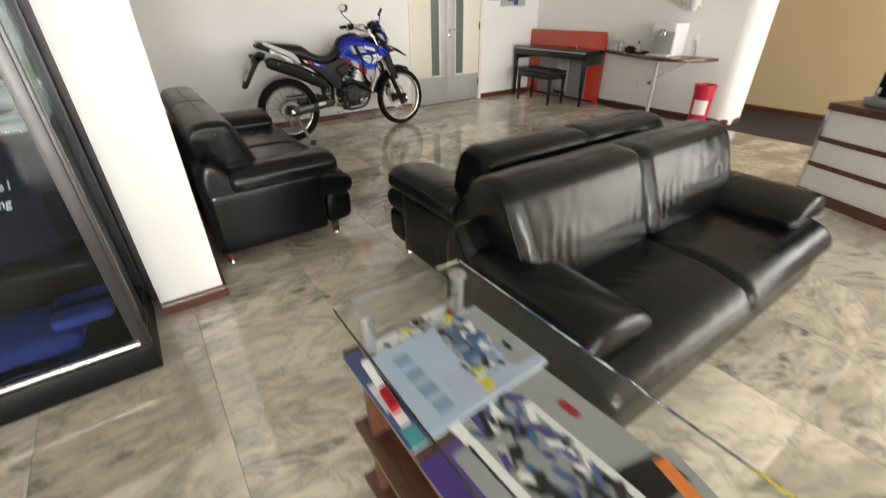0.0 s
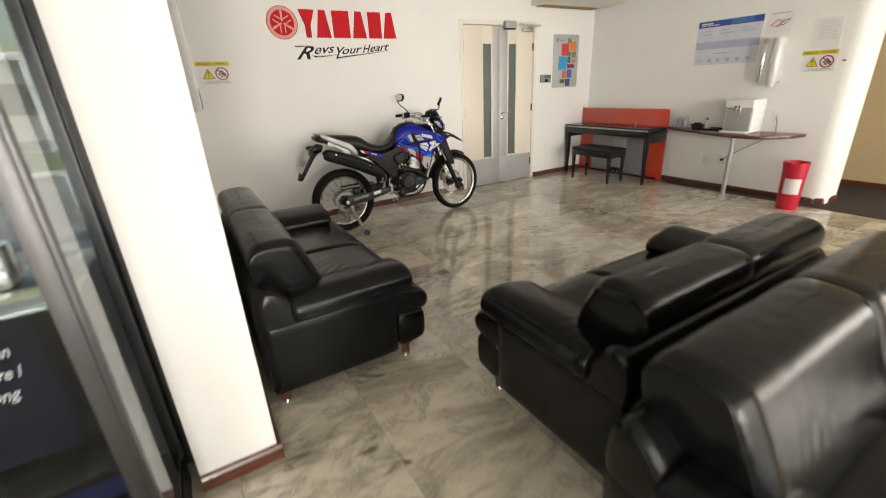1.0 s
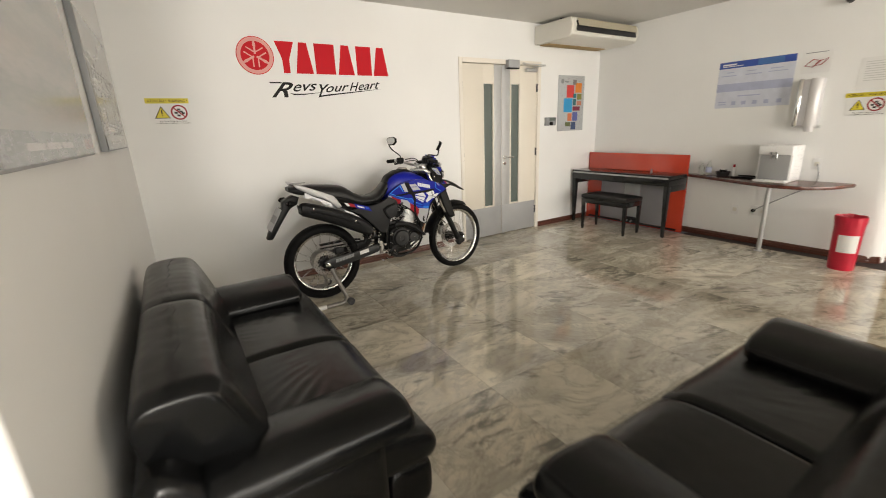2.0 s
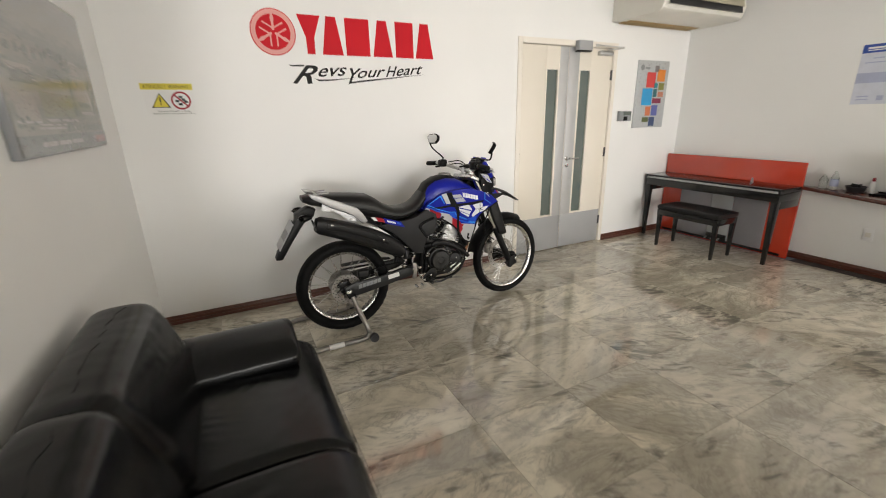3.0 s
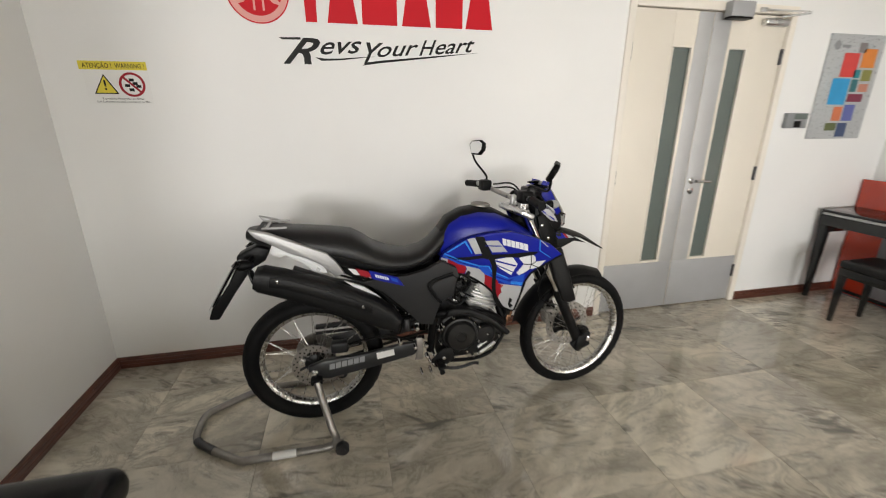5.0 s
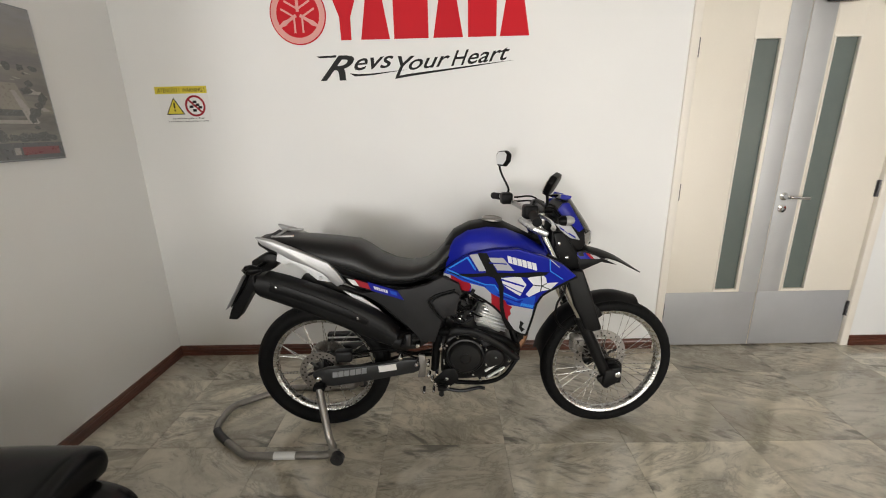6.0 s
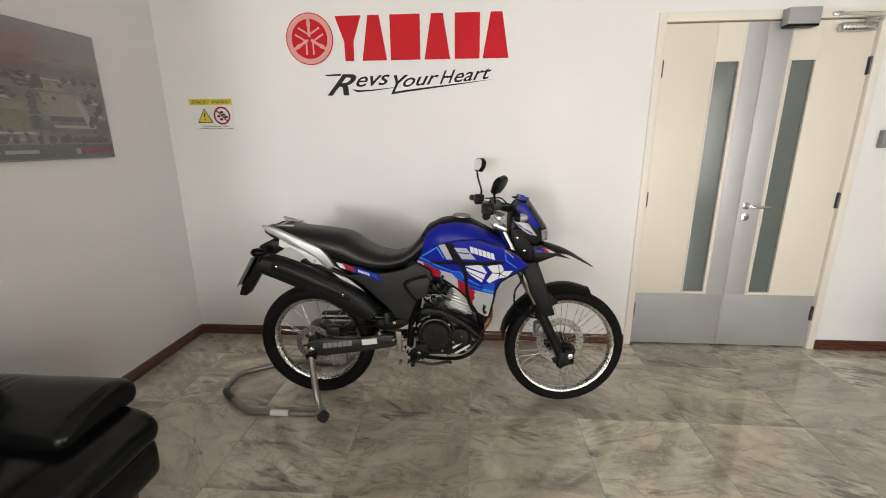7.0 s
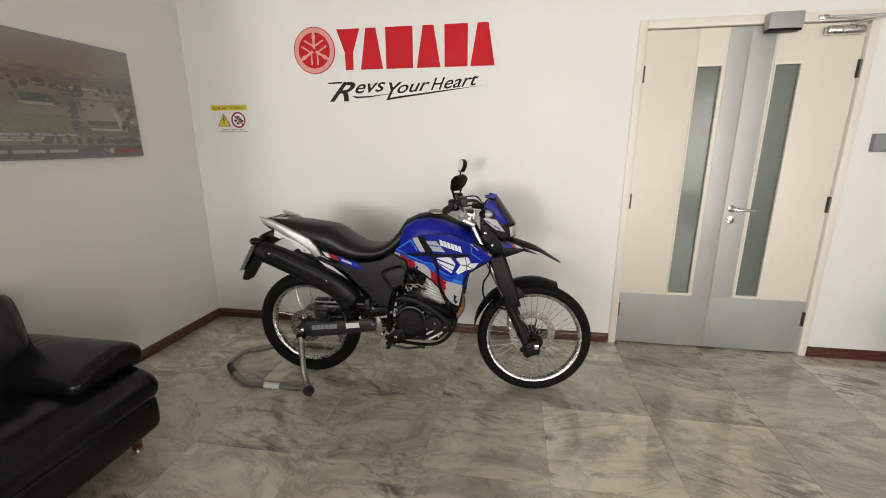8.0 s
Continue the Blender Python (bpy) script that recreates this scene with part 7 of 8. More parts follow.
DECALS += [("name_block", WHITE_DECAL, q, 3) for q in mark_row((2.524, 0.906), (2.640, 0.870), 0.031, -0.007, 6, 0.16)]
for flip in (False, True):
    b = shroud_bm()
    if flip:
        mirrored(b, CY)
    sh = part("tank_shroud", b, BLUE_PAINT, bike, "blue tank shroud with white, red and black graphics")
    for nm, mt, poly, k in DECALS:
        q = shell(poly, k)
        if flip:
            mirrored(q, CY)
        part(nm, q, mt, sh)
    q = prism([(2.600, 0.600), (2.640, 0.606), (2.634, 0.566), (2.606, 0.560)], SY + 0.002, SY + 0.05, 0.006)
    tucked_to_view(q)
    part("shroud_corner", mirrored(q, CY) if flip else q, MATT_BLACK, sh)

# seat: dished for the rider, higher behind
def seat_ring(x, hw, z_top, z_bot):
    prof = [(-0.80, 0.0), (-1.0, 0.30), (-0.97, 0.62), (-0.78, 0.90), (-0.35, 1.0), (0.35, 1.0), (0.78, 0.90), (0.97, 0.62), (1.0, 0.30), (0.80, 0.0)]
    return [(x, CY + hw * a, z_bot + (z_top - z_bot) * b) for a, b in prof]


seat_line = [(1.435, 0.060, 0.990, 0.955), (1.480, 0.085, 0.996, 0.935), (1.560, 0.105, 0.994, 0.915), (1.660, 0.118, 0.986, 0.880), (1.770, 0.128, 0.974, 0.845), (1.860, 0.132, 0.960, 0.815), (1.905, 0.132, 0.935, 0.800), (1.955, 0.130, 0.895, 0.788), (2.030, 0.124, 0.858, 0.780), (2.110, 0.112, 0.846, 0.782), (2.175, 0.100, 0.862, 0.798), (2.220, 0.090, 0.895, 0.820), (2.262, 0.080, 0.945, 0.850), (2.285, 0.070, 0.962, 0.880)]
part("seat", loft([seat_ring(*q) for q in seat_line]), SEAT_VINYL, bike, "black vinyl seat, dished in front", 60)
part("seat_seam", joined(*[tube([(x, CY + s * hw * 1.0, zb + (zt - zb) * 0.34) for x, hw, zt, zb in seat_line[2:]], 0.0028, 6, 2) for s in (-1, 1)]), GLOSS_BLACK, bike)

# tail: silver grab rails, rack, white side piece, tail stem with lamp and plate
both("grab_rail", lambda: prism([(1.458, 1.018), (1.531, 1.000), (1.623, 0.960), (1.758, 0.899), (1.792, 0.858), (1.825, 0.802), (1.787, 0.789), (1.730, 0.849), (1.674, 0.883), (1.601, 0.913), (1.541, 0.951), (1.485, 0.981)], CY - 0.138, CY - 0.112, 0.006, 3), SILVER_PLASTIC, bike, "silver grab rail along the tail")
part("rack", joined(*[box(1.500, CY + s * 0.065 - 0.006, 0.998, 1.600, CY + s * 0.065 + 0.006, 1.006, 0.003) for s in (-1, 1)], box(1.512, CY - 0.07, 0.997, 1.526, CY + 0.07, 1.004, 0.003)), SILVER_PLASTIC, bike, "small flat silver rack rails")
both("tail_side", lambda: prism([(1.541, 0.946), (1.532, 0.906), (1.570, 0.888), (1.588, 0.900), (1.600, 0.893), (1.652, 0.862), (1.700, 0.816), (1.753, 0.806), (1.744, 0.838), (1.676, 0.876), (1.604, 0.908)], CY - 0.122, CY - 0.114, 0.003), WHITE_DECAL, bike, "white tail side piece")
both("tail_bolt", lambda: lathe([(0.010, -0.003), (0.008, 0.003)], (1.716, CY - 0.1235, 0.826), "y", 12), STEEL, bike)
part("tail_body", loft([[(x, CY + a * w, z) for a, z in ((-1, z0), (1, z0), (1, z1), (-1, z1))] for x, w, z0, z1 in ((1.480, 0.080, 0.976, 1.000), (1.560, 0.092, 0.948, 0.980), (1.70, 0.102, 0.892, 0.920), (1.80, 0.104, 0.805, 0.860), (1.90, 0.105, 0.745, 0.800))]), BLACK_PLASTIC, bike)
part("tail_lamp", box(1.470, CY - 0.050, 0.968, 1.484, CY + 0.050, 0.994, 0.005, 3), RED_DECAL, bike, "red tail lamp")
stem = part("plate_holder", prism([(1.380, 0.880), (1.420, 0.902), (1.466, 0.922), (1.515, 0.902), (1.494, 0.852), (1.432, 0.818), (1.352, 0.710), (1.272, 0.592), (1.230, 0.596), (1.250, 0.646), (1.330, 0.752), (1.378, 0.840)], CY - 0.038, CY + 0.038, 0.008, 2), MATT_BLACK, bike, "long black plate holder")
PLATE = Matrix.Translation((1.309, CY, 0.748)) @ Matrix.Rotation(radians(-90), 4, "Z") @ Matrix.Rotation(radians(-32), 4, "X")
part("plate_back", moved(box(-0.045, 0.0, -0.102, 0.045, 0.006, 0.102, 0.003), PLATE), MATT_BLACK, stem)
part("plate", moved(box(-0.09, -0.003, -0.095, 0.09, -0.0003, 0.095, 0.001), PLATE), SILVER_DECAL, stem, "plain grey plate")
part("plate_bar", moved(box(-0.07, -0.0045, -0.03, 0.07, -0.0032, 0.03), PLATE), GREY_PANEL, stem)
for s in (-1, 1):
    sig = part("rear_indicator", joined(tube([(1.445, CY + s * 0.03, 0.872), (1.435, CY + s * 0.125, 0.872)], 0.009, 8, 0), lathe([(0.0, -0.042), (0.020, -0.022), (0.023, 0.008), (0.010, 0.040)], (1.425, CY + s * 0.135, 0.872), "x", 18)), BLACK_PLASTIC, bike, "black indicator")
    part("lens", lathe([(0.0, -0.045), (0.021, -0.023), (0.0235, -0.004)], (1.425, CY + s * 0.135, 0.872), "x", 18), LAMP_CLEAR, sig)

# side panels with their stickers
both("side_panel", lambda: prism([(1.800, 0.800), (1.900, 0.762), (2.000, 0.772), (2.100, 0.776), (2.180, 0.795), (2.248, 0.830), (2.318, 0.795), (2.330, 0.752), (2.300, 0.690), (2.240, 0.620), (2.205, 0.520), (2.150, 0.528), (2.070, 0.620), (1.985, 0.705), (1.900, 0.755)], CY - 0.150, CY - 0.120, 0.010, 3), DARK_GREY_PLASTIC, bike, "matt dark grey side panel")
both("panel_pad", lambda: prism([(2.195, 0.716), (2.212, 0.735), (2.240, 0.748), (2.300, 0.764), (2.322, 0.748), (2.305, 0.662), (2.250, 0.640), (2.226, 0.662)], CY - 0.162, CY - 0.146, 0.007, 3), DARK_GREY_PLASTIC, bike)
both("pad_groove", lambda: tube([(2.300, CY - 0.152, 0.770), (2.240, CY - 0.152, 0.754), (2.205, CY - 0.152, 0.740), (2.186, CY - 0.152, 0.716), (2.220, CY - 0.152, 0.656), (2.246, CY - 0.152, 0.630)], 0.006, 8, 4), BLACK_PLASTIC, bike)
for s in (-1, 1):
    y = CY + s * 0.151
    part("sticker", prism([(1.925, 0.815), (2.050, 0.772), (2.078, 0.728), (1.938, 0.775)], y - 0.0012, y + 0.0012), BLUE_PAINT, bike, "blue sticker")
    part("sticker_edge", prism([(1.870, 0.828), (1.926, 0.808), (1.936, 0.780), (1.890, 0.794)], y - 0.0012, y + 0.0012), RED_DECAL, bike)
    part("sticker_edge", prism([(1.838, 0.832), (1.870, 0.824), (1.888, 0.796), (1.862, 0.802)], y - 0.0012, y + 0.0012), WHITE_DECAL, bike)
    for q in mark_row((1.952, 0.782), (2.012, 0.761), 0.014, -0.003):
        part("name_block", prism(q, y - 0.0022, y + 0.0022), WHITE_DECAL, bike)
    part("sticker_bar", prism([(2.018, 0.775), (2.046, 0.765), (2.052, 0.748), (2.024, 0.758)], y - 0.0022, y + 0.0022), LIGHT_BLUE, bike)

# exhaust: fat black silencer on the right, header curling from the cylinder
AX = [(1.476, 0.832), (1.500, 0.826), (1.570, 0.803), (1.700, 0.752), (1.840, 0.688), (1.930, 0.640), (1.990, 0.602), (2.036, 0.568)]
RAD = [0.040, 0.054, 0.058, 0.061, 0.063, 0.062, 0.055, 0.034]



def silencer_rows(grow=0.0):
    rows = []
    for i, ((x, z), r) in enumerate(zip(AX, RAD)):
        (x0, z0), (x1, z1) = AX[max(0, i - 1)], AX[min(len(AX) - 1, i + 1)]
        d = math.hypot(x1 - x0, z1 - z0)
        nx, nz = -(z1 - z0) / d, (x1 - x0) / d
        rows.append([(x + nx * (r + grow) * b, CY - 0.180 + a * 0.048, z + nz * (r + grow) * b) for a, b in [(math.copysign(abs(math.cos(q)) ** 0.6, math.cos(q)), math.copysign(abs(math.sin(q)) ** 0.6, math.sin(q))) for q in [2 * math.pi * k / 20 for k in range(20)]]])
    return rows


sil = part("silencer", loft(silencer_rows()), MATT_BLACK, bike, "long matt black silencer", 25)
part("end_cap", moved(lathe([(0.034, 0.0), (0.034, 0.008), (0.016, 0.010), (0.013, 0.004), (0.0, 0.004)], (0, 0, 0), "z", 24), Matrix.Translation((1.472, CY - 0.180, 0.833)) @ Matrix.Rotation(radians(-108), 4, "Y")), BIKE_METAL, sil)
part("heat_shield", prism([(1.540, 0.846), (1.600, 0.832), (1.720, 0.784), (1.850, 0.724), (1.935, 0.672), (1.925, 0.648), (1.830, 0.690), (1.700, 0.748), (1.590, 0.790), (1.530, 0.806)], CY - 0.232, CY - 0.224, 0.004, 2), MATT_BLACK, sil, "black heat shield plate")
for x, z in ((1.565, 0.828), (1.890, 0.686)):
    part("bolt", lathe([(0.006, 0.232), (0.006, 0.239), (0.0, 0.241)], (x, CY, z), "y", 10), CHROME, bike)
part("header_pipe", tube([(2.030, CY - 0.165, 0.572), (2.080, CY - 0.120, 0.548), (2.180, CY - 0.100, 0.540), (2.270, CY - 0.135, 0.566), (2.420, CY - 0.145, 0.560), (2.520, CY - 0.130, 0.515), (2.578, CY - 0.090, 0.458), (2.570, CY - 0.050, 0.520), (2.540, CY - 0.030, 0.585)], 0.019, 14, 6), BLACK_PLASTIC, bike, "dark exhaust header pipe")
part("front_pipe", tube([(2.600, CY - 0.050, 0.610), (2.622, CY - 0.055, 0.560), (2.618, CY - 0.060, 0.500), (2.590, CY - 0.075, 0.455)], 0.019, 14, 5), RUST_PIPE, bike, "heat-browned exhaust pipe")
pg = part("pipe_guard", prism([(2.262, 0.560), (2.270, 0.592), (2.300, 0.608), (2.378, 0.596), (2.450, 0.562), (2.510, 0.520), (2.590, 0.446), (2.564, 0.430), (2.490, 0.496), (2.420, 0.535), (2.361, 0.560), (2.300, 0.566)], CY - 0.182, CY - 0.150, 0.012, 3), MATT_BLACK, bike, "black pipe guard")
for a, b in (((2.320, 0.580), (2.372, 0.572)), ((2.400, 0.560), (2.452, 0.532))):
    part("slot", tube([(a[0], CY - 0.183, a[1]), (b[0], CY - 0.183, b[1])], 0.005, 8, 0), INK, pg)
part("white_trim", prism([(1.820, 0.778), (1.900, 0.744), (1.964, 0.693), (2.004, 0.644), (1.984, 0.634), (1.929, 0.680), (1.882, 0.726)], CY - 0.158, CY - 0.150), WHITE_DECAL, bike)

# engine
eng = part("engine", prism([(2.235, 0.420), (2.250, 0.520), (2.330, 0.560), (2.440, 0.562), (2.520, 0.520), (2.580, 0.455), (2.566, 0.385), (2.490, 0.310), (2.250, 0.300), (2.225, 0.350)], CY - 0.115, CY + 0.115, 0.020, 3), ENGINE_BLACK, bike, "black engine block")
part("clutch_cover", lathe([(0.092, 0.11), (0.092, 0.140), (0.086, 0.148), (0.078, 0.150), (0.075, 0.160), (0.066, 0.168), (0.026, 0.170), (0.022, 0.166), (0.0, 0.166)], (2.342, CY, 0.446), "y", 40), ENGINE_BLACK, eng, "round black clutch cover")
part("generator_cover", lathe([(0.055, 0.11), (0.055, 0.135), (0.045, 0.146), (0.0, 0.150)], (2.470, CY, 0.430), "y", 28), ENGINE_BLACK, eng)
part("left_cover", mirrored(lathe([(0.095, 0.11), (0.095, 0.135), (0.080, 0.150), (0.0, 0.155)], (2.36, CY, 0.430), "y", 32), CY), MATT_BLACK, eng)
for i in range(8):
    a = radians(20 + 45 * i)
    part("bolt", lathe([(0.0065, 0.112), (0.0065, 0.150), (0.003, 0.154)], (2.342 + 0.101 * math.cos(a), CY, 0.446 + 0.101 * math.sin(a)), "y", 8), CHROME, eng)
for x, z in ((2.52, 0.475), (2.54, 0.42), (2.50, 0.36), (2.44, 0.335), (2.28, 0.325), (2.26, 0.50), (2.412, 0.502), (2.415, 0.443), (2.300, 0.570), (2.375, 0.563), (2.418, 0.545), (2.480, 0.436), (2.410, 0.322)):
    part("bolt", lathe([(0.0072, 0.112), (0.0072, 0.148), (0.003, 0.152)], (x, CY, z), "y", 8), CHROME, eng)
for x, z in ((2.120, 0.413), (2.210, 0.362), (2.190, 0.330), (2.150, 0.270), (2.195, 0.274), (2.232, 0.495)):
    part("bolt", lathe([(0.008, 0.120), (0.008, 0.164), (0.003, 0.168)], (x, CY, z), "y", 8), CHROME, eng)
cylM = Matrix.Translation((2.455, CY, 0.560)) @ Matrix.Rotation(radians(22), 4, "Y")
part("cylinder", moved(box(-0.060, -0.080, -0.02, 0.060, 0.080, 0.080, 0.012), cylM), CAST_ALU, eng, "silver finned cylinder")
for i in range(5):
    part("fin", moved(box(-0.076, -0.098, 0.006 + 0.015 * i, 0.076, 0.098, 0.011 + 0.015 * i, 0.002, 1), cylM), CAST_ALU, eng)
part("cylinder_head", moved(joined(box(-0.066, -0.085, 0.082, 0.066, 0.085, 0.150, 0.018, 3), lathe([(0.050, 0.082), (0.050, 0.094), (0.040, 0.099)], (0.0, 0, 0.112), "y", 24)), cylM), CAST_ALU, eng, "silver cylinder head")
part("head_fins", moved(joined(*[box(-0.072, -0.093 , 0.088 + 0.013 * i, 0.03, -0.083, 0.093 + 0.013 * i) for i in range(4)]), cylM), CAST_ALU, eng)
part("valve_cover", moved(box(-0.055, -0.07, 0.150, 0.055, 0.07, 0.185, 0.014, 3), cylM), BIKE_METAL, eng)
part("intake", tube([(2.400, CY - 0.02, 0.640), (2.330, CY - 0.02, 0.668), (2.270, CY, 0.680)], 0.028, 14), BLACK_PLASTIC, eng)
part("throttle_body", joined(box(2.295, CY - 0.085, 0.640, 2.365, CY + 0.05, 0.705, 0.010), lathe([(0.018, 0.08), (0.018, 0.11), (0.0, 0.112)], (2.335, CY, 0.675), "y", 14)), BIKE_METAL, eng)
part("hoses", joined(tube([(2.30, CY - 0.11, 0.70), (2.36, CY - 0.12, 0.66), (2.40, CY - 0.115, 0.70)], 0.006, 7), tube([(2.28, CY - 0.10, 0.62), (2.33, CY - 0.125, 0.60), (2.38, CY - 0.12, 0.63)], 0.007, 7), tube([(2.36, CY - 0.10, 0.74), (2.42, CY - 0.12, 0.70), (2.47, CY - 0.10, 0.72)], 0.005, 7)), BLACK_PLASTIC, eng)
rnd = random.Random(12)
for i in range(34):
    # hose clips, plugs and cable ends crowded round the intake
    x, z = rnd.uniform(2.262, 2.420), rnd.uniform(0.600, 0.760)
    if z > 0.86 - (x - 2.26) * 0.75 or z < 0.60 + max(0, 2.30 - x):
        continue
    y = CY - rnd.uniform(0.085, 0.135)
    a = rnd.uniform(0, 3.14)
    dx, dz = 0.018 * math.cos(a), 0.018 * math.sin(a)
    if i % 3 == 0:
        part("plug", moved(box(-0.012, -0.008, -0.007, 0.012, 0.008, 0.007, 0.002, 1), Matrix.Translation((x, y, z)) @ Matrix.Rotation(a, 4, "Y")), BLACK_PLASTIC if i % 2 else BIKE_METAL, eng)
    elif i % 3 == 1:
        part("hose_clip", moved(ring(0.009, 0.002, (0, 0, 0), seg=14, sides=5), Matrix.Translation((x, y, z)) @ Matrix.Rotation(a, 4, "Z")), CHROME, eng)
    else:
        part("cable_end", tube([(x - dx, y, z - dz), (x, y - 0.008, z), (x + 2 * dx, y + 0.01, z + 2 * dz)], 0.004, 6, 3), CHROME if i % 4 == 0 else BLACK_PLASTIC, eng)
part("oil_cooler", box(2.585, CY - 0.10, 0.50, 2.612, CY + 0.10, 0.66, 0.006), BIKE_METAL, bike)
part("engine_guard", joined(tube([(2.240, CY - 0.10, 0.290), (2.420, CY - 0.105, 0.282), (2.520, CY - 0.105, 0.315), (2.588, CY - 0.09, 0.400)], 0.010, 10), tube([(2.240, CY + 0.10, 0.290), (2.420, CY + 0.105, 0.282), (2.520, CY + 0.105, 0.315), (2.588, CY + 0.09, 0.400)], 0.010, 10)), BLACK_PLASTIC, bike)
for a, b in (((2.432, 0.366), (2.500, 0.412)), ((2.434, 0.328), (2.522, 0.384))):
    part("bright_trim", tube([(a[0], CY - 0.142, a[1]), (b[0], CY - 0.140, b[1])], 0.0065, 8, 0), CAST_ALU, eng)

# frame
part("frame", joined(
    tube([(2.690, CY, 0.905), (2.620, CY - 0.03, 0.72), (2.598, CY - 0.06, 0.52), (2.575, CY - 0.08, 0.40)], 0.019, 10),
    tube([(2.680, CY - 0.03, 0.945), (2.480, CY - 0.08, 0.83), (2.280, CY - 0.11, 0.70), (2.220, CY - 0.11, 0.52), (2.200, CY - 0.11, 0.36)], 0.019, 10),
    tube([(2.680, CY + 0.03, 0.945), (2.480, CY + 0.08, 0.83), (2.280, CY + 0.11, 0.70), (2.220, CY + 0.11, 0.52), (2.200, CY + 0.11, 0.36)], 0.019, 10),
    tube([(2.270, CY - 0.10, 0.72), (1.900, CY - 0.10, 0.80), (1.560, CY - 0.08, 0.92)], 0.012, 8),
    tube([(2.270, CY + 0.10, 0.72), (1.900, CY + 0.10, 0.80), (1.560, CY + 0.08, 0.92)], 0.012, 8),
    tube([(2.215, CY - 0.105, 0.52), (2.050, CY - 0.115, 0.62), (1.880, CY - 0.105, 0.80)], 0.011, 8),
    tube([(2.215, CY + 0.105, 0.52), (2.050, CY + 0.115, 0.62), (1.880, CY + 0.105, 0.80)], 0.011, 8)), BLACK_PLASTIC, bike, "black tube frame")
part("air_box", prism([(1.960, 0.760), (2.250, 0.780), (2.290, 0.700), (2.220, 0.560), (2.120, 0.560), (2.030, 0.660)], CY - 0.09, CY + 0.09, 0.012), BLACK_PLASTIC, bike)
part("inner_fender", arched([(2.075, 0.490), (2.020, 0.600), (1.900, 0.690), (1.760, 0.730), (1.600, 0.800)], lambda k: 0.075, 0.004, lambda k: 0.02), MATT_BLACK, bike, "black inner rear mudguard")
coil = [moved(ring(0.030, 0.006, (0, 0, 0), seg=24, sides=6), Matrix.Translation((0, 0, 0.06 + 0.018 * i)) @ Matrix.Rotation(radians(90), 4, "X")) for i in range(9)]
part("rear_shock", moved(joined(lathe([(0.018, 0), (0.018, 0.24)], (0, 0, 0), "z", 12), *coil), Matrix.Translation((2.045, CY, 0.42)) @ Matrix.Rotation(radians(18), 4, "Y")), BIKE_METAL, bike, "coiled rear shock")

# swing arm
both("swing_arm", lambda: joined(prism([(1.628, 0.355), (1.640, 0.292), (1.720, 0.285), (1.930, 0.318), (2.110, 0.352), (2.165, 0.385), (2.150, 0.425), (2.060, 0.418), (1.900, 0.392), (1.700, 0.380)], CY - 0.128, CY - 0.098, 0.008, 2)), SWING_GREY, bike, "dark grey swing arm")
for s in (-1, 1):
    y = CY + s * 0.129
    for q in mark_row((1.722, 0.334), (1.886, 0.356), 0.028, 0.002, 6, 0.14):
        part("name_block", prism(q, y - 0.0015, y + 0.0015), GREY_PLASTIC, bike)
    part("swing_label", prism([(1.940, 0.392), (2.022, 0.402), (2.026, 0.372), (1.944, 0.360)], y - 0.002, y + 0.002), PAPER, bike, "white label")
    part("axle_plate", lathe([(0.020, 0.0), (0.020, 0.012), (0.011, 0.014), (0.011, 0.026), (0.0, 0.027)], (1.655, CY - 0.124, 0.326), "y", 14) if s < 0 else mirrored(lathe([(0.020, 0.0), (0.020, 0.012), (0.011, 0.014), (0.011, 0.026), (0.0, 0.027)], (1.655, CY - 0.124, 0.326), "y", 14), CY), CHROME, bike)
part("rear_caliper", box(1.735, CY - 0.105, 0.395, 1.815, CY - 0.060, 0.452, 0.012, 3), BIKE_METAL, bike, "dark rear brake caliper")
part("rear_hose", tube([(1.81, CY - 0.085, 0.43), (1.90, CY - 0.11, 0.46), (2.02, CY - 0.125, 0.47), (2.12, CY - 0.13, 0.43)], 0.005, 7), BLACK_PLASTIC, bike)
part("chain", joined(tube([(RW[0], CY + 0.071, RW[1] + 0.095), (2.00, CY + 0.071, 0.425), (2.24, CY + 0.071, 0.430)], 0.008, 6, 3, flat=0.6), tube([(RW[0], CY + 0.071, RW[1] - 0.095), (2.00, CY + 0.071, 0.32), (2.24, CY + 0.071, 0.370)], 0.008, 6, 3, flat=0.6)), BIKE_METAL, bike, "drive chain")
part("chain_guard", prism([(1.66, 0.448), (1.90, 0.452), (2.03, 0.440), (2.03, 0.452), (1.90, 0.470), (1.66, 0.462)], CY + 0.055, CY + 0.090, 0.003), MATT_BLACK, bike)
part("rear_reservoir", joined(lathe([(0.020, 0), (0.020, 0.05), (0.016, 0.056)], (2.085, CY - 0.135, 0.505), "z", 14), box(2.06, CY - 0.14, 0.49, 2.12, CY - 0.11, 0.505, 0.003)), BIKE_METAL, bike)

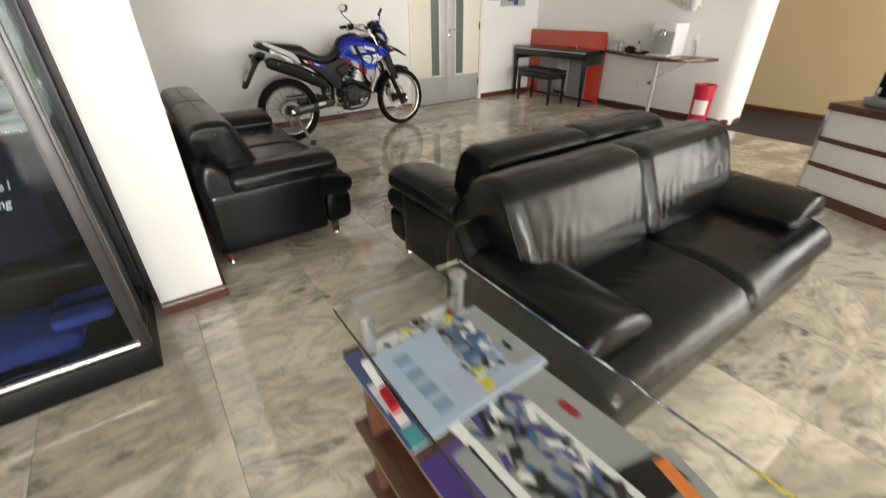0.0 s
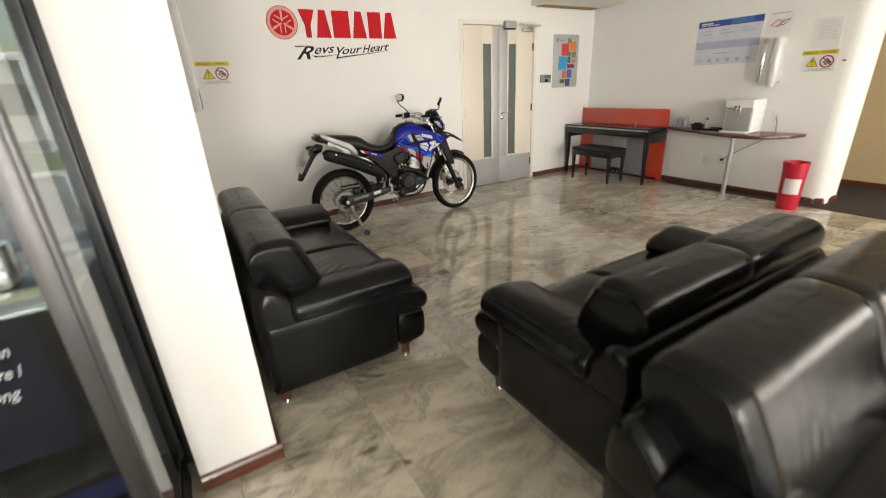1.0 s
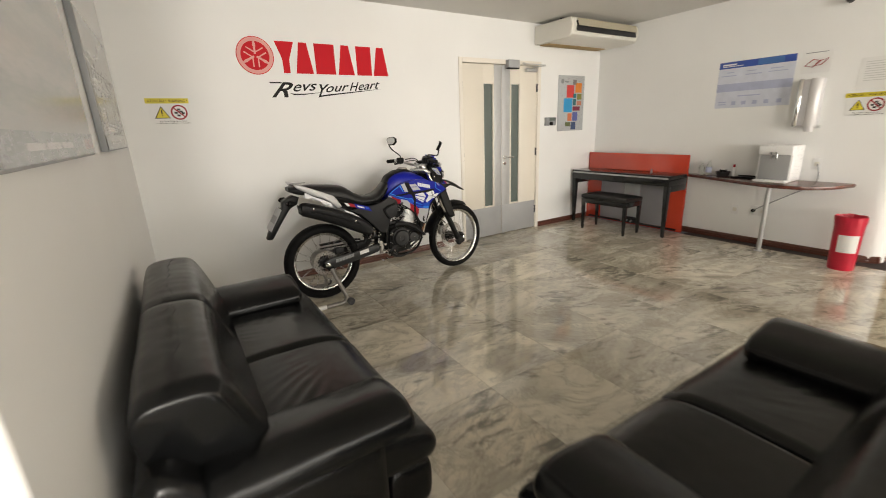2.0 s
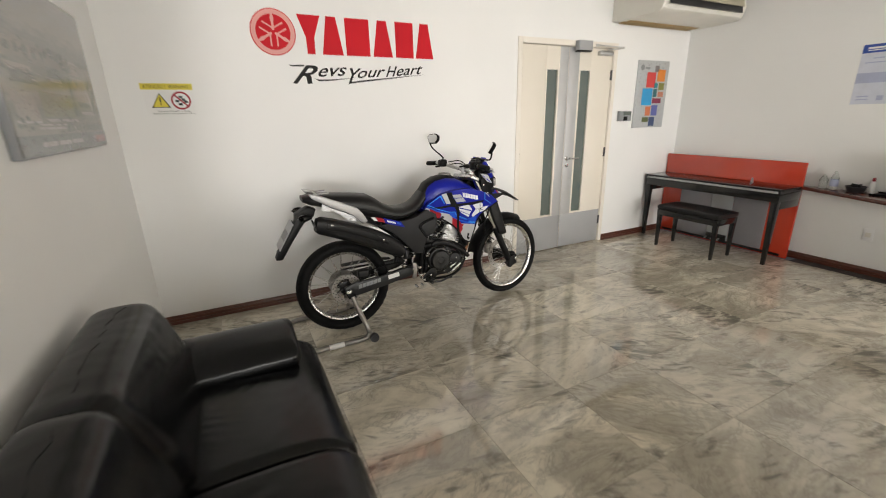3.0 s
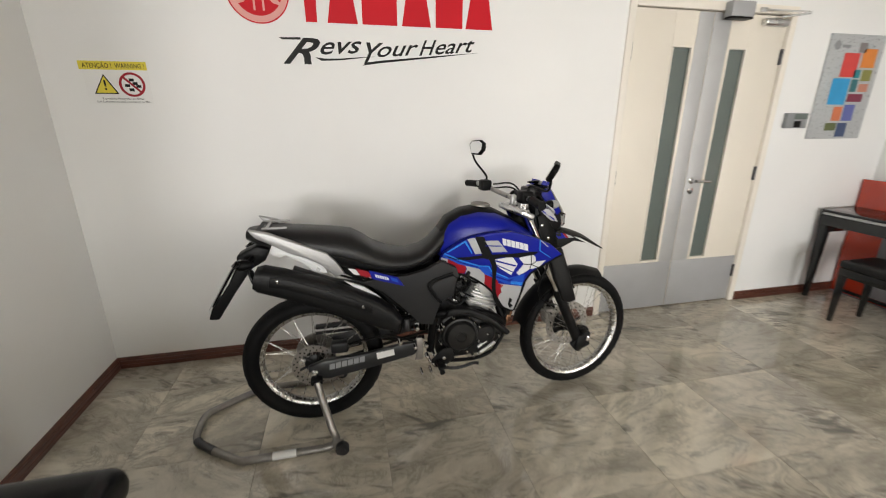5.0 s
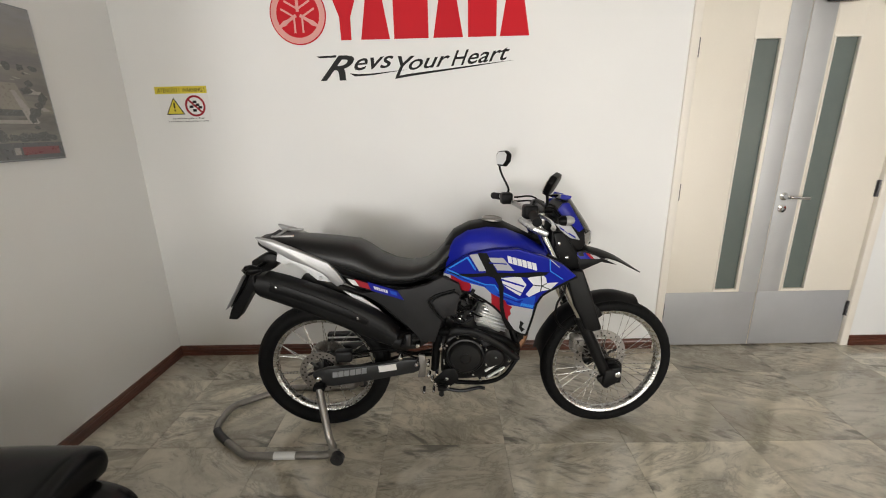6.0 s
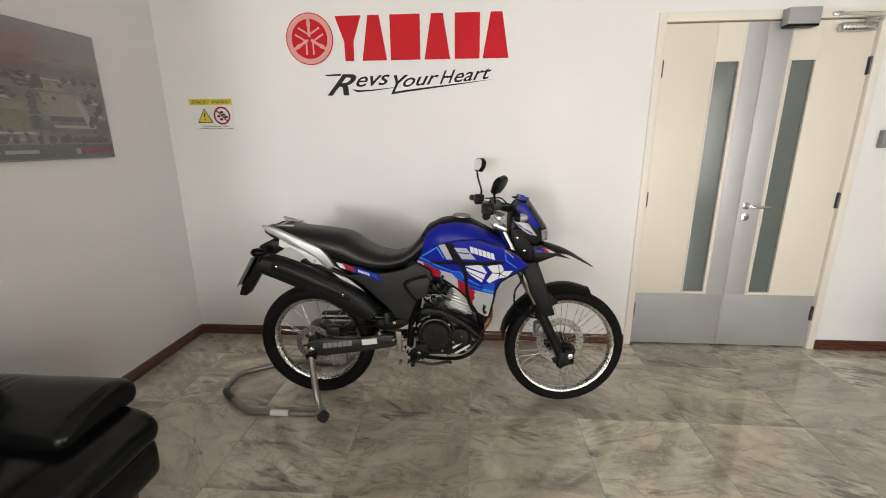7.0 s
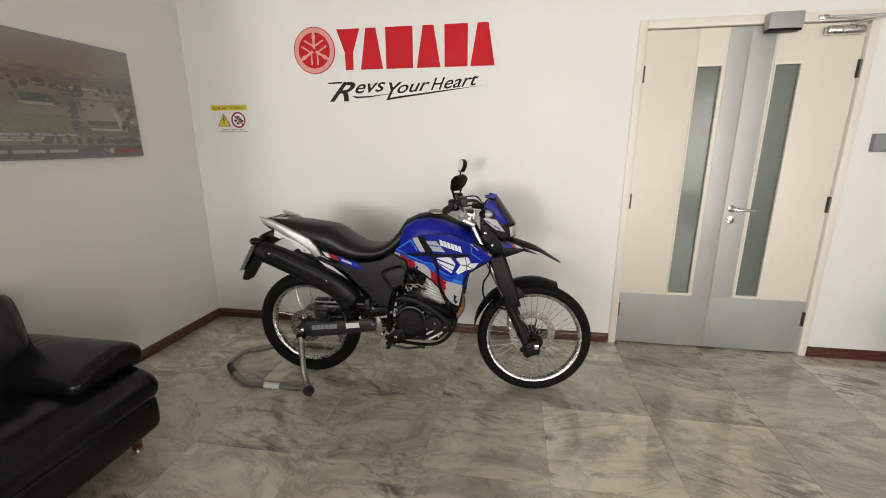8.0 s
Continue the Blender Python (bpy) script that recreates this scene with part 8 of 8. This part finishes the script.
# foot controls
part("peg_bracket", prism([(2.128, 0.452), (2.158, 0.448), (2.164, 0.400), (2.156, 0.335), (2.122, 0.335), (2.134, 0.390)], CY - 0.140, CY - 0.124, 0.004), WORN_STEEL, bike, "cast silver foot peg bracket")
part("heel_plate", prism([(2.190, 0.330), (2.250, 0.390), (2.300, 0.395), (2.310, 0.330), (2.260, 0.290), (2.205, 0.296)], CY - 0.162, CY - 0.150, 0.005), MATT_BLACK, bike)
for s in (-1, 1):
    part("foot_peg", joined(tube([(2.235, CY + s * 0.150, 0.318), (2.232, CY + s * 0.245, 0.318)], 0.012, 10, 0), *[box(2.216, CY + s * (0.175 + 0.014 * i) - 0.003, 0.328, 2.254, CY + s * (0.175 + 0.014 * i) + 0.003, 0.340) for i in range(5)]), BIKE_METAL, bike, "serrated foot peg")
    part("passenger_peg", tube([(2.02, CY + s * 0.13, 0.545), (2.01, CY + s * 0.20, 0.540)], 0.012, 10, 0), BLACK_PLASTIC, bike)
part("brake_pedal", tube([(2.235, CY - 0.170, 0.300), (2.32, CY - 0.172, 0.285), (2.400, CY - 0.172, 0.300), (2.425, CY - 0.185, 0.305)], 0.008, 8), BIKE_METAL, bike)
for x, z in ((2.255, 0.345), (2.205, 0.318), (2.262, 0.305), (2.172, 0.420), (2.176, 0.360), (2.050, 0.452), (2.13, 0.515)):
    part("bolt", lathe([(0.010, 0.135), (0.010, 0.172), (0.005, 0.176)], (x, CY, z), "y", 10), CHROME, bike)
part("side_stand", tube([(2.215, CY + 0.13, 0.300), (2.12, CY + 0.15, 0.290), (1.99, CY + 0.155, 0.305)], 0.011, 10), BLACK_PLASTIC, bike)


# ---- paddock stand under the rear axle ----
ps = thing("paddock_stand", 1.45, CY, 0, "worn silver tubular paddock stand lifting the rear wheel", "paddock stand")
R = 0.017
for s in (-1, 1):
    o = s * 0.262
    part("side_tube", tube([(1.668, CY + s * 0.165, 0.300), (1.684, CY + s * 0.195, 0.235), (1.722, CY + o, 0.115), (1.735, CY + o, 0.060), (1.718, CY + o, 0.027), (1.672, CY + o, R + 0.001), (1.60, CY + o, R + 0.001), (1.42, CY + o, R + 0.001), (1.345, CY + o, R + 0.001), (1.318, CY + s * 0.254, R + 0.001), (1.285, CY + s * 0.232, R + 0.001)], R, 14, 4), WORN_STEEL, ps, "bent silver tube")
    part("lift_pad", box(1.640, CY + s * 0.155 - 0.020, 0.288, 1.692, CY + s * 0.155 + 0.020, 0.314, 0.006), RUBBER, ps)
    part("caster", joined(lathe([(0.030, -0.012), (0.030, 0.012)], (1.760, CY + s * 0.296, 0.0305), "y", 20), lathe([(0.012, -0.016), (0.012, 0.016)], (1.760, CY + s * 0.296, 0.0305), "y", 12)), DARKMETAL, ps, "small caster wheel")
    part("caster_fork", box(1.715, CY + s * 0.274 - 0.004, 0.020, 1.768, CY + s * 0.274 + 0.004, 0.062, 0.003), WORN_STEEL, ps)
part("cross_tube", tube([(1.285, CY - 0.232, R + 0.001), (1.180, CY - 0.160, R + 0.004), (1.138, CY - 0.126, R + 0.006), (1.110, CY - 0.095, R + 0.010), (1.098, CY - 0.05, R + 0.014), (1.098, CY + 0.05, R + 0.014), (1.110, CY + 0.095, R + 0.010), (1.138, CY + 0.126, R + 0.006), (1.180, CY + 0.160, R + 0.004), (1.285, CY + 0.232, R + 0.001)], R * 0.999, 14, 4), WORN_STEEL, ps)
part("rubber_sleeve", tube([(1.200, CY - 0.174, R + 0.003), (1.138, CY - 0.126, R + 0.006), (1.112, CY - 0.098, R + 0.010)], R + 0.002, 14, 4), DARKMETAL, ps)
part("stand_label", lathe([(R + 0.0008, 0.0), (R + 0.0008, 0.10)], (1.46, CY - 0.262, R + 0.001), "x", 14, cap=False), PAPER, ps, "worn white sticker")

# marble slabs
def tile_mesh():
    bm = bmesh.new()
    h, c = TP / 2 - 0.0007, 0.0012
    rows = [[(-h, -h), (h, -h), (h, h), (-h, h)], [(-h, -h), (h, -h), (h, h), (-h, h)], [(-h + c, -h + c), (h - c, -h + c), (h - c, h - c), (-h + c, h - c)]]
    zs = (-0.004, -0.0008, 0.0)
    v = [[bm.verts.new((x, y, z)) for x, y in row] for row, z in zip(rows, zs)]
    for a, b in zip(v, v[1:]):
        for i in range(4):
            bm.faces.new((a[i], a[(i + 1) % 4], b[(i + 1) % 4], b[i]))
    bm.faces.new(v[2])
    me = bpy.data.meshes.new("tile")
    bm.to_mesh(me)
    bm.free()
    me.materials.append(MARBLE)
    return me


TILE = tile_mesh()
for i in range(16):
    for j in range(16):
        share("tile", TILE, pose(TX0 + TP * (i + 0.5), TY0 + TP * (j + 0.5), random.uniform(-0.0003, 0.0003), 0, 0, random.choice((0, 0, 0, 180))), floor)

# the slabs behind the start, in one sheet
rest = bmesh.new()
for i in range(16):
    for j in range(1, int((TY0 - FRONT - 0.1) / TP) + 1):
        bmesh.ops.create_grid(rest, x_segments=1, y_segments=1, size=TP / 2 - 0.001, matrix=pose(TX0 + TP * (i + 0.5), TY0 - TP * (j - 0.5), -0.0005))
tagged(part("far_tiles", rest, MARBLE, floor), kind="stuff")
